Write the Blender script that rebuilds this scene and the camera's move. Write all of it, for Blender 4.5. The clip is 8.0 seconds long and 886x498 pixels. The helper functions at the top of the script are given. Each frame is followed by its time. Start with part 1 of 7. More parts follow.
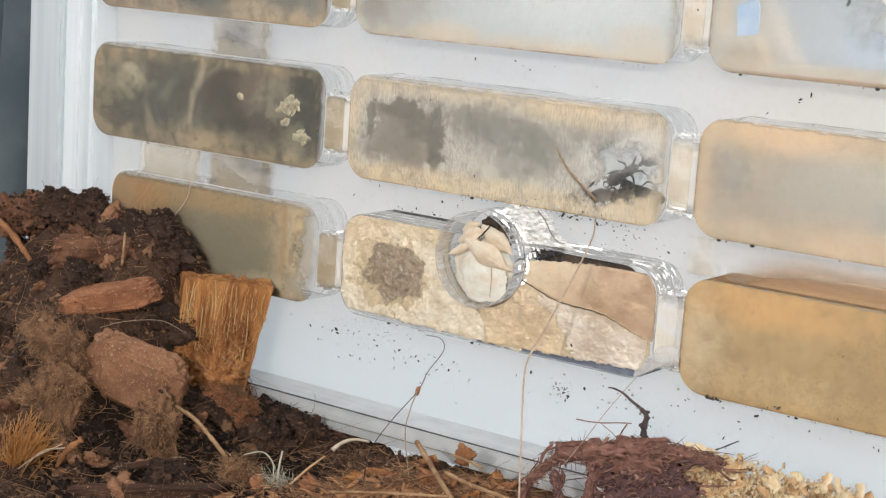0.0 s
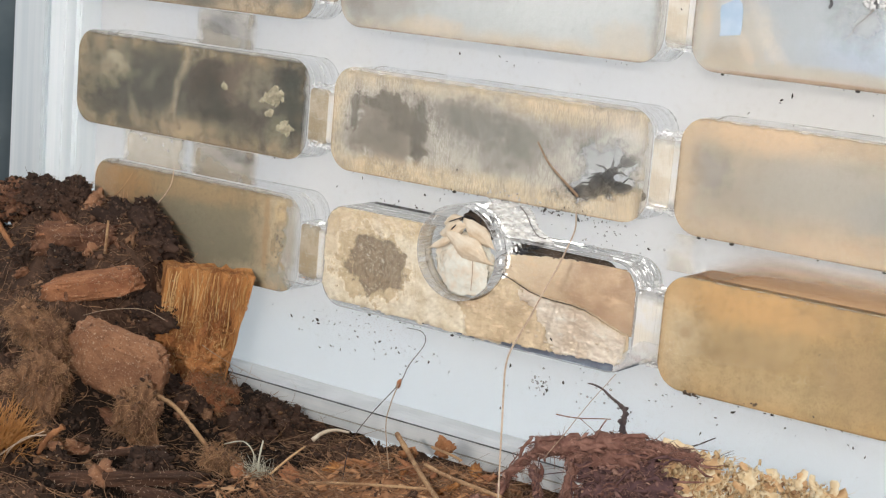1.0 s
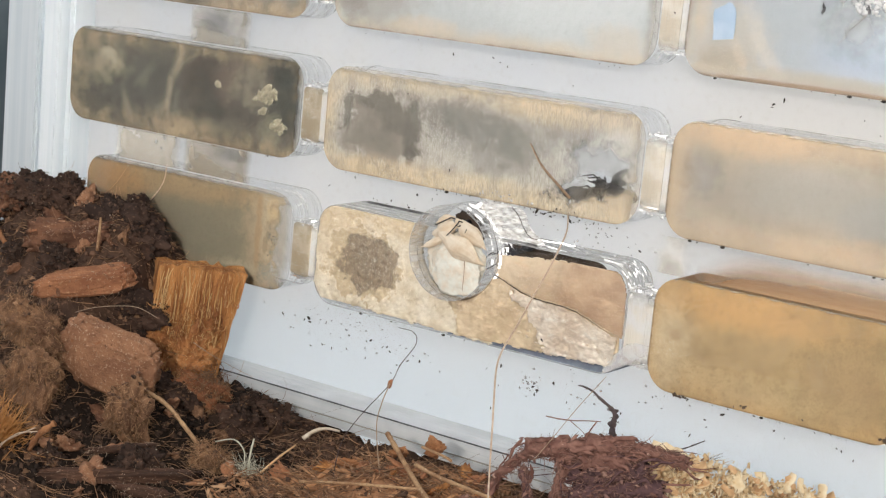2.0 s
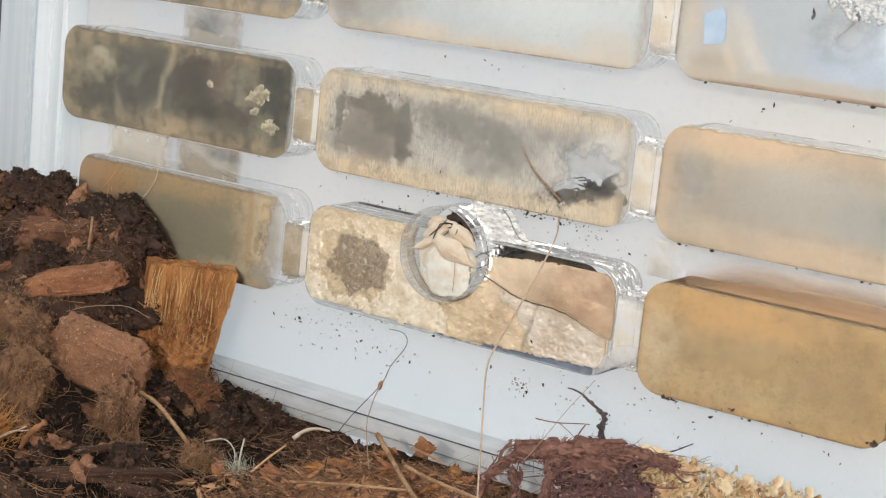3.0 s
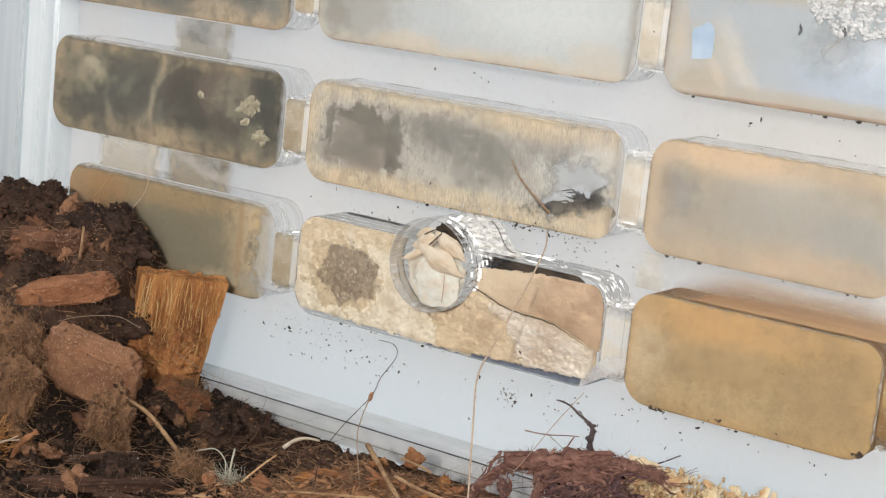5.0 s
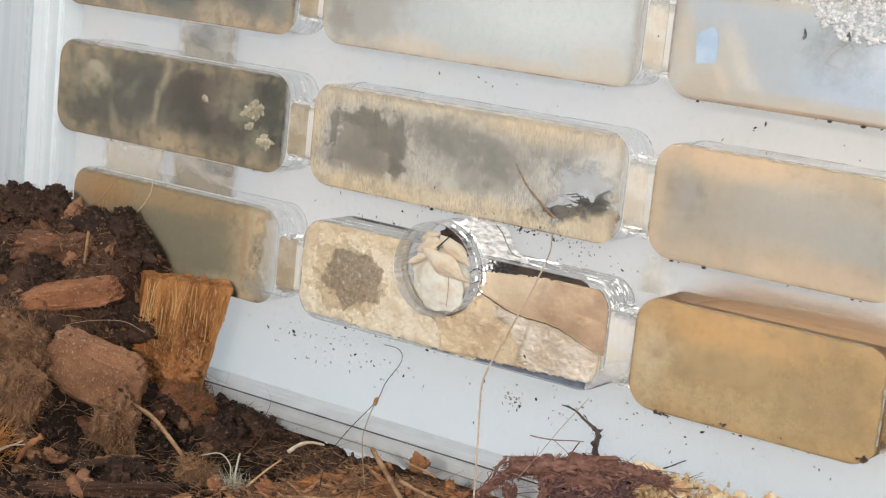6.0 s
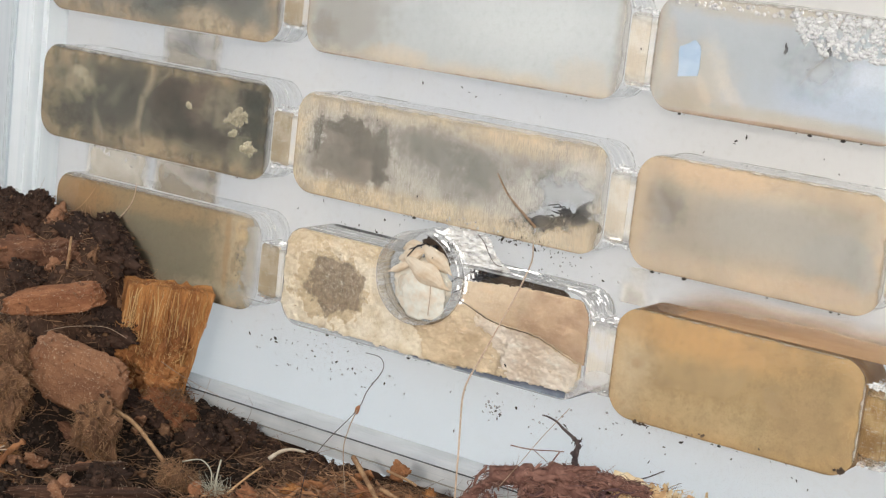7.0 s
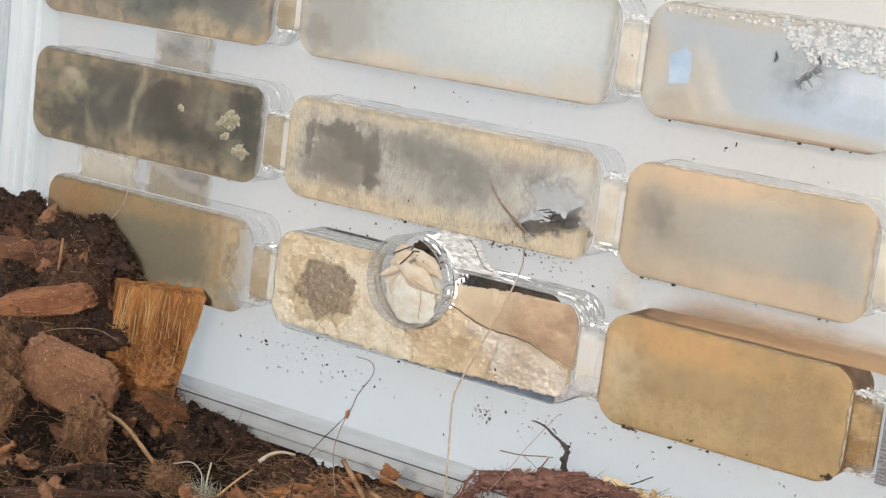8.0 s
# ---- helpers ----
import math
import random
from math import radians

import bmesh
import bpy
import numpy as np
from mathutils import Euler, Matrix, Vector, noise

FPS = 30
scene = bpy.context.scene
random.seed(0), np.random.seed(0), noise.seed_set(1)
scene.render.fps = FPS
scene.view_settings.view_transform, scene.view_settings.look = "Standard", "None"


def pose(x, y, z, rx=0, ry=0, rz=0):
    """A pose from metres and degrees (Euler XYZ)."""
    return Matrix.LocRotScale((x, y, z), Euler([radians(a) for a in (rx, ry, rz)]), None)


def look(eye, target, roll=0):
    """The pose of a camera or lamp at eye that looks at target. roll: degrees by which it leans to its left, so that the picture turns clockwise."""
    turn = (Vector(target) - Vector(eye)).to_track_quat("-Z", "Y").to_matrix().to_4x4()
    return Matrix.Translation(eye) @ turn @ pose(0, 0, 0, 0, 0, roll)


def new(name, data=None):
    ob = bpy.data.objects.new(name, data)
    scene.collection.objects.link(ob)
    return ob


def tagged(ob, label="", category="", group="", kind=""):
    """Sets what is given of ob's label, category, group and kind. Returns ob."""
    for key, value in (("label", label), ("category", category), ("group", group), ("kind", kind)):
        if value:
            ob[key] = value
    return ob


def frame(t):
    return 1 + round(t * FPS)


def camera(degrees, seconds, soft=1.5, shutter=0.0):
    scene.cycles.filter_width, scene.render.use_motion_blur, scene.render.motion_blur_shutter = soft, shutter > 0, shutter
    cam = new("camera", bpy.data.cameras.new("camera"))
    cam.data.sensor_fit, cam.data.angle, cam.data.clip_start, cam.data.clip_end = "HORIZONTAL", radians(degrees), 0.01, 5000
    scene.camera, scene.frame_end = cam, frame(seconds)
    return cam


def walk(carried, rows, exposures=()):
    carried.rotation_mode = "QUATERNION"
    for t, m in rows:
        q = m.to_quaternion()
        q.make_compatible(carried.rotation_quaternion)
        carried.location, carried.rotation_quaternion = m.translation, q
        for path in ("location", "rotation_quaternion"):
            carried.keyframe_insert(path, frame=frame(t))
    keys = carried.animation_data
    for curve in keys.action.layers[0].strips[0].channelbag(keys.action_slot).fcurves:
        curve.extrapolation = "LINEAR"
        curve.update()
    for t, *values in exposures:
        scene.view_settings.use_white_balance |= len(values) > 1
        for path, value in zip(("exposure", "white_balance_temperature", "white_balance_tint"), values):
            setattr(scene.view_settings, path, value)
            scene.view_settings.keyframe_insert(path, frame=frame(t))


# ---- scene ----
cam = camera(29.0, 8.0, soft=1.2)
PATH = [
    (0.0, (0.16429, -0.24270, 0.05020), (-0.00872, -0.00326, -0.00209), 3.851),
    (0.5, (0.16468, -0.24412, 0.05145), (-0.00659, -0.00369, -0.00202), 4.628),
    (1.0, (0.16450, -0.24487, 0.05178), (-0.00473, -0.00322, -0.00266), 4.813),
    (1.5, (0.16457, -0.24512, 0.05219), (-0.00391, -0.00303, -0.00265), 5.104),
    (3.0, (0.16501, -0.24651, 0.05396), (-0.00117, -0.00305, -0.00178), 5.771),
    (3.5, (0.16535, -0.24695, 0.05419), (0.00001, -0.00274, -0.00077), 6.015),
    (4.0, (0.16537, -0.24833, 0.05542), (0.00189, -0.00283, 0.00063), 6.229),
    (4.5, (0.16545, -0.24860, 0.05574), (0.00172, -0.00330, 0.00078), 6.098),
    (6.0, (0.16489, -0.24901, 0.05647), (0.00053, -0.00416, 0.00139), 5.940),
    (6.5, (0.16504, -0.24984, 0.05733), (0.00146, -0.00426, 0.00315), 6.318),
    (7.0, (0.16525, -0.25040, 0.05762), (0.00364, -0.00350, 0.00354), 6.574),
    (7.5, (0.16540, -0.25079, 0.05834), (0.00465, -0.00338, 0.00405), 6.755),
    (8.0, (0.16554, -0.25127, 0.05891), (0.00542, -0.00344, 0.00466), 6.953),
]
walk(cam, [(t, look(eye, target, roll)) for t, eye, target, roll in PATH],
     exposures=[(0.0, 0.03, 6680, 10), (3.5, 0.0, 6700, 10), (8.0, -0.05, 6720, 10)])

# ---- light: a soft bright room and one small lamp close beside the camera ----
world = bpy.data.worlds.new("room")
scene.world = world
world.use_nodes = True
world.node_tree.nodes["Background"].inputs[0].default_value = (0.95, 0.965, 0.985, 1)
world.node_tree.nodes["Background"].inputs[1].default_value = 0.76
# Unseen source; its direction follows from a hair's cast shadow.
lamp_data = bpy.data.lights.new("tank_lamp", "AREA")
lamp_data.shape, lamp_data.size, lamp_data.size_y = "RECTANGLE", 0.008, 0.008
lamp_data.energy, lamp_data.color = 1.6, (1.0, 0.95, 0.88)
lamp = new("tank_lamp", lamp_data)
lamp.matrix_world = look((0.286, -0.514, 0.149), (0.0, 0.0, -0.01))
scene.view_settings.exposure = 0.0

# ---- helpers ----
MM = 0.001
rng = random.Random(5)


def lin(r, g, b, k=1.02, grey=0.05):
    """Linear base colour from an everyday 0-255 colour, a little greyed."""
    m = (r + g + b) / 3
    return tuple(min(0.9, (c / 12.92 if c <= 0.04045 else ((c + 0.055) / 1.055) ** 2.4) / k)
                 for c in ((v + (m - v) * grey) / 255 for v in (r, g, b))) + (1.0,)


def mesh_of(bm, name):
    me = bpy.data.meshes.new(name)
    bm.to_mesh(me)
    bm.free()
    me.transform(Matrix.Diagonal((MM, MM, MM, 1)))
    return me


def smooth(me, on=True):
    me.polygons.foreach_set("use_smooth", [on] * len(me.polygons))
    return me


def part(name, bm, material, parent=None, label="", at=None, soft=False):
    """One mesh object from a bmesh in millimetres, under a thing or a part."""
    me = mesh_of(bm, name)
    me.materials.append(material)
    if soft:
        smooth(me)
    ob = new(name, me)
    if parent:
        ob.parent = parent
    if at is not None:
        ob.matrix_basis = at
    if label:
        ob["label"] = label
    return ob


def thing(name, x, y, z, label, category, group="", kind="", turn=(0, 0, 0)):
    ob = new(name)
    ob.empty_display_size = 0.002
    ob.matrix_basis = pose(x * MM, y * MM, z * MM, *turn)
    return tagged(ob, label, category, group, kind)


def single(name, bm, material, label, category, group="", kind="", at=None, soft=False):
    return tagged(part(name, bm, material, None, "", at, soft), label, category, group, kind)


class Nodes:
    """Short writing of shader trees; positions are in millimetres of the object."""

    def __init__(self, name):
        self.mat = bpy.data.materials.new(name)
        self.mat.use_nodes = True
        self.t = self.mat.node_tree
        self.t.nodes.clear()
        self.out = self.t.nodes.new("ShaderNodeOutputMaterial")
        co = self.t.nodes.new("ShaderNodeTexCoord")
        sc = self.t.nodes.new("ShaderNodeVectorMath")
        sc.operation = "SCALE"
        self.t.links.new(co.outputs["Object"], sc.inputs[0])
        sc.inputs["Scale"].default_value = 1000
        self.p = sc.outputs[0]
        self.xyz = None

    def put(self, socket, value):
        if isinstance(value, bpy.types.NodeSocket):
            self.t.links.new(value, socket)
        else:
            socket.default_value = value

    def math(self, op, a, b=0.0, clamp=False):
        n = self.t.nodes.new("ShaderNodeMath")
        n.operation, n.use_clamp = op, clamp
        self.put(n.inputs[0], a)
        self.put(n.inputs[1], b)
        return n.outputs[0]

    def axes(self):
        if self.xyz is None:
            n = self.t.nodes.new("ShaderNodeSeparateXYZ")
            self.t.links.new(self.p, n.inputs[0])
            self.xyz = n.outputs
        return self.xyz

    def scaled(self, s, offset=(0, 0, 0)):
        n = self.t.nodes.new("ShaderNodeMapping")
        self.t.links.new(self.p, n.inputs[0])
        n.inputs["Scale"].default_value = s
        n.inputs["Location"].default_value = offset
        return n.outputs[0]

    def noise(self, scale, detail=4, vec=None, rough=0.55):
        n = self.t.nodes.new("ShaderNodeTexNoise")
        self.t.links.new(self.p if vec is None else vec, n.inputs["Vector"])
        n.inputs["Scale"].default_value, n.inputs["Detail"].default_value = scale, detail
        n.inputs["Roughness"].default_value = rough
        return n.outputs[0]

    def cells(self, scale, vec=None, feature="F1"):
        n = self.t.nodes.new("ShaderNodeTexVoronoi")
        n.feature = feature
        self.t.links.new(self.p if vec is None else vec, n.inputs["Vector"])
        n.inputs["Scale"].default_value = scale
        return n.outputs[0]

    def step(self, v, a, b, lo=0.0, hi=1.0):
        n = self.t.nodes.new("ShaderNodeMapRange")
        n.interpolation_type = "SMOOTHSTEP"
        self.put(n.inputs[0], v)
        n.inputs[1].default_value, n.inputs[2].default_value = a, b
        n.inputs[3].default_value, n.inputs[4].default_value = lo, hi
        return n.outputs[0]

    def mix(self, f, a, b):
        n = self.t.nodes.new("ShaderNodeMix")
        n.data_type = "RGBA"
        self.put(n.inputs[0], f)
        self.put(n.inputs[6], a)
        self.put(n.inputs[7], b)
        return n.outputs[2]

    def rand(self):
        return self.t.nodes.new("ShaderNodeObjectInfo").outputs["Random"]

    def island(self):
        return self.t.nodes.new("ShaderNodeNewGeometry").outputs["Random Per Island"]

    def bump(self, h, strength=0.5, distance=0.2):
        n = self.t.nodes.new("ShaderNodeBump")
        n.inputs["Strength"].default_value = strength
        n.inputs["Distance"].default_value = distance * MM
        self.put(n.inputs["Height"], h)
        return n.outputs[0]

    def surface(self, colour, rough=0.6, normal=None, metal=0.0, coat=0.0, transmission=0.0, subsurface=0.0, specular=0.5):
        n = self.t.nodes.new("ShaderNodeBsdfPrincipled")
        self.put(n.inputs["Base Color"], colour)
        self.put(n.inputs["Roughness"], rough)
        n.inputs["Metallic"].default_value = metal
        n.inputs["Coat Weight"].default_value = coat
        n.inputs["Transmission Weight"].default_value = transmission
        n.inputs["Specular IOR Level"].default_value = specular
        if normal is not None:
            self.put(n.inputs["Normal"], normal)
        return n.outputs[0]

    def clear(self, colour=(1, 1, 1, 1)):
        n = self.t.nodes.new("ShaderNodeBsdfTransparent")
        n.inputs[0].default_value = colour
        return n.outputs[0]

    def fog(self, rough=0.5, colour=(0.9, 0.93, 0.95, 1)):
        n = self.t.nodes.new("ShaderNodeBsdfRefraction")
        n.inputs["Color"].default_value, n.inputs["Roughness"].default_value, n.inputs["IOR"].default_value = colour, rough, 1.15
        return n.outputs[0]

    def blend(self, f, a, b):
        n = self.t.nodes.new("ShaderNodeMixShader")
        self.put(n.inputs[0], f)
        self.t.links.new(a, n.inputs[1])
        self.t.links.new(b, n.inputs[2])
        return n.outputs[0]

    def done(self, shader):
        self.t.links.new(shader, self.out.inputs[0])
        return self.mat

    def spot(self, cx, cz, rx, rz, wobble=0.5, soft=0.25, turn=0.0, noise_scale=0.35):
        """A blotch with a ragged edge, as a 0-1 mask."""
        x, _, z = self.axes()
        dx, dz = self.math("SUBTRACT", x, cx), self.math("SUBTRACT", z, cz)
        c, s = math.cos(radians(turn)), math.sin(radians(turn))
        u = self.math("ADD", self.math("MULTIPLY", dx, c / rx), self.math("MULTIPLY", dz, s / rx))
        w = self.math("ADD", self.math("MULTIPLY", dx, -s / rz), self.math("MULTIPLY", dz, c / rz))
        r = self.math("SQRT", self.math("ADD", self.math("MULTIPLY", u, u), self.math("MULTIPLY", w, w)))
        n = self.math("MULTIPLY", self.math("SUBTRACT", self.noise(noise_scale, 6, None, 0.68), 0.5), 2.4 * wobble)
        return self.step(self.math("ADD", r, n), 1.0 + soft, 1.0 - soft)


# ---- materials ----
def film_mat(name, hw, hh, rim, middle, rim_width=4.0, streak=0.0, spots=(), holes=(), see=0.0, see_rough=0.5, mottle=0.25, grain=1.0, mould=0.0, fade=1.7):
    """Dried dust and damp on the inner face of a clear cover."""
    n = Nodes(name)
    x, _, z = n.axes()
    d = n.math("MINIMUM", n.math("SUBTRACT", hw, n.math("ABSOLUTE", x)), n.math("SUBTRACT", hh, n.math("ABSOLUTE", z)))
    wob = n.noise(0.16, 5)
    d2 = n.math("ADD", d, n.math("MULTIPLY", n.math("SUBTRACT", wob, 0.5), rim_width * 1.6))
    inner = n.step(d2, 0.0, rim_width * 1.5)
    col = n.mix(inner, rim, middle)
    blotch = n.step(n.noise(0.22, 6, n.scaled((1, 1, 1), (7.1, 3.3, 1.7))), 0.38, 0.66)
    dark = tuple(c * 0.72 for c in middle[:3]) + (1,)
    col = n.mix(n.math("MULTIPLY", blotch, mottle), col, dark)
    for (cx, cz, rx, rz, colour, strength, wobble, soft, *more) in spots:
        col = n.mix(n.math("MULTIPLY", n.spot(cx, cz, rx, rz, wobble, soft, *more), strength), col, colour)
    if mould:
        grow = n.noise(0.32, 4, n.scaled((1.0, 1, 1.1), (5, 2, 8)), 0.6)
        col = n.mix(n.step(grow, 0.46, 0.66, 0, mould), col, lin(42, 44, 41))
        if mould > 0.5:
            col = n.mix(n.step(grow, 0.45, 0.34, 0, mould * 0.55), col, lin(150, 145, 128))
    fine = n.noise(3.2, 5)
    if streak:
        fib = n.noise(1.0, 5, n.scaled((3.2, 1, 0.6)), 0.8)
        where = n.step(n.noise(0.14, 4, n.scaled((1, 1, 1), (2, 6, 1))), 0.36, 0.60, 0.25, 1.0)
        col = n.mix(n.math("MULTIPLY", n.step(fib, 0.46, 0.58, 0, streak), where), col, tuple(c * 0.42 for c in middle[:3]) + (1,))
        col = n.mix(n.math("MULTIPLY", n.step(fib, 0.50, 0.30, 0, streak * 0.55), where), col, n.mix(0.6, tuple(middle), lin(178, 177, 172)))
        fine = fib
    col = n.mix(n.step(fine, 0.35, 0.7, 0, 0.22 * grain), col, tuple(c * 0.55 for c in rim[:3]) + (1,))
    felt = n.noise(0.9, 6, n.scaled((1, 1, 1), (3, 9, 4)), 0.72)
    col = n.mix(n.step(felt, 0.46, 0.70, 0, 0.34 * grain), col, tuple(c * 0.62 for c in middle[:3]) + (1,))
    col = n.mix(n.step(felt, 0.48, 0.28, 0, 0.12 * grain), col, tuple(min(0.9, c * 1.15) for c in middle[:3]) + (1,))
    low = n.math("MINIMUM", n.math("ADD", hw, x), n.math("ADD", hh, z))
    edge = n.math("MULTIPLY", n.step(low, 0.42, 0.05), n.step(n.noise(0.5, 4), 0.36, 0.58))
    col = n.mix(n.math("MULTIPLY", edge, 0.8), col, lin(92, 70, 48))
    halo = n.step(n.math("ADD", low, n.math("MULTIPLY", n.noise(0.3, 3), 1.2)), 1.7, 0.5, 0.0, 0.35)
    col = n.mix(halo, col, tuple(c * 0.6 for c in rim[:3]) + (1,))
    solid = n.surface(col, 0.5, n.bump(n.math("ADD", n.math("MULTIPLY", fine, 0.5), felt), 0.35, 0.18), specular=0.3)
    high = n.math("MINIMUM", n.math("SUBTRACT", hw, x), n.math("MULTIPLY", n.math("SUBTRACT", hh, z), 1.6))
    worn = n.step(n.math("ADD", high, n.math("MULTIPLY", n.math("SUBTRACT", n.noise(0.45, 4), 0.5), 1.6)), 0.1, fade, 0.25, 1.0)
    shader = n.blend(worn, n.clear(), solid)
    if see:
        shader = n.blend(n.math("MULTIPLY", n.step(d2, rim_width * 0.6, rim_width * 2.0), see), shader, n.fog(see_rough))
    for (cx, cz, rx, rz, strength, wobble, soft, *more) in holes:
        shader = n.blend(n.math("MULTIPLY", n.spot(cx, cz, rx, rz, wobble, soft, *more), strength), shader, n.clear((0.96, 0.97, 0.98, 1)))
    return n.done(shader)


def glint_mat(name, mirror, see, rough=0.08):
    """Clear plastic or water; a metal share stands in for its glints."""
    n = Nodes(name)
    f = n.step(n.island(), 0.1, 0.9, mirror * 0.6, min(1.0, mirror * 1.3))
    bright = n.surface((0.95, 0.955, 0.96, 1), rough, n.bump(n.noise(4.0, 3), 0.3, 0.1), metal=1.0)
    body = n.blend(see, n.surface(lin(248, 248, 248), 0.1, specular=0.9), n.clear())
    return n.done(n.blend(f, body, bright))


def wall_mat(name, pale, stain, see, shine=0.7):
    """Side wall of a milled pocket: cutter lines run along it."""
    n = Nodes(name)
    lines = n.noise(1.0, 3, n.scaled((0.035, 1.5, 0.035)), 0.7)
    chat = n.noise(1.0, 4, n.scaled((0.9, 0.5, 0.9)), 0.7)
    col = n.mix(n.step(n.noise(0.25, 4), 0.4, 0.65), pale, stain)
    gloss = n.surface(col, 0.1, n.bump(n.math("ADD", lines, n.math("MULTIPLY", chat, 0.5)), 0.6, 0.3), specular=0.9)
    through_light = n.t.nodes.new("ShaderNodeBsdfTranslucent")
    n.put(through_light.inputs[0], col)
    gloss = n.blend(0.78, gloss, through_light.outputs[0])
    # White streaks stand in for light caught along the cutter lines.
    bright = n.surface((0.95, 0.955, 0.96, 1), 0.2, n.bump(chat, 0.9, 0.5), specular=0.9)
    body = n.blend(n.step(lines, 0.42, 0.62, see, see * 0.86), gloss, n.clear((0.99, 0.995, 1, 1)))
    return n.done(n.blend(n.step(n.math("ADD", lines, n.math("MULTIPLY", chat, 0.5)), 0.82, 0.97, 0.0, shine), body, bright))


def edge_mat():
    """Thin line drawn along a back corner, here dark, there gone."""
    n = Nodes("broken_back_line")
    f = n.step(n.noise(0.16, 4), 0.44, 0.62, 0.0, 0.75)
    return n.done(n.blend(f, n.clear(), n.surface(n.mix(n.noise(0.8, 4), lin(120, 108, 92), lin(190, 184, 172)), 0.5)))


def crazed_mat():
    """Clear crazed plastic; its white blocks paint glints into the colour."""
    n = Nodes("crazed_clear_plastic")
    cells = n.cells(1.0, n.scaled((0.45, 0.4, 1.1)))
    fine = n.noise(1.0, 3, n.scaled((0.5, 1, 2.2)), 0.6)
    v = n.math("ADD", n.math("MULTIPLY", cells, 0.6), fine)
    white = n.surface(n.mix(n.step(fine, 0.38, 0.62), lin(252, 251, 249), lin(224, 220, 214)), 0.15, n.bump(v, 0.25, 0.5), specular=0.9)
    glow = n.t.nodes.new("ShaderNodeBsdfTranslucent")
    glow.inputs[0].default_value = (0.95, 0.95, 0.94, 1)
    white = n.blend(0.3, white, glow.outputs[0])
    return n.done(n.blend(n.step(v, 0.62, 1.1, 0.06, 0.7), white, n.clear()))


def back_mat():
    n = Nodes("white_backing_plastic")
    col = n.mix(n.step(n.noise(0.05, 4), 0.35, 0.7), (0.89, 0.905, 0.92, 1), (0.91, 0.91, 0.90, 1))
    x, _, z = n.axes()
    # Warm tone at the upper right paints reflected light onto the sheet.
    warm_light = n.math("MULTIPLY", n.step(x, 15, 60), n.step(n.math("ADD", z, n.math("MULTIPLY", n.noise(0.08, 3), 12.0)), 0.0, 16.0))
    col = n.mix(warm_light, col, (0.915, 0.905, 0.885, 1))
    # Bluish tone low down paints the tank's reflection.
    col = n.mix(n.step(z, -14, -30), col, (0.87, 0.912, 0.94, 1))
    col = n.mix(n.step(n.noise(0.9, 5), 0.5, 0.8, 0, 0.12), col, lin(190, 180, 160))
    back = n.t.nodes.new("ShaderNodeBsdfTranslucent")
    n.put(back.inputs[0], col)
    return n.done(n.blend(0.8, n.surface(col, 0.35, n.bump(n.noise(2.0, 3), 0.1, 0.05)), back.outputs[0]))


def rail_mat():
    n = Nodes("pale_rail_plastic")
    lines = n.noise(1.0, 3, n.scaled((0.02, 0.5, 4.0)), 0.6)
    col = n.mix(n.step(lines, 0.4, 0.65), (0.93, 0.94, 0.95, 1), (0.84, 0.87, 0.89, 1))
    see = n.step(n.noise(0.1, 3), 0.3, 0.7, 0.12, 0.28)
    glow = n.t.nodes.new("ShaderNodeBsdfTranslucent")
    n.put(glow.inputs[0], col)
    body = n.blend(0.35, n.surface(col, 0.25, n.bump(lines, 0.2, 0.1), specular=0.8), glow.outputs[0])
    return n.done(n.blend(see, body, n.clear()))


def strip_mat():
    """Bluish clear strip with faint lines running up it."""
    n = Nodes("bluish_edge_strip")
    lines = n.noise(1.0, 4, n.scaled((0.5, 0.3, 0.012)), 0.5)
    col = n.mix(n.step(lines, 0.34, 0.70), (0.85, 0.90, 0.94, 1), (0.74, 0.81, 0.86, 1))
    glow = n.t.nodes.new("ShaderNodeBsdfTranslucent")
    n.put(glow.inputs[0], col)
    return n.done(n.blend(0.3, n.surface(col, 0.3, n.bump(lines, 0.15, 0.15), specular=0.6), glow.outputs[0]))


def pane_mat():
    n = Nodes("clear_front_pane")
    g = n.t.nodes.new("ShaderNodeBsdfGlass")
    g.inputs["Roughness"].default_value, g.inputs["IOR"].default_value = 0.0, 1.2
    g.inputs["Color"].default_value = (0.99, 0.995, 1, 1)
    return n.done(g.outputs[0])


def earth_mat(name, a, b, c, scale=0.5, rough=0.9, spec=0.2, patches=()):
    n = Nodes(name)
    big, small = n.noise(scale * 0.18, 5), n.noise(scale * 2.4, 6)
    col = n.mix(n.step(big, 0.38, 0.62), a, b)
    col = n.mix(n.step(small, 0.55, 0.75), col, c)
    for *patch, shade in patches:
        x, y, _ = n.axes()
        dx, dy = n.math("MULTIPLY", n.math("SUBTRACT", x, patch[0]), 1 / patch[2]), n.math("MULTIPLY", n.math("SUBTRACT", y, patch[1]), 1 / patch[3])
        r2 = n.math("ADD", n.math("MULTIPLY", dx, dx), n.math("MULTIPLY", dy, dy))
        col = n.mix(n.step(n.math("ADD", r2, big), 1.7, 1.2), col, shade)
    return n.done(n.surface(col, rough, n.bump(small, 0.8, 0.5), specular=spec))


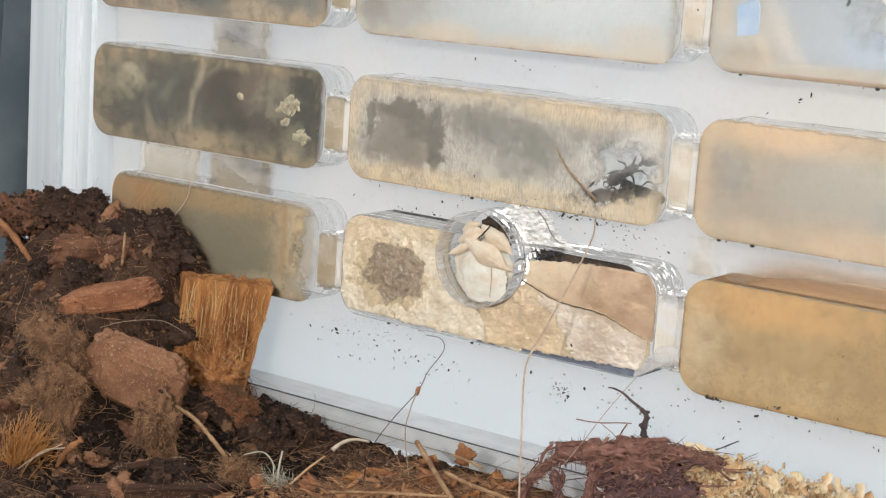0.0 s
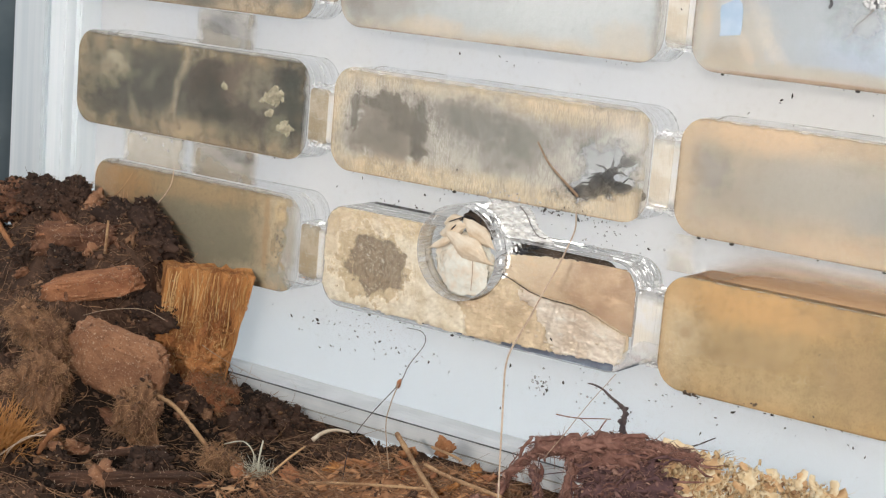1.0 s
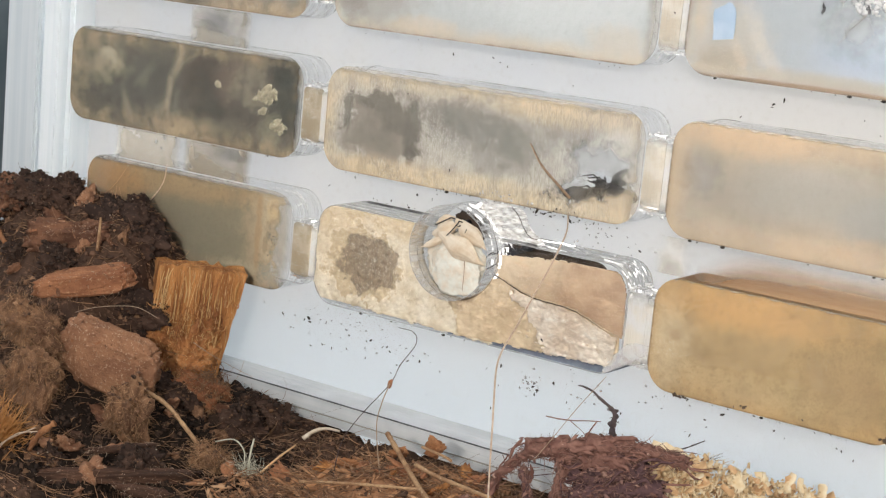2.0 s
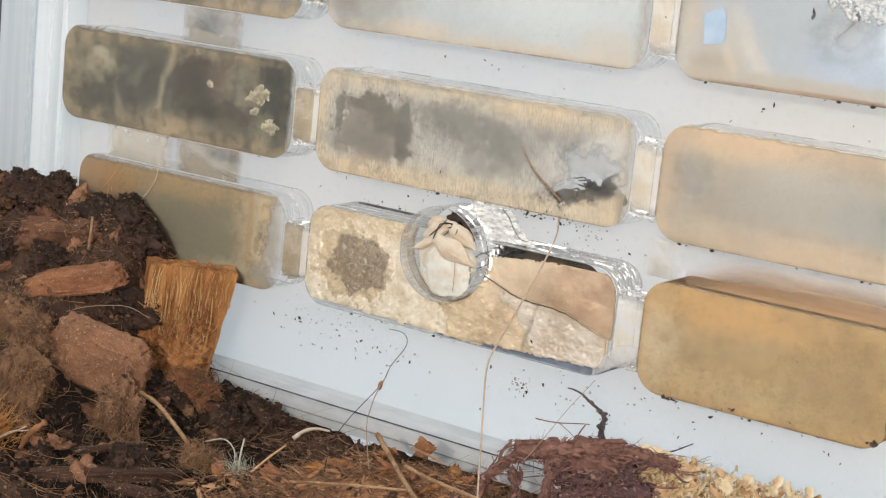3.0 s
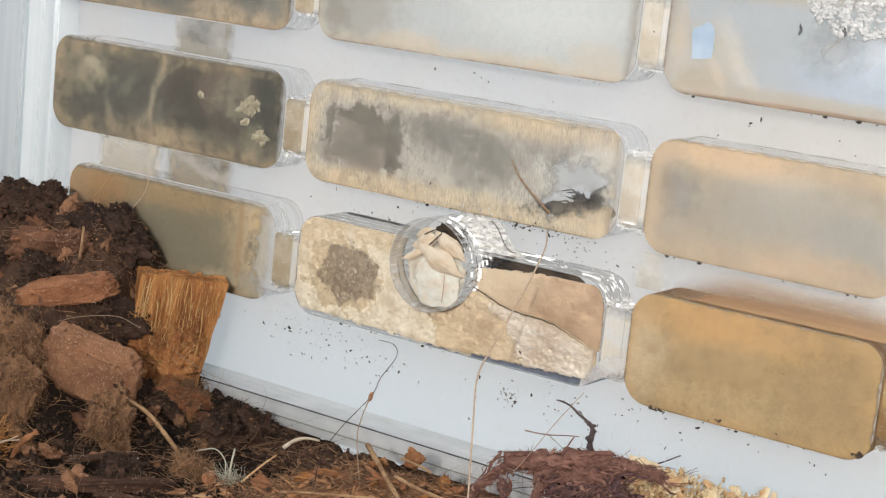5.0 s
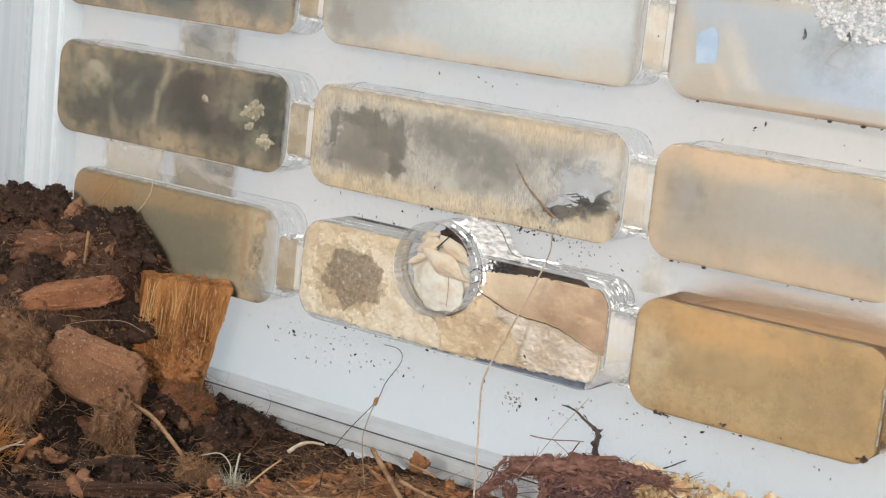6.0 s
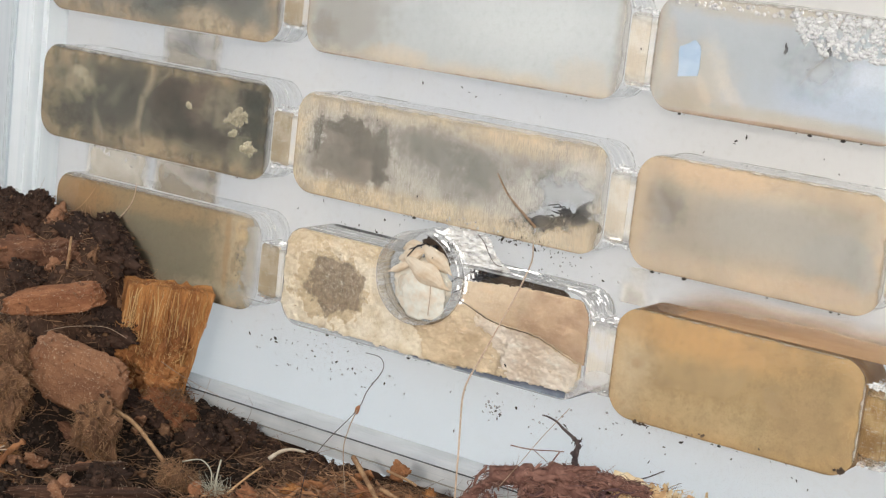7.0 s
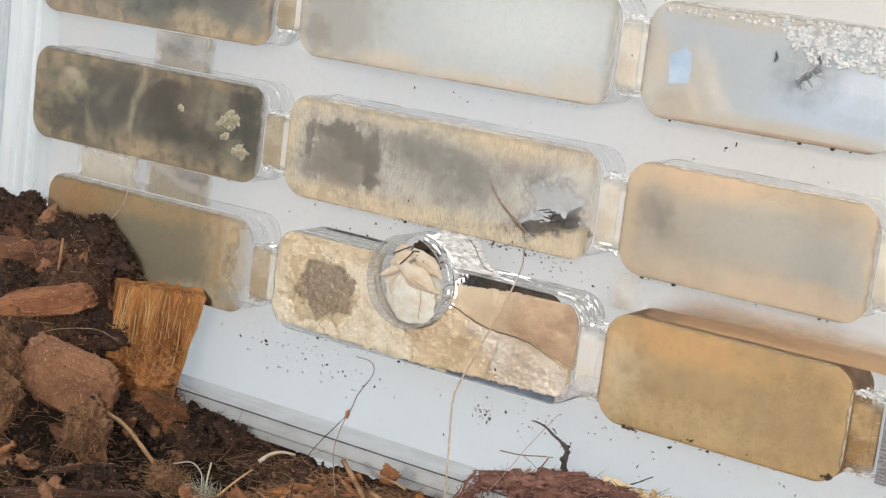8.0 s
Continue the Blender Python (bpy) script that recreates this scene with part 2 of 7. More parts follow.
def crumb_mat(name, stops):
    n = Nodes(name)
    i = n.island()
    ramp = n.t.nodes.new("ShaderNodeValToRGB")
    n.t.links.new(i, ramp.inputs[0])
    e = ramp.color_ramp.elements
    e[0].position, e[0].color = stops[0]
    e[1].position, e[1].color = stops[-1]
    for pos, colour in stops[1:-1]:
        k = e.new(pos)
        k.color = colour
    col = n.mix(n.step(n.noise(2.5, 5), 0.45, 0.75, 0, 0.5), ramp.outputs[0], stops[-2][1])
    return n.done(n.surface(col, 0.85, n.bump(n.noise(5.0, 4), 0.8, 0.25), specular=0.25))


def fibre_mat(name, dark, light):
    n = Nodes(name)
    col = n.mix(n.island(), dark, light)
    return n.done(n.surface(col, 0.6, n.bump(n.noise(4.0, 3), 0.3, 0.05)))


def chip_mat(name, base, dark, fleck, stretch=(1, 1, 1)):
    n = Nodes(name)
    v = n.scaled(stretch)
    big, small = n.noise(0.25, 5, v), n.noise(1.6, 6, v, 0.7)
    col = n.mix(n.step(big, 0.35, 0.65), base, dark)
    col = n.mix(n.step(small, 0.55, 0.70, 0, 0.85), col, fleck)
    col = n.mix(n.step(n.noise(2.6, 3, n.scaled((1.6, 1.6, 0.7))), 0.66, 0.74, 0, 0.8), col, tuple(min(0.88, c * 1.25) for c in fleck[:3]) + (1,))
    col = n.mix(n.step(n.noise(3.4, 4, v), 0.30, 0.42, 0.7, 0.0), col, tuple(c * 0.35 for c in dark[:3]) + (1,))
    return n.done(n.surface(col, 0.8, n.bump(small, 0.9, 0.5), specular=0.3))


def plain_mat(name, base, dark, rough=0.5, scale=1.5, bump=0.3, spec=0.5):
    n = Nodes(name)
    f = n.noise(scale, 5)
    col = n.mix(n.step(f, 0.35, 0.7), base, dark)
    return n.done(n.surface(col, rough, n.bump(f, bump, 0.2), specular=spec))


def ring_mat():
    """Turned clear plastic with stripes along its wall."""
    n = Nodes("turned_clear_ring")
    stripes = n.noise(1.0, 2, n.scaled((1.5, 0.10, 1.5)), 0.5)
    gloss = n.surface(n.mix(n.step(stripes, 0.42, 0.62), lin(251, 251, 250), lin(212, 212, 213)), 0.1, n.bump(stripes, 0.5, 0.3), specular=0.9)
    bright = n.surface((0.95, 0.955, 0.96, 1), 0.1, n.bump(stripes, 0.8, 0.3), metal=1.0)
    gloss = n.blend(n.step(stripes, 0.50, 0.36, 0.05, 0.6), gloss, bright)
    return n.done(n.blend(n.step(stripes, 0.34, 0.62, 0.5, 0.9), gloss, n.clear()))


def passage_mat(name, pale, stain):
    """Pale stained plastic with fine cutter ridges along it and worn clear ends."""
    n = Nodes(name)
    ridges = n.noise(1.0, 4, n.scaled((4.5, 1, 0.22)), 0.7)
    nicks = n.noise(1.0, 3, n.scaled((1.2, 1, 3.4)), 0.7)
    col = n.mix(n.step(n.noise(0.3, 5), 0.38, 0.66), pale, stain)
    col = n.mix(n.step(ridges, 0.50, 0.66, 0, 0.4), col, tuple(c * 0.8 for c in stain[:3]) + (1,))
    col = n.mix(n.step(nicks, 0.56, 0.70, 0, 0.5), col, lin(250, 246, 238))
    gloss = n.surface(col, 0.25, n.bump(n.math("ADD", ridges, n.math("MULTIPLY", nicks, 0.6)), 0.8, 0.4), specular=0.7)
    glow = n.t.nodes.new("ShaderNodeBsdfTranslucent")
    n.put(glow.inputs[0], col)
    _, _, z = n.axes()
    ends = n.step(n.math("ADD", n.math("ABSOLUTE", z), n.math("MULTIPLY", n.noise(0.6, 4), 2.0)), 4.6, 6.6, 0.12, 0.7)
    return n.done(n.blend(ends, n.blend(0.3, gloss, glow.outputs[0]), n.clear()))


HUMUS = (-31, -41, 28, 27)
COIR = (14, -26, 26, 28)
M_BACK, M_PANE, M_RAIL, M_STRIP = back_mat(), pane_mat(), rail_mat(), strip_mat()
M_WALL = wall_mat("milled_acrylic", lin(250, 249, 246), lin(238, 232, 222), 0.97)
# Whiter copy of the wall paints the light refracted at the open chamber.
M_WALL_OPEN = wall_mat("bright_milled_acrylic", lin(250, 249, 246), lin(236, 231, 222), 0.72)
M_WALL_BROWN = wall_mat("stained_milled_acrylic", lin(196, 160, 114), lin(172, 134, 92), 0.25, 0.1)
M_RING = ring_mat()
M_PASS = passage_mat("stained_passage", lin(246, 240, 228), lin(230, 219, 200))
M_PASS_TAN = passage_mat("tan_passage", lin(214, 200, 176), lin(190, 172, 142))
M_PASS_OCHRE = passage_mat("ochre_passage", lin(204, 174, 124), lin(168, 132, 86))
M_PASS_WHITE = passage_mat("scored_white_passage", lin(253, 251, 246), lin(246, 240, 228))
M_RIM = glint_mat("polished_rim", 0.25, 0.6)
M_GLINT = glint_mat("glint_plastic", 0.55, 0.2, 0.16)
M_FACET = glint_mat("glint_facets", 0.35, 0.45, 0.3)
M_CRAZED = crazed_mat()
M_SEAM = plain_mat("grey_seam", lin(140, 134, 124), lin(176, 170, 160), 0.4)
M_SEAM_DARK = plain_mat("dark_seam", lin(56, 56, 58), lin(116, 117, 120), 0.6, 0.25)
M_EDGE = edge_mat()
M_CURL = glint_mat("clear_curl", 0.12, 0.72, 0.25)
M_SEAM_BROWN = plain_mat("brown_seam", lin(110, 92, 70), lin(170, 150, 122), 0.6, 0.8)
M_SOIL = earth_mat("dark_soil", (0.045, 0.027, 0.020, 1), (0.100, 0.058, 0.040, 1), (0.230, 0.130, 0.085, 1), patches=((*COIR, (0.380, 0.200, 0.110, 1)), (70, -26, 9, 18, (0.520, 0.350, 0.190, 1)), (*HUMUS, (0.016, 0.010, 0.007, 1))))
M_CLOD = earth_mat("dark_clod", (0.040, 0.025, 0.020, 1), (0.085, 0.050, 0.037, 1), (0.180, 0.105, 0.075, 1))
M_BLACK = earth_mat("black_humus_clod", (0.014, 0.010, 0.009, 1), (0.030, 0.020, 0.016, 1), (0.075, 0.048, 0.036, 1))
M_CRUMB = crumb_mat("soil_crumbs", ((0.0, (0.034, 0.021, 0.016, 1)), (0.5, (0.098, 0.058, 0.043, 1)), (0.85, (0.220, 0.122, 0.080, 1)), (1.0, (0.560, 0.330, 0.190, 1))))
M_COIRCRUMB = crumb_mat("coir_crumbs", ((0.0, (0.080, 0.046, 0.031, 1)), (0.3, (0.330, 0.165, 0.088, 1)), (0.8, (0.600, 0.320, 0.165, 1)), (1.0, (0.680, 0.440, 0.270, 1))))
M_HUMUS = crumb_mat("black_humus", ((0.0, (0.019, 0.013, 0.011, 1)), (0.6, (0.050, 0.032, 0.024, 1)), (0.9, (0.120, 0.070, 0.047, 1)), (1.0, (0.242, 0.133, 0.069, 1))))
M_FIBRE = fibre_mat("coir_fibre", (0.090, 0.042, 0.024, 1), (0.470, 0.270, 0.145, 1))
M_BARK = chip_mat("red_brown_bark", (0.430, 0.218, 0.122, 1), (0.285, 0.136, 0.078, 1), (0.780, 0.550, 0.380, 1))
M_DULL = chip_mat("dull_dark_bark", (0.260, 0.122, 0.070, 1), (0.130, 0.060, 0.038, 1), (0.500, 0.290, 0.170, 1))
M_HUSK = chip_mat("pale_orange_husk", (0.480, 0.220, 0.100, 1), (0.320, 0.140, 0.065, 1), (0.680, 0.420, 0.250, 1))
M_ORANGE = chip_mat("orange_bark", (0.450, 0.200, 0.100, 1), (0.300, 0.122, 0.062, 1), (0.660, 0.390, 0.225, 1), (0.8, 1, 1.2))
M_WOOD = chip_mat("fibrous_wood", (0.680, 0.315, 0.110, 1), (0.360, 0.140, 0.048, 1), (0.890, 0.660, 0.360, 1), (2.4, 2.4, 0.14))
M_SPLINTER = chip_mat("pale_wood_splinter", (0.850, 0.570, 0.270, 1), (0.620, 0.330, 0.120, 1), (0.880, 0.680, 0.390, 1), (1.6, 1.6, 0.16))
M_PITH = chip_mat("rusty_pith", (0.560, 0.245, 0.090, 1), (0.290, 0.110, 0.045, 1), (0.820, 0.520, 0.260, 1), (0.8, 0.8, 0.5))
M_COIR = chip_mat("coir_lump", (0.350, 0.190, 0.105, 1), (0.150, 0.076, 0.045, 1), (0.620, 0.400, 0.240, 1), (1.8, 1.8, 0.7))
M_RUST = chip_mat("rust_coir_shreds", (0.400, 0.160, 0.075, 1), (0.220, 0.085, 0.045, 1), (0.560, 0.300, 0.150, 1), (2, 2, 0.6))
M_STRIP_BARK = chip_mat("blackish_bark_strip", (0.130, 0.065, 0.042, 1), (0.060, 0.032, 0.022, 1), (0.330, 0.190, 0.120, 1), (0.3, 2, 2))
M_TWIG = chip_mat("dry_twig", (0.600, 0.380, 0.210, 1), (0.370, 0.205, 0.110, 1), (0.780, 0.580, 0.390, 1))
M_STRAW = plain_mat("weathered_straw", (0.30, 0.19, 0.12, 1), (0.40, 0.28, 0.19, 1), 0.6)
M_HAIR = plain_mat("pale_hair", (0.36, 0.25, 0.17, 1), (0.50, 0.37, 0.26, 1), 0.5)
M_HAIRPALE = plain_mat("pale_tan_hair", (0.50, 0.36, 0.26, 1), (0.68, 0.54, 0.42, 1), 0.5)
M_MOSS = plain_mat("red_brown_root_mat", (0.170, 0.082, 0.066, 1), (0.300, 0.160, 0.125, 1), 0.85, 0.8, 0.8, 0.2)
M_MATCRUMB = crumb_mat("root_mat_crumbs", ((0.0, (0.090, 0.047, 0.043, 1)), (0.45, (0.230, 0.115, 0.094, 1)), (0.85, (0.400, 0.225, 0.180, 1)), (1.0, (0.560, 0.360, 0.290, 1))))
M_PALE = plain_mat("pale_shaving", (0.760, 0.590, 0.360, 1), (0.880, 0.770, 0.570, 1), 0.7, 0.7, 0.6, 0.3)
M_SHAVING = plain_mat("tan_shaving", (0.560, 0.340, 0.180, 1), (0.740, 0.520, 0.300, 1), 0.7, 0.7, 0.6, 0.3)
M_SHAVECRUMB = crumb_mat("shaving_crumbs", ((0.0, (0.330, 0.170, 0.090, 1)), (0.3, (0.640, 0.430, 0.230, 1)), (0.75, (0.780, 0.620, 0.390, 1)), (1.0, (0.880, 0.770, 0.580, 1))))
M_SHAVEWISP = fibre_mat("pale_wisps", (0.480, 0.310, 0.170, 1), (0.850, 0.720, 0.500, 1))
M_MATDARK = plain_mat("purple_brown_humus", (0.085, 0.047, 0.050, 1), (0.160, 0.088, 0.086, 1), 0.85, 0.8, 0.8, 0.2)
M_MATDARKCRUMB = crumb_mat("purple_brown_crumbs", ((0.0, (0.050, 0.030, 0.034, 1)), (0.5, (0.140, 0.078, 0.076, 1)), (0.85, (0.300, 0.170, 0.145, 1)), (1.0, (0.420, 0.260, 0.200, 1))))
M_ROOTFUZZ = fibre_mat("root_fuzz", (0.105, 0.053, 0.045, 1), (0.400, 0.225, 0.175, 1))
M_ROOT = plain_mat("dark_root", (0.045, 0.032, 0.036, 1), (0.10, 0.07, 0.065, 1), 0.7, 0.9, 0.8)
M_ANT = plain_mat("dark_ant_shell", (0.016, 0.016, 0.020, 1), (0.036, 0.036, 0.042, 1), 0.5, 1.5, 0.3, 0.25)
M_SPECK = plain_mat("black_specks", (0.015, 0.012, 0.010, 1), (0.05, 0.035, 0.025, 1), 0.7)
M_DROP = glint_mat("water_droplets", 0.46, 0.15, 0.06)
M_PAPER_TAN = plain_mat("papery_tan_debris", lin(245, 231, 210), lin(228, 204, 174), 0.5, 0.35, 0.9)
M_PAPER = plain_mat("papery_cream_debris", lin(251, 245, 234), lin(240, 226, 206), 0.5, 0.5, 0.8)
M_BLUE = plain_mat("pale_blue_plastic", lin(146, 168, 192), lin(168, 186, 204), 0.7, 0.3, 0.1, 0.2)
M_METAL = plain_mat("knurled_metal", (0.22, 0.22, 0.23, 1), (0.45, 0.45, 0.46, 1), 0.35, 2.5, 0.8)
M_FLAKE = plain_mat("white_flakes", lin(222, 209, 190), lin(198, 178, 152), 0.5, 0.9, 0.6)
M_FLOOR = plain_mat("floor_shade", (0.085, 0.105, 0.145, 1), (0.135, 0.160, 0.205, 1), 0.7, 0.5, 0.6)
M_SHADE_DIRT = plain_mat("brown_shade_and_dirt", (0.05, 0.034, 0.024, 1), (0.10, 0.07, 0.05, 1), 0.9, 0.4, 0.8)
M_CRUMBLE = plain_mat("pale_food", lin(178, 169, 144), lin(138, 131, 111), 0.8, 0.8, 0.7)
M_ORANGEFIB = fibre_mat("orange_coir", (0.36, 0.15, 0.045, 1), (0.80, 0.42, 0.14, 1))
M_CLODFUZZ = fibre_mat("dark_soil_fuzz", (0.035, 0.024, 0.020, 1), (0.200, 0.120, 0.080, 1))
M_COIRFUZZ = fibre_mat("golden_coir_fuzz", (0.130, 0.066, 0.036, 1), (0.640, 0.380, 0.200, 1))
M_FLECK = fibre_mat("pale_bark_fleck", (0.300, 0.170, 0.105, 1), (0.780, 0.600, 0.440, 1))
M_LICHEN = fibre_mat("pale_lichen", (0.46, 0.45, 0.34, 1), (0.78, 0.77, 0.68, 1))
def stain_mat(name, colour, strength, low, hw, fade, smear=None):
    n = Nodes(name)
    x, _, _ = n.axes()
    side = n.math("ADD", n.math("SUBTRACT", hw, n.math("ABSOLUTE", x)), n.math("MULTIPLY", n.math("SUBTRACT", n.noise(0.35, 4), 0.5), fade))
    strength = n.step(side, 0.0, fade, 0.0, strength)
    f = n.math("MULTIPLY", n.step(n.noise(0.14, 3), 0.3, 0.68, low, 1.0), strength)
    col = n.mix(n.step(n.noise(0.22, 5), 0.40, 0.66, 0, 0.45), colour, tuple(c * 0.55 for c in colour[:3]) + (1,))
    if smear:
        col = n.mix(n.math("MULTIPLY", n.spot(*smear, 0.9, 0.5), 0.85), col, lin(92, 84, 74))
    return n.done(n.blend(f, n.clear(), n.surface(col, 0.4)))


def fading_stain():
    """Brown stain, strongest along its lower edge and fading out upwards."""
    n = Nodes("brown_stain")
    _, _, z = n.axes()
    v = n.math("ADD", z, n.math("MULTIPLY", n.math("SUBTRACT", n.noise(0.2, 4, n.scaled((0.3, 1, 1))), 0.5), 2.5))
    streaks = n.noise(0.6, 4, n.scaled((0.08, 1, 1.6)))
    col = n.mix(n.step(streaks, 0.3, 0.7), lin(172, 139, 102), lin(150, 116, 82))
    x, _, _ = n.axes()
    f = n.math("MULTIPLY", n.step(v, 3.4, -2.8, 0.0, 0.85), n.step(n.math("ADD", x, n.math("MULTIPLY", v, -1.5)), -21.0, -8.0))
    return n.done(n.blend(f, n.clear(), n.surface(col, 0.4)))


M_LINK = (stain_mat("grey_stain", lin(170, 162, 148), 0.62, 0.5, 8.3, 2.6, (-1.0, 0.6, 3.4, 2.0)), stain_mat("faint_tan_stain", lin(204, 194, 176), 0.6, 0.6, 9.4, 3.0), fading_stain(), stain_mat("small_tan_stain", lin(206, 196, 176), 0.4, 0.2, 3.6, 3.0), stain_mat("beige_stain", lin(164, 150, 128), 0.66, 0.55, 9.2, 2.6, (4.0, 1.6, 4.0, 1.0)))
M_DARKROOM = plain_mat("dark_room_wall", (0.075, 0.105, 0.125, 1), (0.16, 0.195, 0.215, 1), 0.8, 0.02, 0.2)


# ---- shape helpers ----
def rounded(hw, hh, r, steps=7):
    """Outline of a rounded rectangle, anticlockwise seen from the front."""
    pts = []
    for cx, cz, a0 in ((hw - r, hh - r, 0), (-hw + r, hh - r, 90), (-hw + r, -hh + r, 180), (hw - r, -hh + r, 270)):
        for i in range(steps + 1):
            a = radians(a0 + 90 * i / steps)
            pts.append((cx + r * math.cos(a), cz + r * math.sin(a)))
    return pts


def slab(bm, outline, y0, y1):
    """A plate with that outline (x, z) from y0 to y1."""
    a = [bm.verts.new((x, y0, z)) for x, z in outline]
    b = [bm.verts.new((x, y1, z)) for x, z in outline]
    bm.faces.new(a)
    bm.faces.new(list(reversed(b)))
    for i in range(len(a)):
        j = (i + 1) % len(a)
        bm.faces.new((a[j], a[i], b[i], b[j]))
    bmesh.ops.recalc_face_normals(bm, faces=bm.faces[:])
    return bm


def sleeve(bm, outer, inner, y0, y1):
    """A tube between two outlines of equal length."""
    rings = [[bm.verts.new((x, y, z)) for x, z in o] for o, y in ((outer, y0), (outer, y1), (inner, y1), (inner, y0))]
    k = len(outer)
    for a in range(4):
        for i in range(k):
            j = (i + 1) % k
            bm.faces.new((rings[a][i], rings[a][j], rings[(a + 1) % 4][j], rings[(a + 1) % 4][i]))
    bmesh.ops.recalc_face_normals(bm, faces=bm.faces[:])
    return bm


def box(bm, x0, x1, y0, y1, z0, z1):
    return slab(bm, [(x0, z0), (x1, z0), (x1, z1), (x0, z1)], y0, y1)


def tube(bm, points, radii, sides=6):
    """A closed tapered tube along points."""
    rings = []
    for i, p in enumerate(points):
        p = Vector(p)
        d = Vector(points[min(i + 1, len(points) - 1)]) - Vector(points[max(i - 1, 0)])
        d.normalize()
        u = d.orthogonal().normalized()
        if rings:
            u = (last - d * last.dot(d)).normalized()
        last = u
        w = d.cross(u)
        rings.append([bm.verts.new(p + radii[i] * (u * math.cos(2 * math.pi * k / sides) + w * math.sin(2 * math.pi * k / sides))) for k in range(sides)])
    for a, b in zip(rings, rings[1:]):
        for k in range(sides):
            bm.faces.new((a[k], a[(k + 1) % sides], b[(k + 1) % sides], b[k]))
    bm.faces.new(list(reversed(rings[0])))
    bm.faces.new(rings[-1])
    return bm


def ball(bm, c, r, sub=2, rough=0.0, seed=0.0, freq=0.35):
    """A lump: an icosphere with radii r, roughened by noise."""
    made = bmesh.ops.create_icosphere(bm, subdivisions=sub, radius=1.0)["verts"]
    for v in made:
        k = 1.0
        if rough:
            k += rough * noise.fractal(Vector(v.co) * (freq * 4) + Vector((seed, seed * 1.7, -seed)), 0.7, 2.1, 4)
        v.co = Vector((v.co.x * r[0] * k + c[0], v.co.y * r[1] * k + c[1], v.co.z * r[2] * k + c[2]))
    return made


def curve_points(points, n=24):
    """A smooth line through points (Catmull-Rom)."""
    p = [Vector(q) for q in points]
    p = [2 * p[0] - p[1]] + p + [2 * p[-1] - p[-2]]
    out = []
    seg = len(p) - 3
    for i in range(n + 1):
        s = i / n * seg
        k = min(int(s), seg - 1)
        t = s - k
        a, b, c, d = p[k:k + 4]
        out.append(0.5 * ((2 * b) + (c - a) * t + (2 * a - 5 * b + 4 * c - d) * t * t + (3 * b - a - 3 * c + d) * t ** 3))
    return out


# ---- the nest plate ----
DEPTH = 9.0
LEFT, RIGHT, FOOT, TOP = -124.0, 150.0, -41.0, 110.0


def build_plate():
    bm = bmesh.new()
    box(bm, LEFT, RIGHT, DEPTH + 0.2, DEPTH + 3.0, FOOT - 12, TOP)
    single("backing_sheet", bm, M_BACK, "bluish white plastic backing sheet of the nest plate", "backing sheet", kind="structure")
    # side frame of clear strips at the free end
    frame_thing = thing("side_frame", LEFT + 8, 0, 0, "pale clear plastic edge strips of the nest plate", "side frame", kind="structure")
    for x0, x1, y0 in ((-8.0, 1.8, 1.0), (2.0, 6.3, 2.2), (6.5, 8.6, 0.6), (8.8, 10.4, 3.0)):
        bm = bmesh.new()
        box(bm, x0, x1, y0, DEPTH, FOOT - 10, TOP)
        bmesh.ops.bevel(bm, geom=bm.edges[:], offset=0.25, segments=2, affect="EDGES")
        part("edge_strip", bm, M_STRIP, frame_thing)
    # rail along the foot
    rail = thing("foot_rail", 0, 0, FOOT, "clear white ledge strip along the foot of the plate", "foot rail", kind="structure")
    for z0, z1, y0 in ((0.0, 1.6, -0.8), (1.7, 4.4, -0.4)):
        bm = bmesh.new()
        box(bm, LEFT + 12, RIGHT, y0, DEPTH, z0, z1)
        bmesh.ops.bevel(bm, geom=bm.edges[:], offset=0.2, segments=2, affect="EDGES")
        part("ledge", bm, M_RAIL, rail)
    # Thin dark and grey strips draw the rail's gap lines.
    for z0, h, y0 in ((4.42, 0.14, -0.48), (1.62, 0.08, -0.76)):
        bm = bmesh.new()
        box(bm, LEFT + 12, RIGHT, y0, y0 + 0.45, z0, z0 + h)
        part("seam", bm, M_SEAM_DARK if z0 > 2 else M_SEAM, rail, "thin seam")


# rows: lower and upper edge; columns: left and right edge
ROWS_Z = {0: (59.6, 78.6), 1: (33.6, 52.6), 2: (7.3, 26.4), 3: (-18.3, 0.7)}
COLS_X = {"a": (-102.5, -40.3), "b": (-34.2, 32.5), "c": (37.6, 81.3)}
TAN, GREY = lin(198, 172, 132), lin(150, 150, 146)


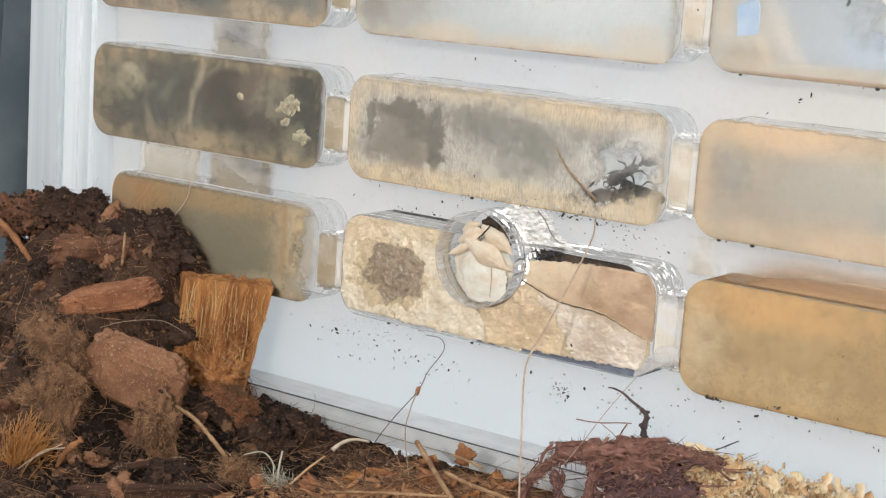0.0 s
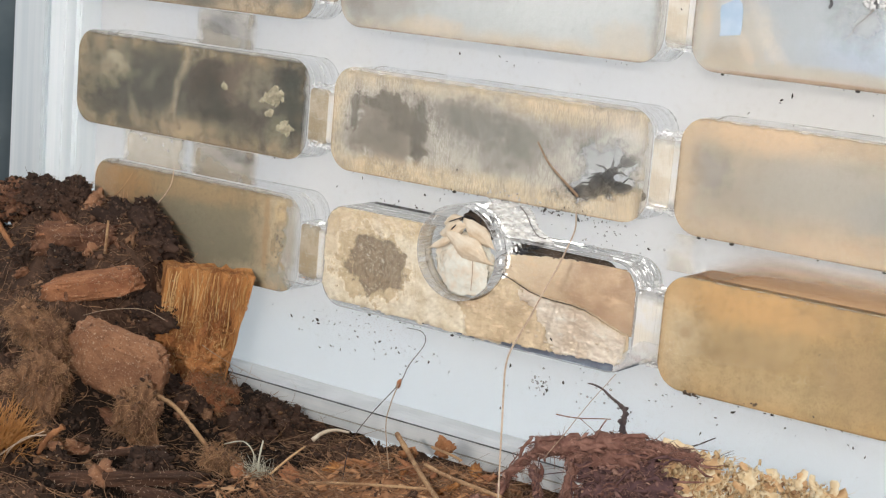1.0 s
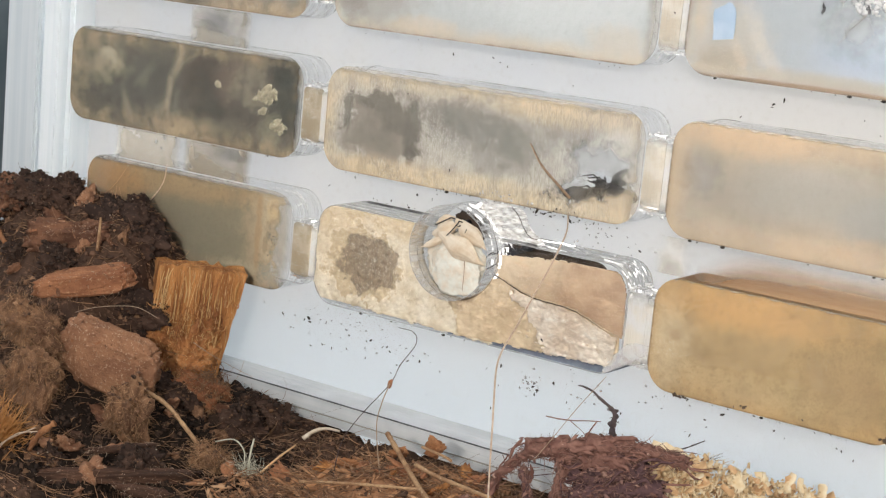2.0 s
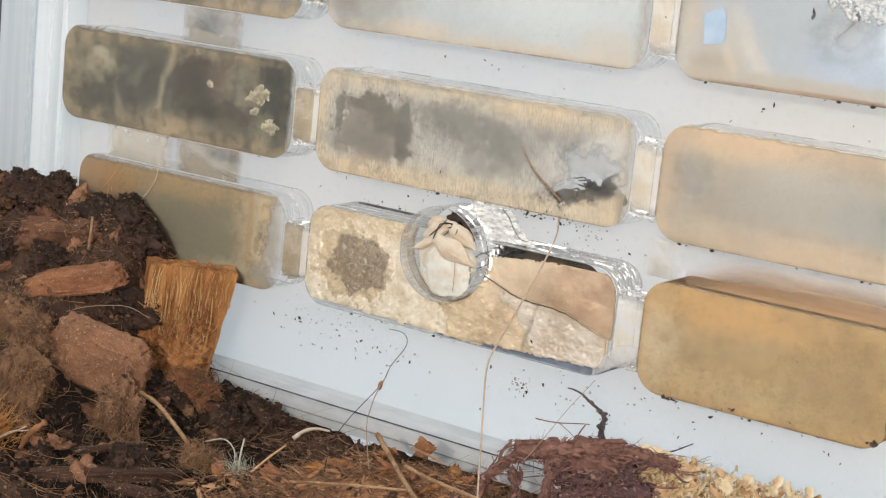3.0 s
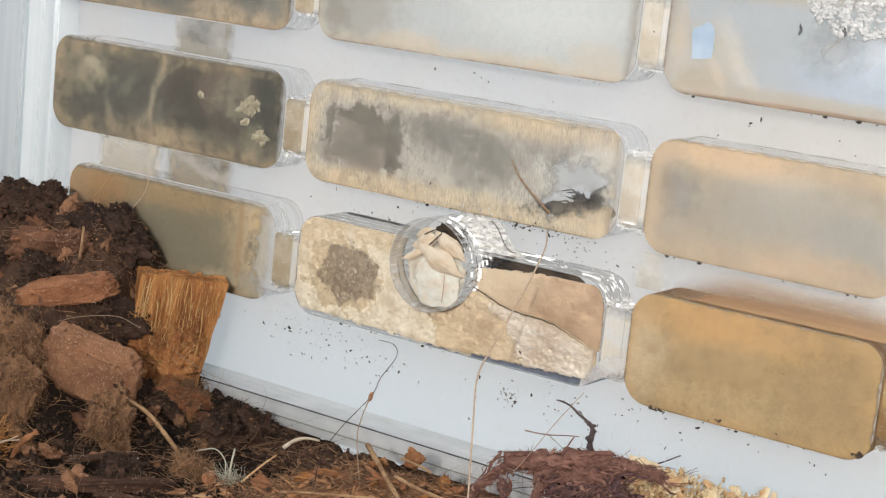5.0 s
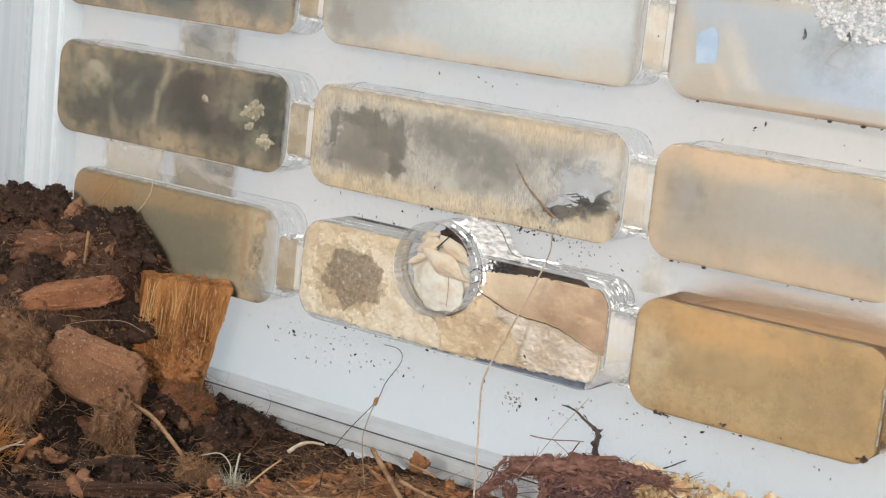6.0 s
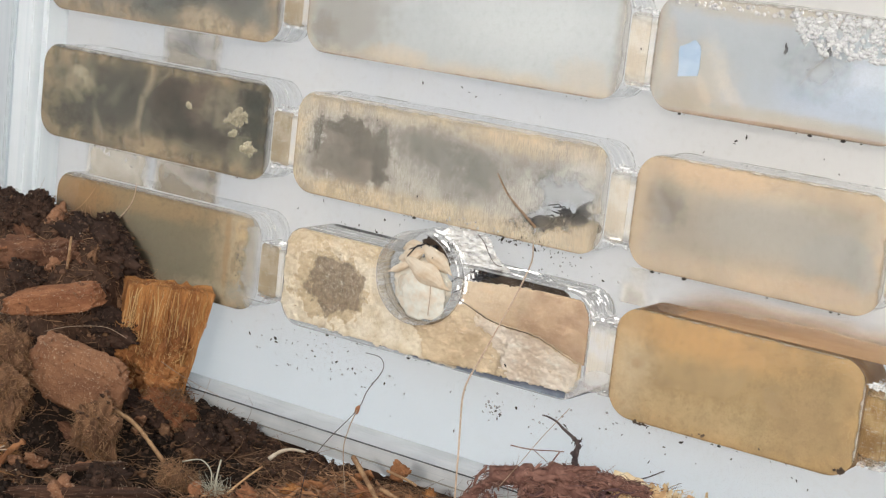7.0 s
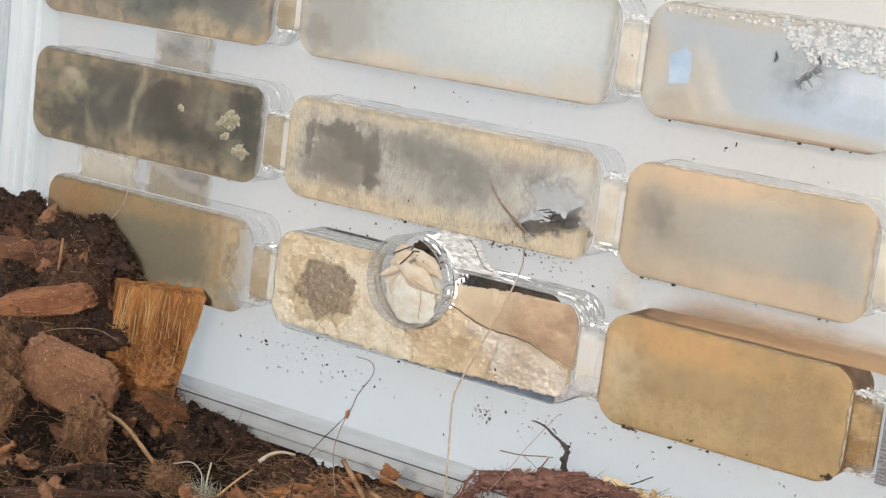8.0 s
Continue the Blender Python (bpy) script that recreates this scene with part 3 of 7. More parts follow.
def films():
    c = lambda red, green, blue: lin(red, green, blue, grey=0.05)
    return {
        (2, "a"): film_mat("film_mouldy", 31.1, 9.5, c(160, 142, 114), c(98, 95, 86), 4.4, 0.0, mottle=0.7, grain=1.2, mould=0.5, fade=2.0, spots=(
            (-27.5, -1, 6, 10, c(150, 136, 110), 0.75, 0.8, 0.8), (-6, 5, 5, 4, c(70, 72, 68), 0.7, 1.0, 0.5),
            (-14, 0.5, 13, 6.5, c(74, 75, 70), 0.85, 1.0, 0.5), (-19.5, 3.6, 4.4, 3.0, c(154, 146, 124), 0.65, 1.0, 0.8), (-20.5, 4.4, 2.2, 1.5, c(184, 174, 148), 0.6, 0.9, 0.7), (-17.8, 2.0, 1.8, 1.4, c(176, 166, 140), 0.5, 0.9, 0.7), (-23, 2.0, 2.0, 1.6, c(160, 150, 126), 0.5, 1.0, 0.8), (-22, 0.2, 3, 2, c(150, 142, 118), 0.5, 1.2, 0.5),
            (14, 0, 14, 7.5, c(66, 63, 58), 0.85, 0.9, 0.5), (26.5, 1, 4, 7.5, c(48, 55, 52), 0.9, 0.9, 0.5), (-24, -5, 4, 2.4, c(52, 56, 54), 0.7, 1.0, 0.5), (8, -4.5, 5, 2.5, c(54, 56, 52), 0.7, 1.1, 0.5), (4, 2.5, 3.5, 3.5, c(62, 54, 48), 0.7, 1.0, 0.5),
            (13, 3, 4, 4, c(110, 92, 80), 0.55, 1.0, 0.5), (19, 2.2, 6, 4.0, c(136, 128, 112), 0.7, 1.0, 0.4), (6, 5.5, 3.4, 2.2, c(60, 56, 52), 0.7, 1.0, 0.4), (26, 5.6, 3.2, 2.2, c(48, 54, 52), 0.85, 1.0, 0.4), (24, -5, 2.6, 3.0, c(146, 140, 118), 0.5, 1.1, 0.5), (11, -6, 8, 1.8, c(112, 106, 92), 0.5, 1.0, 0.6),
            (-0.9, 5.0, 0.9, 3.6, c(182, 166, 142), 0.5, 1.3, 0.9, -22), (-2.9, -0.6, 0.7, 3.2, c(178, 164, 142), 0.55, 1.3, 0.9, -4), (-4.6, -5.4, 1.5, 2.4, c(172, 156, 132), 0.5, 1.3, 0.9, -30), (-14.5, -5.0, 0.8, 3.2, c(166, 152, 132), 0.4, 1.4, 0.9, 24), (-9.8, 1.2, 1.1, 3.0, c(142, 134, 120), 0.4, 1.3, 0.9, -42),
            (2, -7.5, 8, 2.5, c(172, 152, 122), 0.6, 0.9, 0.6))),
        (2, "b"): film_mat("film_streaked", 33.4, 9.6, c(204, 186, 156), c(178, 174, 166), 3.4, 0.62, mottle=0.35, mould=0.26, grain=0.8, fade=3.0, spots=(
            (-20, -0.5, 8.8, 6.3, c(112, 104, 94), 0.8, 0.75, 0.12), (-21.5, 4.0, 4.2, 1.9, c(74, 70, 64), 0.75, 1.2, 0.4), (-13.6, -0.2, 1.6, 5.4, c(66, 63, 58), 0.8, 1.2, 0.35), (-17.0, 2.0, 4.6, 3.4, c(82, 77, 70), 0.7, 1.2, 0.5), (-21, -3.0, 4.5, 1.6, c(92, 85, 76), 0.5, 1.3, 0.6),
            (-28.3, 1.5, 1.0, 3.2, c(72, 68, 62), 0.75, 1.2, 0.25), (-27, -3.5, 2.4, 2.4, c(110, 102, 92), 0.6, 1.1, 0.3), (-2, 2.6, 7, 3.6, c(134, 136, 134), 0.6, 1.1, 0.6),
            (25, 2, 9, 6, c(196, 196, 192), 0.8, 0.5, 0.4), (8, 1, 6, 4, c(104, 105, 103), 0.75, 1.1, 0.6), (-4, 3.5, 8, 3, c(104, 102, 98), 0.75, 1.1, 0.6), (2, -1, 5, 4, c(120, 120, 118), 0.6, 1.1, 0.6), (19, 4.5, 6, 2.5, c(126, 124, 120), 0.65, 1.0, 0.5), (27.5, -5.5, 6, 2.6, c(190, 168, 134), 0.6, 0.6, 0.5), (-20, -8.2, 12, 2.2, c(204, 180, 144), 0.6, 0.7, 0.5), (18, 7.4, 13, 2.4, c(206, 184, 150), 0.55, 0.7, 0.5), (2, -7.6, 14, 2.0, c(202, 184, 152), 0.5, 0.7, 0.5)),
            holes=((25.4, -0.8, 5.4, 4.0, 0.75, 0.8, 0.4), (24.3, -4.3, 7.4, 2.2, 0.8, 1.1, 0.35, 17))),
        (2, "c"): film_mat("film_beige", 21.8, 9.6, c(180, 161, 136), c(167, 157, 142), 3.6, 0.0, mottle=0.3, grain=0.8, fade=1.2, see=0.22, spots=(
            (5, 0.5, 14, 4.5, c(172, 168, 158), 0.7, 0.7, 0.7), (14, -3.0, 6.6, 5.4, c(154, 155, 152), 0.7, 0.3, 0.1), (13.5, -6.4, 5.6, 2.2, c(178, 154, 126), 0.6, 0.4, 0.3), (-13, 4, 4, 3, c(172, 160, 140), 0.5, 1.0, 0.5),
            (4, -6, 8, 3, c(190, 168, 142), 0.5, 0.8, 0.6), (2, 1, 10, 5, c(178, 174, 165), 0.6, 0.5, 0.6), (-8, 7.5, 12, 2.4, c(208, 178, 144), 0.5, 0.7, 0.6)),
            holes=((-16.0, 1.2, 3.0, 3.4, 0.4, 1.0, 0.7),)),
        (3, "a"): film_mat("film_olive", 28.0, 9.5, c(150, 130, 100), c(120, 112, 94), 3.2, 0.0, mottle=0.35, grain=1.0, fade=2.6, spots=(
            (24, 1, 5.0, 9.5, c(190, 176, 150), 0.7, 1.0, 0.6), (26.4, 2.5, 1.6, 6.0, c(214, 200, 174), 0.6, 1.0, 0.4), (-8, 0, 24, 7, c(136, 124, 102), 0.5, 0.8, 0.7), (23.2, 5.6, 1.6, 2.6, c(198, 168, 122), 0.7, 0.9, 0.4), (21.5, -1.2, 0.7, 1.7, c(40, 32, 24), 0.95, 0.9, 0.15), (22.2, 0.8, 0.5, 0.8, c(60, 48, 36), 0.9, 0.9, 0.2), (20.2, -3.4, 0.5, 0.5, c(70, 56, 42), 0.8, 0.9, 0.2), (-6, 6.5, 22, 2.2, c(168, 140, 102), 0.5, 0.8, 0.6),
            (22, -1, 6, 9, c(180, 162, 132), 0.55, 0.8, 0.5), (-20, 5, 8, 4, c(160, 118, 74), 0.6, 0.6, 0.5), (2, -3, 14, 6, c(112, 109, 95), 0.6, 0.5, 0.6), (16, -7.5, 8, 2, c(178, 168, 144), 0.5, 0.6, 0.5), (19.6, 1, 0.7, 9.0, c(150, 112, 70), 0.5, 1.3, 0.5)),
            holes=((27.4, 0.5, 4.6, 9.0, 0.6, 0.8, 0.25), (25.0, -6.5, 5.0, 2.6, 0.45, 1.0, 0.4))),
        (3, "c"): film_mat("film_ochre", 21.8, 9.5, c(172, 142, 100), c(150, 127, 93), 3.4, 0.0, mottle=0.6, grain=1.0, fade=0.7, mould=0.12, spots=(
            (0, 2, 16, 5, c(166, 142, 104), 0.5, 1.0, 0.6), (-12, 6, 12, 3, c(184, 148, 98), 0.5, 0.8, 0.6), (8, -5, 10, 3.5, c(156, 136, 100), 0.5, 1.0, 0.6),
            (12, -2, 6, 5, c(152, 128, 96), 0.6, 0.6, 0.6), (-19.0, -1, 4.0, 7, c(196, 180, 152), 0.55, 0.8, 0.8), (-17.4, 0.3, 0.9, 0.9, c(150, 122, 90), 0.5, 0.8, 0.4), (-4, 6.5, 14, 3.0, c(190, 148, 98), 0.5, 0.8, 0.7), (-6, -6, 12, 2.6, c(182, 160, 124), 0.5, 0.9, 0.7))),
        (1, "a"): film_mat("film_grey", 31.1, 9.5, c(188, 164, 132), c(120, 122, 118), 3.4, 0.3, mottle=0.6, grain=1.4, mould=0.4, spots=(
            (4, -6, 9, 5, c(76, 86, 86), 0.8, 0.8, 0.5), (12, -7.5, 7, 3, c(182, 164, 138), 0.75, 0.8, 0.6), (20, -3, 5, 4, c(84, 88, 86), 0.6, 1.0, 0.5))),
        (1, "b"): film_mat("film_pale", 33.4, 9.5, c(186, 175, 158), c(175, 181, 183), 2.2, 0.0, mottle=0.15, grain=0.6, fade=3.0, spots=(
            (-24, -2, 9, 7, c(146, 143, 136), 0.75, 0.8, 0.6), (-29, -5, 3, 3, c(124, 118, 108), 0.6, 1.0, 0.5), (14, 2, 16, 7, c(190, 196, 198), 0.8, 0.4, 0.6), (26, -6, 5, 2.5, c(190, 174, 150), 0.4, 0.8, 0.5), (-13, -7.6, 6, 1.6, c(200, 180, 150), 0.4, 0.8, 0.5))),
        (1, "c"): film_mat("film_bluish", 21.8, 9.5, c(166, 158, 146), c(170, 178, 184), 1.8, 0.0, mottle=0.1, grain=0.5, fade=1.2, see=0.14, see_rough=0.3, spots=(
            (-15, -4, 7, 6, c(182, 177, 166), 0.8, 0.6, 0.4), (12, -4, 12, 4, c(172, 187, 204), 0.7, 0.5, 0.5), (15, -0.8, 7.5, 3.8, c(186, 198, 212), 0.65, 0.9, 0.15), (16, 0.2, 4.5, 1.8, c(206, 213, 222), 0.5, 1.2, 0.3), (-15, -7, 5, 2.2, c(168, 156, 138), 0.75, 0.7, 0.4), (-9.8, -1.6, 1.3, 5.2, c(212, 206, 196), 0.4, 0.8, 0.6, 24), (-7.2, -5.2, 1.1, 3.6, c(212, 204, 192), 0.4, 0.8, 0.6, 42), (-12.2, -5.6, 0.8, 3.2, c(218, 204, 184), 0.35, 0.8, 0.6, 30), (-19.5, 1, 1.2, 4, c(196, 174, 142), 0.4, 0.7, 0.5), (2, -8.2, 18, 1.3, c(172, 162, 146), 0.7, 0.6, 0.5), (2, -9.3, 20, 0.45, c(142, 108, 74), 0.75, 0.3, 0.5), (-4, 8.0, 16, 1.6, c(182, 174, 160), 0.7, 0.7, 0.5)),
            holes=((6.4, 0.4, 4.4, 3.4, 0.72, 0.7, 0.8),)),
    }


LABELS = {
    (2, "a"): "tan-rimmed chamber with mouldy grey film and pale crumbs", (2, "b"): "chamber with streaky grey film and a clear gap over ants",
    (2, "c"): "plain beige fogged chamber in the nest plate", (3, "a"): "olive brown fogged chamber behind the substrate",
    (3, "b"): "chamber with cream crust and brown parchment cover", (3, "c"): "ochre-yellow stained chamber at the plate's foot",
    (1, "a"): "grey mottled chamber with a tan rim", (1, "b"): "pale bluish grey fogged chamber", (1, "c"): "bluish wet chamber with foamy droplets",
}


def chamber(row, col, mat):
    z0, z1 = ROWS_Z[row]
    x0, x1 = COLS_X[col]
    if (row, col) == (3, "a"):
        x0 = -96.0
    hw, hh = (x1 - x0) / 2, (z1 - z0) / 2
    e = thing("nest_chamber", (x0 + x1) / 2, 0, (z0 + z1) / 2, LABELS[(row, col)], "nest chamber", "chambers of the nest plate")
    bm = bmesh.new()
    sleeve(bm, rounded(hw, hh, 4.6), rounded(hw - 0.2, hh - 0.2, 4.4), 0.35, DEPTH)
    back_edge = bmesh.new()
    sleeve(back_edge, rounded(hw + 0.03, hh + 0.03, 4.6), rounded(hw - 0.06, hh - 0.06, 4.5), DEPTH - 0.12, DEPTH + 0.02)
    part("back_edge", back_edge, M_EDGE, e, "thin uneven back edge")
    part("wall", bm, M_WALL_BROWN if (row, col) == (3, "c") else M_WALL_OPEN if (row, col) == (3, "b") else M_WALL, e, "milled acrylic wall", soft=True)
    if mat:
        bm = bmesh.new()
        slab(bm, rounded(hw, hh, 4.6, 9), 0.05, 0.3)
        part("film", bm, mat, e)
    return e


def passage(x0, x1, z0, z1, material, y0=0.5):
    cx, cz = (x0 + x1) / 2, (z0 + z1) / 2
    e = thing("passage", cx, 0, cz, "short pale milled passage with fine ridges between two chambers", "passage", "passages of the nest plate")
    w, h = x1 - x0, z1 - z0
    bm = bmesh.new()
    slab(bm, rounded(w * 0.37, h / 2, 0.9, 4), y0, y0 + 0.7)
    bmesh.ops.translate(bm, verts=bm.verts[:], vec=(-w * 0.13, 0, 0))
    part("stained_front", bm, material, e)
    bm = bmesh.new()
    slab(bm, rounded(w * 0.10, h / 2 - 0.5, 0.3, 3), y0 - 0.15, y0 + 0.7)
    bmesh.ops.translate(bm, verts=bm.verts[:], vec=(w * 0.37, 0, 0))
    part("pale_lip", bm, M_PASS_OCHRE if material == M_PASS_OCHRE else M_PASS_WHITE, e, "paler clear lip")
    # Small mirror-like bars stand in for glints along the passage's ends.
    for sgn in (-1, 1):
        bm = bmesh.new()
        zz = sgn * h / 2
        for i in range(7):
            a = -w / 2 + w * i / 7
            k = 0.2 + 0.35 * rng.random()
            box(bm, a + 0.05, a + w / 7 * rng.uniform(0.6, 1.1), y0, y0 + rng.uniform(1.0, 6.0), min(zz, zz + sgn * k), max(zz, zz + sgn * k))
        part("polished_edge", bm, M_GLINT, e, "bright clear bars added for glints")
    return e


def build_chambers():
    mats = films()
    for key in LABELS:
        chamber(*key, mats.get(key))
    for row in (1, 2, 3):
        z0, z1 = ROWS_Z[row]
        zc = (z0 + z1) / 2
        passage(-40.2, -34.3, zc - 5.6, zc + 4.6, M_PASS_TAN)
        passage(32.6, 37.5, zc - 6.4, zc + 5.6, M_PASS_WHITE if row == 3 else M_PASS)
        passage(81.4, 86.0, zc - 6.4, zc + 5.6, M_PASS_OCHRE if row == 3 else M_PASS)


def build_ring():
    e = thing("entrance_ring", -2.0, 0, -2.9, "short clear plastic tube set in the cover as entrance", "entrance ring")
    circle = lambda r, k=48: [(r * math.cos(2 * math.pi * i / k), r * math.sin(2 * math.pi * i / k)) for i in range(k)]
    bm = bmesh.new()
    sleeve(bm, circle(8.45), circle(8.2), -3.0, 5.2)
    part("tube", bm, M_RING, e, soft=True)
    bm = bmesh.new()
    arc = [(8.6 * math.cos(radians(a)), -0.42, 8.6 * math.sin(radians(a))) for a in range(186, 318, 4)]
    tube(bm, arc, [0.09 * (1 + 0.6 * noise.noise((i * 0.7, 1, 2))) for i in range(len(arc))], 5)
    part("dirt_line", bm, M_SEAM_BROWN, e, "thin brown line round the foot")
    for y0, mat in ((-3.1, M_RIM), (4.9, M_RIM)):
        bm = bmesh.new()
        sleeve(bm, circle(8.48), circle(8.38), y0, y0 + 0.1)
        part("rim", bm, mat, e, "thin polished rim", soft=True)


# ---- substrate ----
def gauss(x, y, cx, cy, sx, sy):
    return math.exp(-0.5 * (((x - cx) / sx) ** 2 + ((y - cy) / sy) ** 2))


def ground_z(x, y):
    """Height of the substrate, in mm."""
    z = -41.5
    z += 36 * gauss(x, y, -80, -12, 30, 15) / (1 + math.exp(max(-30, min(30, (x + 57) / 2.5))))
    z += 12 * gauss(x, y, -64, -34, 13, 12)
    z += 3 * gauss(x, y, 14, -56, 24, 12) + 12.0 * gauss(x, y, 21, -42, 15, 10)
    z -= 1.6 * gauss(x, y, 0, 0, 45, 8)
    z += 15 * gauss(x, y, 67, -46, 13, 14)
    z += 5 * gauss(x, y, -40, -6, 5, 5)
    z += 3.5 * gauss(x, y, 66, -38, 5, 4) + 8.0 * gauss(x, y, 72, -21, 3.5, 8)
    z += 3.0 * noise.noise((x * 0.06, y * 0.06, 3.1)) + 2.2 * noise.noise((x * 0.17, y * 0.17, 8.2)) + 1.2 * noise.noise((x * 0.5, y * 0.5, 1.4))
    return z


def build_ground():
    xs = np.concatenate([np.linspace(-190, -125, 8)[:-1], np.arange(-125, 90, 0.7), np.linspace(90, 190, 12)])
    ys = np.concatenate([np.linspace(-112, -80, 8)[:-1], np.arange(-80, 6.01, 0.7)])
    verts, faces = [], []
    for y in ys:
        for x in xs:
            fine = 0.7 * noise.fractal(Vector((x * 0.8, y * 0.8, 0.3)), 0.8, 2.0, 4)
            z = ground_z(x, y) + fine
            if y > -0.85:
                z = min(z, FOOT - 1.0)
            verts.append((x * MM, y * MM, z * MM))
    nx = len(xs)
    for j in range(len(ys) - 1):
        for i in range(nx - 1):
            a = j * nx + i
            faces.append((a, a + 1, a + nx + 1, a + nx))
    me = bpy.data.meshes.new("ground")
    me.from_pydata(verts, [], faces)
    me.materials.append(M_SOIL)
    smooth(me)
    tagged(new("ground", me), "dark brown crumbly soil heaped before the plate", "soil", kind="structure")


def scatter_mesh(name, count, make, material, label, category):
    """Many small bodies joined into one mesh; make(i) gives vertices and faces in mm."""
    verts, faces = [], []
    for i in range(count):
        got = make(i)
        if got is None:
            continue
        vs, fs = got
        k = len(verts)
        verts.extend((v[0] * MM, v[1] * MM, v[2] * MM) for v in vs)
        faces.extend(tuple(a + k for a in f) for f in fs)
    me = bpy.data.meshes.new(name)
    me.from_pydata(verts, [], faces)
    me.materials.append(material)
    smooth(me)
    return tagged(new(name, me), label, category, kind="stuff")


def flat_shaded(ob):
    smooth(ob.data, False)
    return ob


def lump_template(sub):
    bm = bmesh.new()
    bmesh.ops.create_icosphere(bm, subdivisions=sub, radius=1.0)
    vs = [v.co.copy() for v in bm.verts]
    fs = [tuple(v.index for v in f.verts) for f in bm.faces]
    bm.free()
    return vs, fs


def soil_spot(r):
    """A random place on the visible substrate."""
    while True:
        x, y = r.uniform(-122, 88), r.uniform(-74, 1)
        if r.random() < 0.35 + 0.65 * (x < 30):
            return x, y


def build_crumbs():
    small, big = lump_template(1), lump_template(2)
    r = random.Random(11)

    def humus_at(x, y):
        return ((x - HUMUS[0]) / HUMUS[2]) ** 2 + ((y - HUMUS[1]) / HUMUS[3]) ** 2 + 0.9 * noise.noise((x * 0.09, y * 0.09, 5)) < 1.0

    def crumb(i, black=False):
        x, y = soil_spot(r)
        if humus_at(x, y) != black:
            return None
        if not black and ((x - COIR[0]) / COIR[2]) ** 2 + ((y - COIR[1]) / COIR[3]) ** 2 < 1 and r.random() < 0.7:
            return None
        s = min(0.62, 0.10 + r.expovariate(6.5))
        if y > -s * 0.6:
            y = -s * 0.6 - 0.3
        vs, fs = big if s > 0.36 else small
        z = ground_z(x, y) + s * r.uniform(-0.1, 0.6)
        q = Euler((r.uniform(0, 6), r.uniform(0, 6), r.uniform(0, 6))).to_matrix()
        sx, sy, sz = s * r.uniform(0.6, 1.3), s * r.uniform(0.5, 1.0), s * r.uniform(0.4, 0.9)
        o = Vector((r.uniform(0, 90), r.uniform(0, 90), 0))
        out = []
        for v in vs:
            k = max(0.25, 1 + 1.0 * noise.fractal(v * 2.2 + o, 0.5, 2.3, 4))
            w = q @ Vector((v.x * sx * k, v.y * sy * k, v.z * sz * k))
            out.append((x + w.x, min(y + w.y, -0.15), z + w.z))
        return out, fs

    scatter_mesh("soil_crumbs", 32000, crumb, M_CRUMB, "loose dark brown soil and coir crumbs", "soil crumbs")

    scatter_mesh("humus_crumbs", 26000, lambda i: crumb(i, True), M_HUMUS, "black crumbly humus between the bark chips", "humus crumbs")

    def coir(i):
        x, y = r.uniform(-14, 38), r.uniform(-52, -2)
        s = min(0.8, 0.10 + r.expovariate(5.5))
        vs, fs = big
        z = ground_z(x, y) + s * r.uniform(0.1, 0.9)
        q = Euler((r.gauss(0, 0.5), r.gauss(0, 0.3), r.uniform(0, 6))).to_matrix()
        o = Vector((r.uniform(0, 90), r.uniform(0, 90), 0))
        out = []
        for v in vs:
            k = max(0.25, 1 + 0.9 * noise.fractal(v * 2.0 + o, 0.5, 2.3, 3))
            w = q @ Vector((v.x * s * 2.2 * k, v.y * s * 0.5 * k, v.z * s * 0.35 * k))
            out.append((x + w.x, min(y + w.y, -0.2), z + w.z))
        return out, fs

    scatter_mesh("coir_crumbs", 6500, coir, M_COIRCRUMB, "orange-brown coir crumbs along the plate's foot", "coir crumbs")

    def fibre(i):
        x, y = soil_spot(r) if i % 3 else (r.uniform(-14, 40), r.uniform(-56, -3))
        if humus_at(x, y) and r.random() < 0.55:
            return None
        length = r.uniform(1, 6) if r.random() < 0.9 else r.uniform(9, 18)
        a, lift = r.uniform(0, 6.28), r.uniform(-0.15, 0.55)
        d = Vector((math.cos(a), math.sin(a) * 0.7, lift)).normalized()
        bend = Vector((r.gauss(0, 1), r.gauss(0, 1), r.gauss(0, 0.6))) * length * 0.16
        z = ground_z(x, y) + r.uniform(0.2, 1.4)
        rad = r.uniform(0.03, 0.11) * (1 if length < 9 else 0.8)
        n = 6
        pts = []
        for k in range(n + 1):
            t = k / n - 0.5
            p = Vector((x, y, z)) + d * (t * length) + bend * (4 * t * t)
            p.z = max(p.z, ground_z(p.x, p.y) + 0.1)
            p.y = min(p.y, -0.3)
            pts.append(p)
        u = d.orthogonal().normalized()
        w = d.cross(u)
        vs, fs = [], []
        for k, p in enumerate(pts):
            rr = rad * (1 - 0.6 * abs(k / n - 0.5) * 2)
            for s in range(3):
                b = 2.094 * s
                vs.append(p + (u * math.cos(b) + w * math.sin(b)) * rr)
        for k in range(n):
            for s in range(3):
                fs.append((k * 3 + s, k * 3 + (s + 1) % 3, k * 3 + 3 + (s + 1) % 3, k * 3 + 3 + s))
        return vs, fs

    scatter_mesh("coir_fibres", 7000, fibre, M_FIBRE, "thin tan coconut fibres strewn over the soil", "fibres")


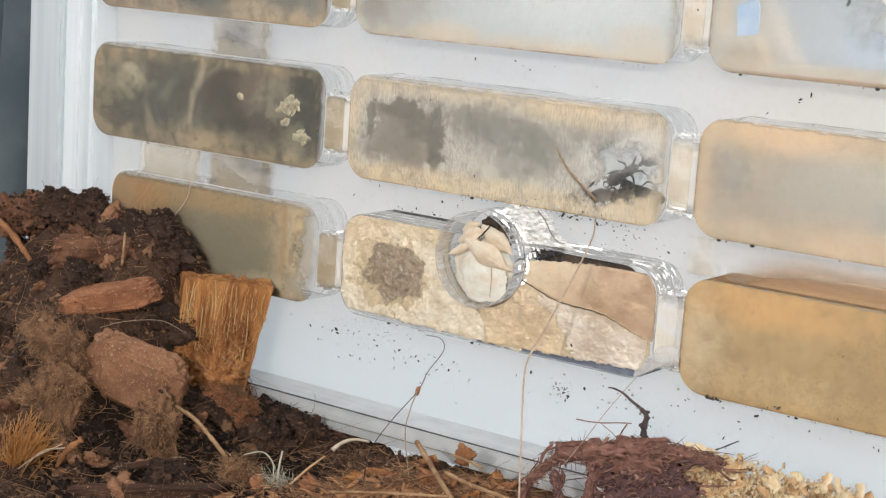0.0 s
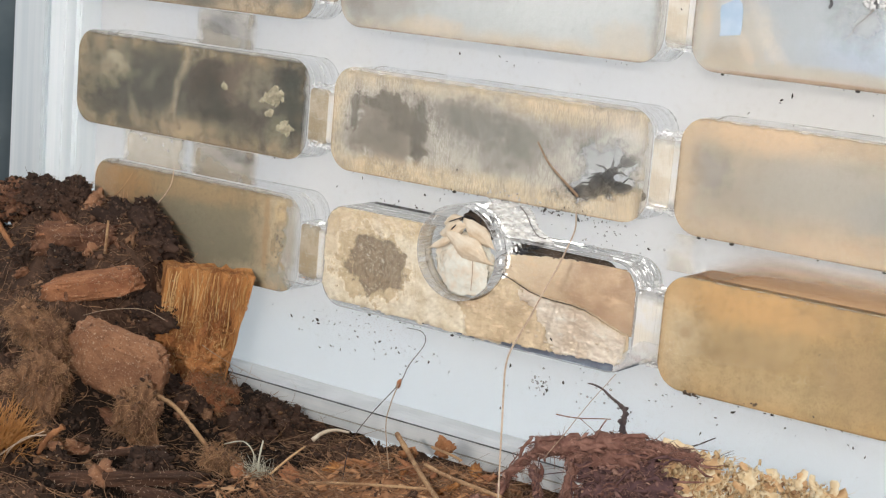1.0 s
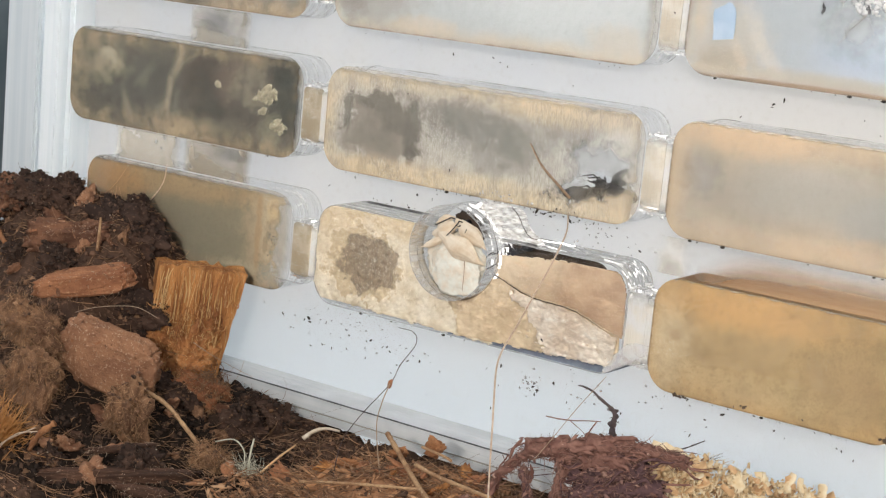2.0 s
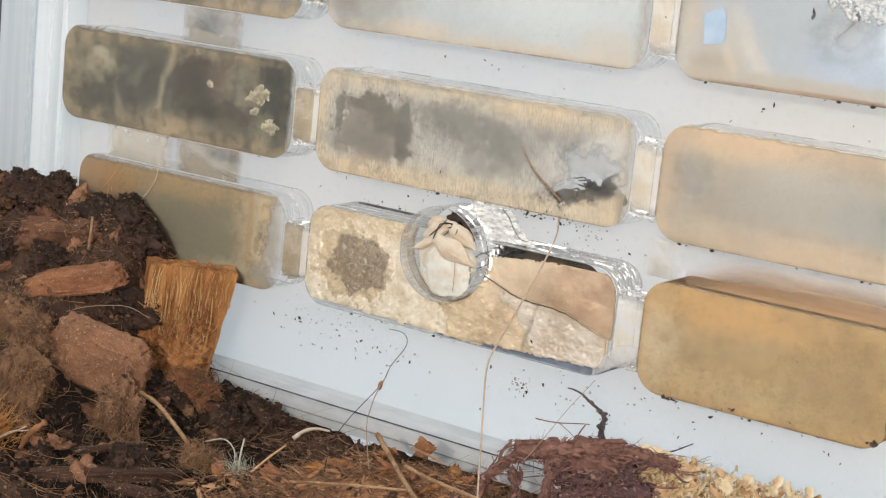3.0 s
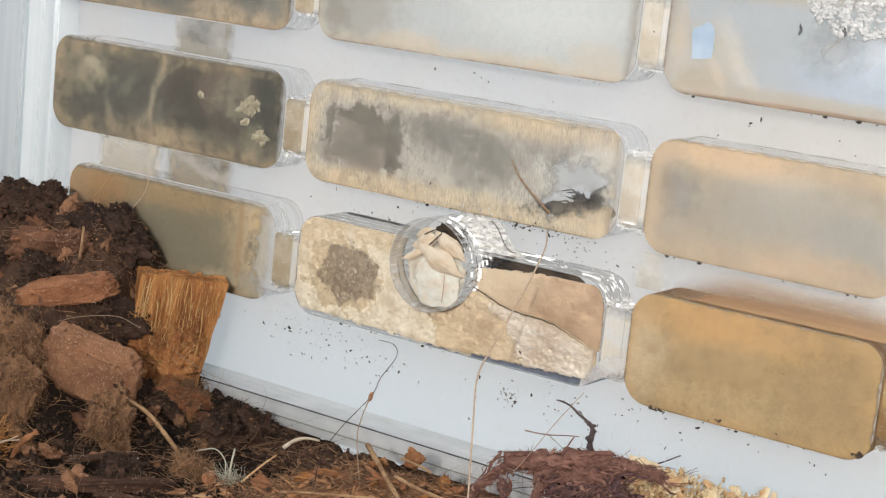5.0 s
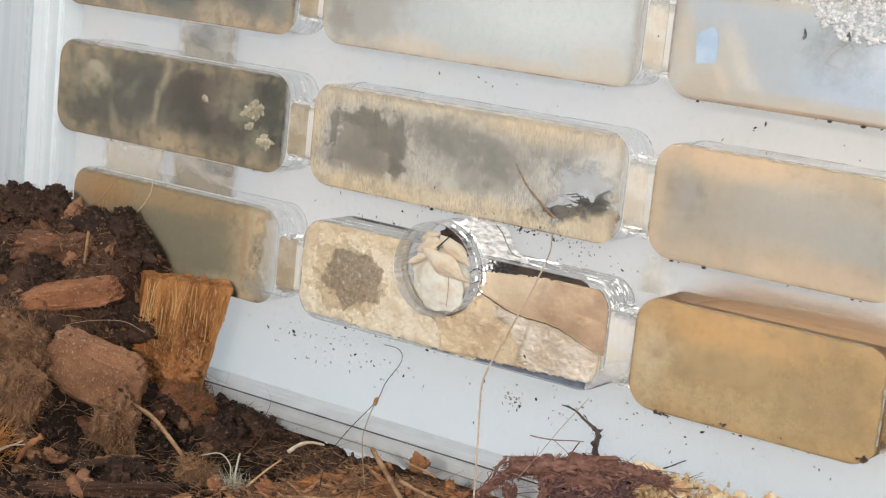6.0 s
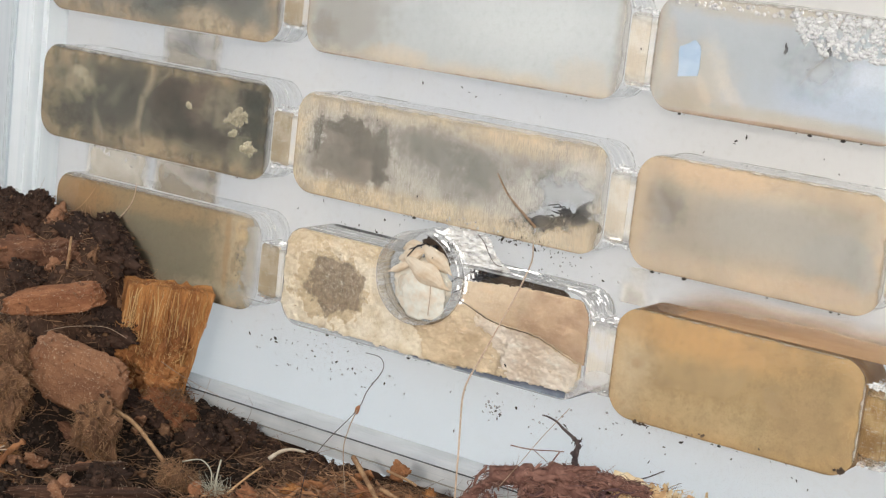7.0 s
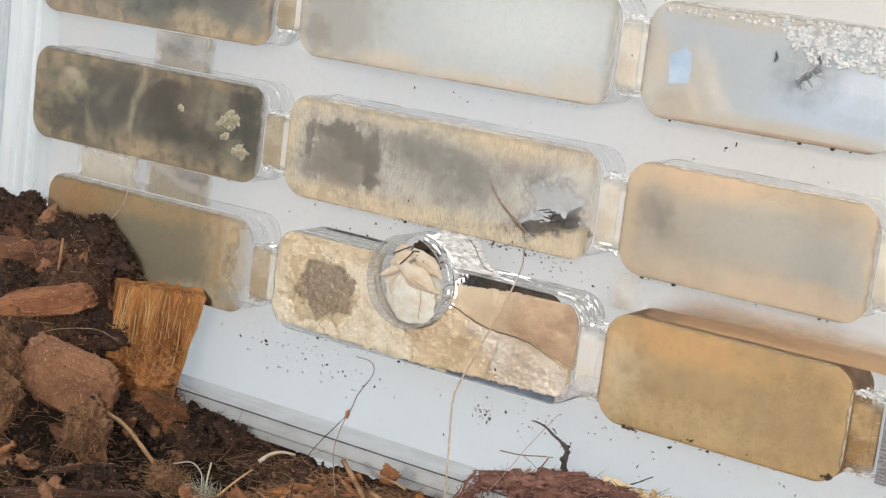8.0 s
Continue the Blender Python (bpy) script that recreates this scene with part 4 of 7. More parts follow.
def chip(name, c, r, turn, material, label, category, seed, rough=0.28, sub=4, power=0.72, fine=0.10, granular=0.0):
    """A weathered chip: a rounded slab broken up by noise."""
    bm = bmesh.new()
    bmesh.ops.create_icosphere(bm, subdivisions=sub, radius=1.0)
    for v in bm.verts:
        p = v.co.copy()
        grain = granular * (0.5 - noise.voronoi(p * 5.5 + Vector((seed, 0, seed)))[0][0]) if granular else 0.0
        q = Vector([math.copysign(abs(a) ** power, a) for a in p])
        k = 1 + rough * noise.fractal(p * 1.3 + Vector((seed, 2 * seed, 0)), 0.8, 2.1, 3) + fine * noise.fractal(p * 6 + Vector((seed, 0, 0)), 0.7, 2.2, 3) + grain
        v.co = Vector((q.x * r[0] * k, q.y * r[1] * k, q.z * r[2] * k))
    return single(name, bm, material, label, category, at=pose(c[0] * MM, c[1] * MM, c[2] * MM, *turn), soft=True)


def build_chips():
    chip("bark_chip", (-61.5, -31.5, -16.4), (9.6, 3.0, 2.3), (8, -14, 24), M_ORANGE, "long orange-brown bark chip half sunk in soil", "bark chip", 3.0, 0.16, 5, 0.55, 0.06, 0.05)
    chip("bark_chip", (-49.3, -36.3, -27.9), (9.0, 2.4, 6.6), (16, 16, 26), M_BARK, "flat reddish brown bark chip leaning on the soil", "bark chip", 7.0, 0.13, 5, 0.52, 0.07, 0.1)
    chip("bark_chip", (-73.5, -25.0, -11.0), (8.5, 3.0, 3.4), (10, -8, 24), M_DULL, "dull brown bark piece high on the heap", "bark chip", 9.0, 0.35, 5, 0.7, 0.16, 0.2)
    chip("coir_lump", (-61.5, -44.0, -23.0), (6.0, 3.0, 3.6), (0, 38, 20), M_COIR, "greyish brown lump of coir", "coir lump", 12.0, 0.35, 5, 0.8, 0.10, 0.25)
    chip("coir_lump", (-57.0, -47.0, -31.5), (4.5, 3.0, 5.5), (0, 15, 10), M_COIR, "rust brown lump of coir in the heap", "coir lump", 14.0, 0.4, 5, 0.8, 0.10, 0.25)
    chip("coir_lump", (-41.5, -39.0, -36.8), (3.6, 2.4, 6.4), (5, 14, 0), M_COIR, "shaggy brown coir lump below the bark", "coir lump", 15.0, 0.5, 5, 0.8, 0.10, 0.25)
    chip("coir_lump", (-22.5, -38.0, -39.0), (3.0, 2.0, 2.2), (0, 0, 20), M_COIR, "small brown coir lump", "coir lump", 18.0, 0.4, 5, 0.8, 0.10, 0.25)
    chip("coir_lump", (-63.0, -47.0, -34.5), (4.5, 2.6, 3.6), (0, -10, 10), M_COIR, "shaggy golden brown lump of coir", "coir lump", 33.0, 0.45, 5, 0.8, 0.10, 0.25)
    chip("coir_lump", (-52.0, -52.0, -39.5), (5.0, 2.4, 2.4), (0, 12, 20), M_COIR, "flat golden brown shred of coir", "coir lump", 36.0, 0.45, 5, 0.8, 0.10, 0.25)
    chip("coir_lump", (-47.0, -16.0, -36.5), (5.0, 2.4, 3.2), (0, 8, 20), M_RUST, "rust-red shredded coir at the foot of the wood block", "coir lump", 39.0, 0.5, 5, 0.8, 0.12, 0.3)
    for k, (c, q, turn) in enumerate((((-30.0, -55.0, -40.0), (14.0, 2.0, 1.1), (0, -6, 33)), ((-44.0, -55.0, -42.0), (11.0, 1.6, 0.9), (0, 4, 24)), ((-50.0, -48.0, -38.5), (7.0, 1.2, 0.8), (10, 12, 40)),
                                      ((-18.0, -52.0, -41.0), (9.0, 1.3, 0.8), (0, 3, 30)), ((-36.0, -46.0, -38.8), (6.5, 1.0, 0.6), (0, -14, 20)))):
        chip("bark_strip", c, q, turn, M_STRIP_BARK, "long dark fibrous bark strip lying on the soil", "bark strip", 28.0 + 3 * k, 0.3, 4, 0.6, 0.14)["group"] = "bark strips on the soil"
    chip("soil_clod", (-44.5, -9.0, -40.8), (6.0, 4.5, 4.2), (0, 5, 0), M_BLACK, "dark soil clod against the plate", "soil clod", 21.0, 0.5, 5, 0.85, 0.12, 0.4)
    chip("soil_clod", (-83.2, -16.5, -3.4), (2.5, 2.0, 2.5), (0, 0, 0), M_CLOD, "dark soil clod on the crest of the heap", "soil clod", 23.0, 0.5, 5, 0.85, 0.12, 0.4)
    chip("soil_clod", (-67.0, -15.5, -9.6), (8.0, 4.0, 4.6), (0, 22, 8), M_CLOD, "dark crumbly soil clod on the slope", "soil clod", 25.0, 0.5, 5, 0.85, 0.12, 0.4)
    for k, (c, q) in enumerate((((-97.8, -19.0, -6.8), (4.6, 3.0, 3.4)), ((-91.2, -19.0, -4.7), (3.8, 3.0, 3.0)), ((-104.6, -19.0, -9.2), (4.6, 3.0, 3.4)), ((-85.5, -19.0, -5.6), (4.2, 3.0, 2.8)))):
        chip("soil_clod", c, q, (0, 10 * k, 20 * k), (M_DULL, M_CLOD)[k % 2], "crumbly clod on the long crest of the heap", "soil clod", 61.0 + 5 * k, 0.5, 5, 0.85, 0.12, 0.4)
    r = random.Random(71)
    for i in range(26):
        x, y = r.uniform(-112, -28), r.uniform(-58, -8)
        q = r.uniform(1.8, 4.2)
        z = ground_z(x, y) + q * 0.15
        chip("soil_clod", (x, min(y, -q - 0.5), z), (q * r.uniform(0.9, 1.4), q * 0.8, q * r.uniform(0.6, 0.9)), (r.uniform(0, 60), r.uniform(0, 60), r.uniform(0, 180)), M_CLOD,
             "dark crumbly soil clod in the heap", "soil clod", i * 3.7, 0.6, 5, 0.85, 0.10, 0.4)["group"] = "soil clods of the heap"
    for c, q, turn, sd in (((20.4, -34.0, -26.6), (1.3, 0.7, 1.5), (10, 20, 30), 41.0), ((14.9, -36.0, -28.4), (1.3, 0.35, 0.7), (20, -15, 20), 43.0), ((8.0, -40.0, -31.0), (1.6, 0.4, 0.7), (15, 10, 35), 45.0)):
        chip("coir_husk", c, q, turn, M_HUSK, "thin pale orange coir husk flake", "coir husk", sd, 0.5, 4, 0.7, 0.25)["group"] = "coir husks at the plate's foot"
    build_wood()


def build_bark_flakes():
    """Thin flakes and pale bits lifting from the larger bark chips."""
    r = random.Random(97)
    chips = [o for o in bpy.data.objects if o.name.startswith("bark_chip")]
    for o in chips:
        turn = o.matrix_basis.to_3x3()
        front = [v for v in o.data.vertices if (turn @ v.normal).y < -0.2]
        for i in range(26):
            v = r.choice(front)
            size = r.uniform(0.25, 0.9) if i < 16 else r.uniform(0.12, 0.3)
            bm = shaving(size, r.uniform(-0.8, 0.8), size * r.uniform(0.25, 0.5), i * 2.3)
            lie = v.normal.to_track_quat("Z", "X").to_matrix().to_4x4() @ pose(0, 0, 0, r.uniform(-12, 12), r.uniform(-12, 12), r.uniform(0, 360))
            at = Matrix.Translation(v.co + v.normal * 0.00003) @ lie
            part("bark_flake" if i < 16 else "pale_bit", bm, (M_DULL, M_BARK, M_ORANGE)[i % 3] if i < 16 else M_FLECK, o, at=at, soft=True)


def build_fuzz():
    """Crumbs and fine hairs that make clods and lumps of coir look shaggy."""
    r = random.Random(83)
    tiny = lump_template(1)
    dark = [o for o in bpy.data.objects if o.name.startswith("soil_clod")]
    gold = [o for o in bpy.data.objects if o.name.startswith("coir_lump")]

    def surface_point(obs):
        o = r.choice(obs)
        v = r.choice(o.data.vertices)
        return (o.matrix_basis @ v.co) / MM, (o.matrix_basis.to_3x3() @ v.normal).normalized()

    def grain(i):
        p, nrm = surface_point(dark if i < 10000 else gold)
        q = 0.08 + min(0.5, r.expovariate(7))
        o = Vector((i * 0.7, 0, 0))
        out = []
        for v in tiny[0]:
            k = max(0.3, 1 + 0.9 * noise.noise(v * 2 + o))
            out.append(p + nrm * q * 0.4 + Vector((v.x * q * k * 1.2, v.y * q * k, v.z * q * k * 0.8)))
        return [(a.x, min(a.y, -0.2), a.z) for a in out], tiny[1]

    scatter_mesh("clod_grains", 10000, grain, M_HUMUS, "fine dark grains clinging to the soil clods", "soil grains")
    scatter_mesh("coir_grains", 500, lambda i: grain(i + 10000), M_CRUMB, "fine brown grains clinging to the coir lumps", "soil grains")

    # Tiny pale lumps stand in for white glints on the soil.
    def glint(i):
        p, nrm = surface_point(dark)
        if i % 3 == 0:
            x, y = r.uniform(-100, 30), r.uniform(-60, -6)
            p, nrm = Vector((x, y, ground_z(x, y) + 0.3)), Vector((0, -0.5, 0.8))
        q = r.uniform(0.05, 0.16)
        p = p + nrm * 0.25
        return [(p.x + v.x * q, min(p.y + v.y * q, -0.3), p.z + v.z * q * 0.7) for v in tiny[0]], tiny[1]

    scatter_mesh("mineral_grains", 420, glint, M_FLAKE, "tiny pale specks added for glints on the soil", "mineral grains")

    def hair(obs, reach):
        def make(i):
            p, nrm = surface_point(obs)
            d = (nrm * 0.5 + Vector((r.gauss(0, 0.8), r.gauss(0, 0.8), r.gauss(-0.2, 0.8)))).normalized()
            L, rad = reach * r.uniform(0.4, 1.3), r.uniform(0.02, 0.055)
            bend = Vector((r.gauss(0, 1), r.gauss(0, 1), r.gauss(-0.3, 1))) * L * 0.3
            u = d.orthogonal().normalized()
            w = d.cross(u)
            vs, fs = [], []
            for k in range(5):
                t = k / 4
                q = p + d * (L * t) + bend * t * t
                q.y = min(q.y, -0.3)
                for b in (0.0, 2.094, 4.189):
                    vs.append(q + (u * math.cos(b) + w * math.sin(b)) * rad * (1 - 0.7 * t))
            for k in range(4):
                for b in range(3):
                    fs.append((k * 3 + b, k * 3 + (b + 1) % 3, k * 3 + 3 + (b + 1) % 3, k * 3 + 3 + b))
            return vs, fs
        return make

    bark = [o for o in bpy.data.objects if o.name.startswith("bark_chip") or o.name.startswith("bark_strip")]
    scatter_mesh("bark_fibres", 2200, hair(bark, 0.7), M_FLECK, "short tan fibres stuck to the bark chips", "bark fibres")
    scatter_mesh("clod_fuzz", 9000, hair(dark, 1.3), M_CLODFUZZ, "fine dark hairs bristling on the soil clods", "soil fuzz")
    scatter_mesh("coir_fuzz", 12000, hair(gold, 1.9), M_COIRFUZZ, "golden brown hairs bristling on the coir lumps", "coir fuzz")


def build_wood():
    e = thing("wood_block", -52.6, -12.3, -25.3, "broken block of orange fibrous wood standing in the soil", "wood block", turn=(0, 5, 50))
    bm = bmesh.new()
    bmesh.ops.create_cube(bm, size=1.0)
    bmesh.ops.subdivide_edges(bm, edges=bm.edges[:], cuts=14, use_grid_fill=True)
    for v in bm.verts:
        p = Vector((v.co.x * 16.5, v.co.y * 7, v.co.z * 23))
        k = noise.fractal(Vector((p.x * 0.9, p.y * 0.9, p.z * 0.07)), 0.7, 2.0, 4)
        p.y += 0.5 * k
        p.x += 0.5 * noise.noise((p.z * 0.3, p.y * 0.3, 2.0))
        if p.x > 0:
            p.x *= 1 - 0.38 * max(0.0, (11 - p.z) / 23)
        if p.z > 10:
            p.z += 1.1 * noise.noise((p.x * 0.7, p.y * 0.7, 5.0))
        v.co = p
    part("core", bm, M_WOOD, e)
    r = random.Random(31)
    for i in range(95):
        bm = bmesh.new()
        x = r.uniform(-7.9, 7.6)
        top = r.uniform(6, 12.0)
        low = top - r.uniform(3, 13) * (1.0 if x < 4.5 else 0.35)
        y = -3.62 + r.uniform(-0.2, 0.12)
        pts = curve_points([(x, y, low), (x + r.uniform(-.5, .5), y - r.uniform(0, .5), (low + top) / 2), (x + r.uniform(-.6, .6), y, top)], 6)
        tube(bm, pts, [r.choice((0.04, 0.06, 0.08, 0.1, 0.15))] * len(pts), 5)
        part("splinter", bm, r.choice((M_WOOD, M_SPLINTER, M_SPLINTER, M_PITH)), e)
    for c, rr, sd in (((0.0, -3.0, -6.0), (5.2, 1.6, 5.5), 2.0), ((-4.6, -2.8, -8.5), (4.2, 1.5, 4.4), 5.0), ((2.6, -2.8, 0.5), (2.6, 1.2, 4.0), 8.0), ((-5.8, -2.9, -2.5), (2.4, 1.2, 3.6), 11.0), ((1.2, -2.9, -11.0), (4.4, 1.4, 3.6), 14.0)):
        bm = bmesh.new()
        ball(bm, c, rr, 5, 0.75, sd, 1.3)
        for v in bm.verts:
            v.co.x = min(v.co.x, 7.6 - 0.38 * 8.2 * max(0.0, (11 - v.co.z) / 23) + 0.2 * noise.noise(v.co))
        part("tangled_pith", bm, M_PITH, e, "rust-brown tangled pith", soft=True)
    for i in range(300):
        bm = bmesh.new()
        z = r.uniform(-12, 4)
        wide = 7.4 - 0.38 * 8.2 * max(0.0, (11 - z) / 23)
        o = Vector((r.uniform(-7.4, wide - 0.8), -4.1, z))
        pts = [o]
        for k in range(3):
            q = pts[-1] + Vector((r.gauss(0, 0.9), r.gauss(-0.05, 0.2), r.gauss(-0.3, 1.3)))
            q.x = min(q.x, wide)
            pts.append(q)
        tube(bm, curve_points(pts, 7), [r.uniform(0.03, 0.11) * (1 - 0.6 * k / 7) for k in range(8)], 4)
        part("frayed_fibre", bm, r.choice((M_ORANGEFIB, M_WOOD, M_PITH, M_PITH, M_SPLINTER)), e, soft=True)


def strand(name, points, r0, r1, material, label, category, n=24, knots=0.0):
    bm = bmesh.new()
    pts = curve_points(points, n)
    rad = [(r0 + (r1 - r0) * i / n) * (1 + knots * noise.noise((i * 0.9, r0 * 50, 1.0))) for i in range(n + 1)]
    tube(bm, pts, rad, 6)
    if knots > 0.6:
        for i in range(2, n + 1):
            p = pts[i]
            ball(bm, p + Vector((rng.gauss(0, 0.2), rng.gauss(0, 0.2), rng.gauss(0, 0.2))), [rad[i] * rng.uniform(0.6, 1.2)] * 3, 2, 0.9, i * 2.1)
    return single(name, bm, material, label, category, soft=True)


HAIR = [(21.9, -4, 8.4), (25.6, -10, 6.7), (28.2, -16, 5.0), (31.3, -24, 2.8), (33.5, -31, 0.1), (36.0, -39, -3.0), (38.4, -46, -5.1), (40.9, -51, -6.4), (44.8, -57, -8.5), (46.9, -60, -11.4), (47.1, -60, -16), (47.6, -60, -26)]


def build_strands():
    strand("twig", [(-41.4, -34.5, -32.0), (-36.9, -34.2, -33.4), (-33.4, -33.8, -35.9), (-30.2, -33.0, -39.0)], 0.42, 0.38, M_TWIG, "bent pale brown twig lying on the soil", "twig", knots=0.5)
    strand("twig", [(13.9, -38.0, -25.1), (19.1, -42.0, -25.9), (26.8, -49.0, -26.0), (36.0, -57.0, -26.0)], 0.42, 0.34, M_TWIG, "straight pale brown twig stuck in the coir", "twig", knots=0.4)
    strand("twig", [(25.3, -46.0, -25.5), (30.6, -48.0, -25.4), (37.6, -51.0, -24.6), (43.9, -54.0, -23.7)], 0.34, 0.30, M_TWIG, "thin pale twig crossing another", "twig", knots=0.4)
    strand("twig", [(7.8, -51.0, -31.7), (18.4, -52.0, -29.0), (31.9, -53.0, -26.0)], 0.28, 0.22, M_TWIG, "long thin brown twig lying on the coir", "twig", knots=0.4)
    strand("twig", [(19.3, -36.0, -26.3), (24.5, -38.0, -25.9), (27.5, -40.0, -25.5)], 0.24, 0.2, M_TWIG, "short thin brown twig on the coir", "twig", knots=0.3)
    strand("twig", [(12.6, -45.2, -31.0), (13.6, -42.5, -29.8), (14.6, -39.6, -28.6)], 0.2, 0.14, M_TWIG, "short rust-brown twig leaning on the coir", "twig", knots=0.3)
    strand("pale_splinter", [(-12.2, -26.4, -34.8), (-11.3, -24.8, -33.6), (-10.2, -22.8, -33.2), (-8.6, -21, -33.6)], 0.42, 0.2, M_FLAKE, "curled pale wood splinter under the rail", "splinter", 12, 0.3)
    strand("straw", [(-9.6, -43, -37.0), (-10.0, -42.4, -34.2), (-10.6, -41, -31.6)], 0.2, 0.14, M_LICHEN, "thin pale upright stem in the lichen tuft", "straw", 10, 0.3)
    strand("straw", [(-6.2, -44.4, -35.8), (-4.4, -42, -33.0), (-4.2, -38, -31.6)], 0.22, 0.16, M_SHAVING, "pale tan stick leaning beside the tuft", "straw", 12, 0.3)
    strand("straw", [(-19.8, -40, -34.6), (-15.8, -40, -33.2), (-12.6, -41, -34.0), (-11.4, -42, -35.8)], 0.12, 0.1, M_LICHEN, "bent pale stem bowing over the humus", "straw", 12, 0.3)
    strand("twig", [(-63.8, -27.0, -11.5), (-63.0, -27.5, -8.1), (-62.3, -28.0, -5.0)], 0.32, 0.22, M_TWIG, "short pale upright twig on the heap", "twig", 8)
    strand("twig", [(-44.8, -58.0, -38.8), (-42.7, -58.0, -35.7), (-40.2, -57.0, -33.3)], 0.35, 0.6, M_HUSK, "short stubby rust-brown twig on the humus", "twig", 12, 0.6)
    strand("plant_hair", [(-50.2, -62.0, -39.9), (-45.6, -62.0, -36.5), (-40.3, -61.0, -33.3)], 0.16, 0.1, M_HAIRPALE, "pale hair lying over the orange tuft", "plant hair", 16)
    strand("plant_hair", [(-49.5, -62.0, -42.1), (-47.6, -62.0, -38.4), (-43.6, -62.0, -35.0), (-39.7, -61.0, -33.8)], 0.12, 0.1, M_HAIRPALE, "pale hair curving down from the tuft", "plant hair", 16)
    strand("bark_splinter", [(-103.3, -24.0, -8.6), (-97.6, -25.0, -10.5), (-92.6, -26.0, -13.0), (-89.1, -27.0, -14.7)], 0.75, 0.5, M_HUSK, "orange bark splinter leaning on the heap", "bark splinter", 14, 0.4)
    strand("straw", [(17.0, -10, 19.6), (18.6, -8.5, 16.2), (21.0, -6, 12.8), (22.0, -4.2, 11.0)], 0.12, 0.27, M_STRAW, "curved tan straw leaning on the plate", "straw", knots=0.2)
    strand("plant_hair", HAIR, 0.13, 0.14, M_HAIRPALE, "long thin tan plant hair rising before the plate", "plant hair", 40)
    strand("plant_hair", [(8.4, -30, -10.4), (13.5, -33, -9.6), (15.6, -35, -10.8), (18, -42, -12.5), (20.8, -48, -13.8), (16, -48.5, -20), (13.0, -48.5, -25), (11.5, -48, -32)], 0.06, 0.07, M_ROOT, "thin dark curved plant hair", "plant hair", 40)
    strand("plant_hair", [(21.3, -48.8, -13.6), (20.0, -48.6, -17), (19.2, -48.2, -21), (20, -47, -30)], 0.09, 0.07, M_HAIR, "fine tan plant hair with a bead", "plant hair", 20)
    strand("dark_root", [(50.2, -44.0, -7.8), (51.4, -44.6, -7.6), (53.1, -45.0, -7.8), (54.6, -45.3, -8.5), (56.1, -45.6, -9.0)], 0.10, 0.22, M_ROOT, "thin tip of a gnarled dark root", "root", 24, 0.5)
    strand("dark_root", [(56.0, -45.6, -9.0), (57.0, -45.8, -9.4), (57.5, -46.0, -10.2), (57.3, -46.0, -11.4), (57.4, -46.0, -12.7), (57.8, -46.1, -14.2)], 0.22, 0.46, M_ROOT, "gnarled dark root standing up from the root mat", "root", 26, 0.65)
    strand("plant_hair", [(57.6, -50.0, -3.9), (54.5, -51.0, -8.6), (51.7, -52.0, -13.4), (49.5, -53.0, -17.1)], 0.05, 0.05, M_HAIR, "straight fine grey hair before the plate", "plant hair", 20)
    strand("fine_root", [(49.1, -50.0, -11.4), (51.1, -50.0, -11.3), (53.3, -50.0, -11.0), (55.5, -50.0, -10.5), (57.6, -50.0, -10.1)], 0.10, 0.07, M_MOSS, "thin reddish rootlet floating over the root mat", "rootlet", 20, 0.5)
    strand("fine_root", [(56.9, -50.0, -10.4), (56.1, -49.6, -11.5), (55.1, -49.0, -13.2), (54.7, -48.6, -14.6)], 0.12, 0.07, M_MOSS, "thin reddish rootlet bending into the mat", "rootlet", 16, 0.5)
    strand("fine_root", [(52.9, -50.0, -11.1), (53.6, -49.6, -11.7), (54.5, -49.2, -12.4), (55.3, -49.0, -13.2)], 0.05, 0.04, M_MOSS, "hair-thin reddish rootlet over the mat", "rootlet", 14)
    strand("plant_hair", [(-48.5, -46.0, -17.6), (-44.1, -46.0, -15.9), (-39.7, -45.0, -14.8), (-36.6, -43.0, -14.7), (-33.9, -41.0, -16.2)], 0.05, 0.05, M_HAIR, "pale thin hair lying across the heap", "plant hair", 20)
    strand("plant_hair", [(-44.8, -20.0, -25.9), (-42.7, -19.0, -27.2), (-40.4, -16.0, -29.4), (-36.8, -12.0, -32.0)], 0.07, 0.04, M_HAIR, "pale thin hair sticking out beside the wood block", "plant hair", 20)
    bm = bmesh.new()
    ball(bm, (0, 0, 0), (0.32, 0.3, 0.75), 3, 0.3, 3.0)
    single("seed_bead", bm, M_ORANGE, "tiny rust-red bead hanging on a plant hair", "bead", at=pose(21.0 * MM, -48.3 * MM, -13.7 * MM, 0, 15, 0), soft=True)
    strand("dark_root", [(58.2, -46, -13.5), (61, -43, -14.5), (64, -39, -14.6), (66, -35, -13.6)], 0.16, 0.08, M_ROOT, "dark root lying over pale crumbs", "root", 20, 0.5)


MAT = (54.0, -48.0, -22.0)
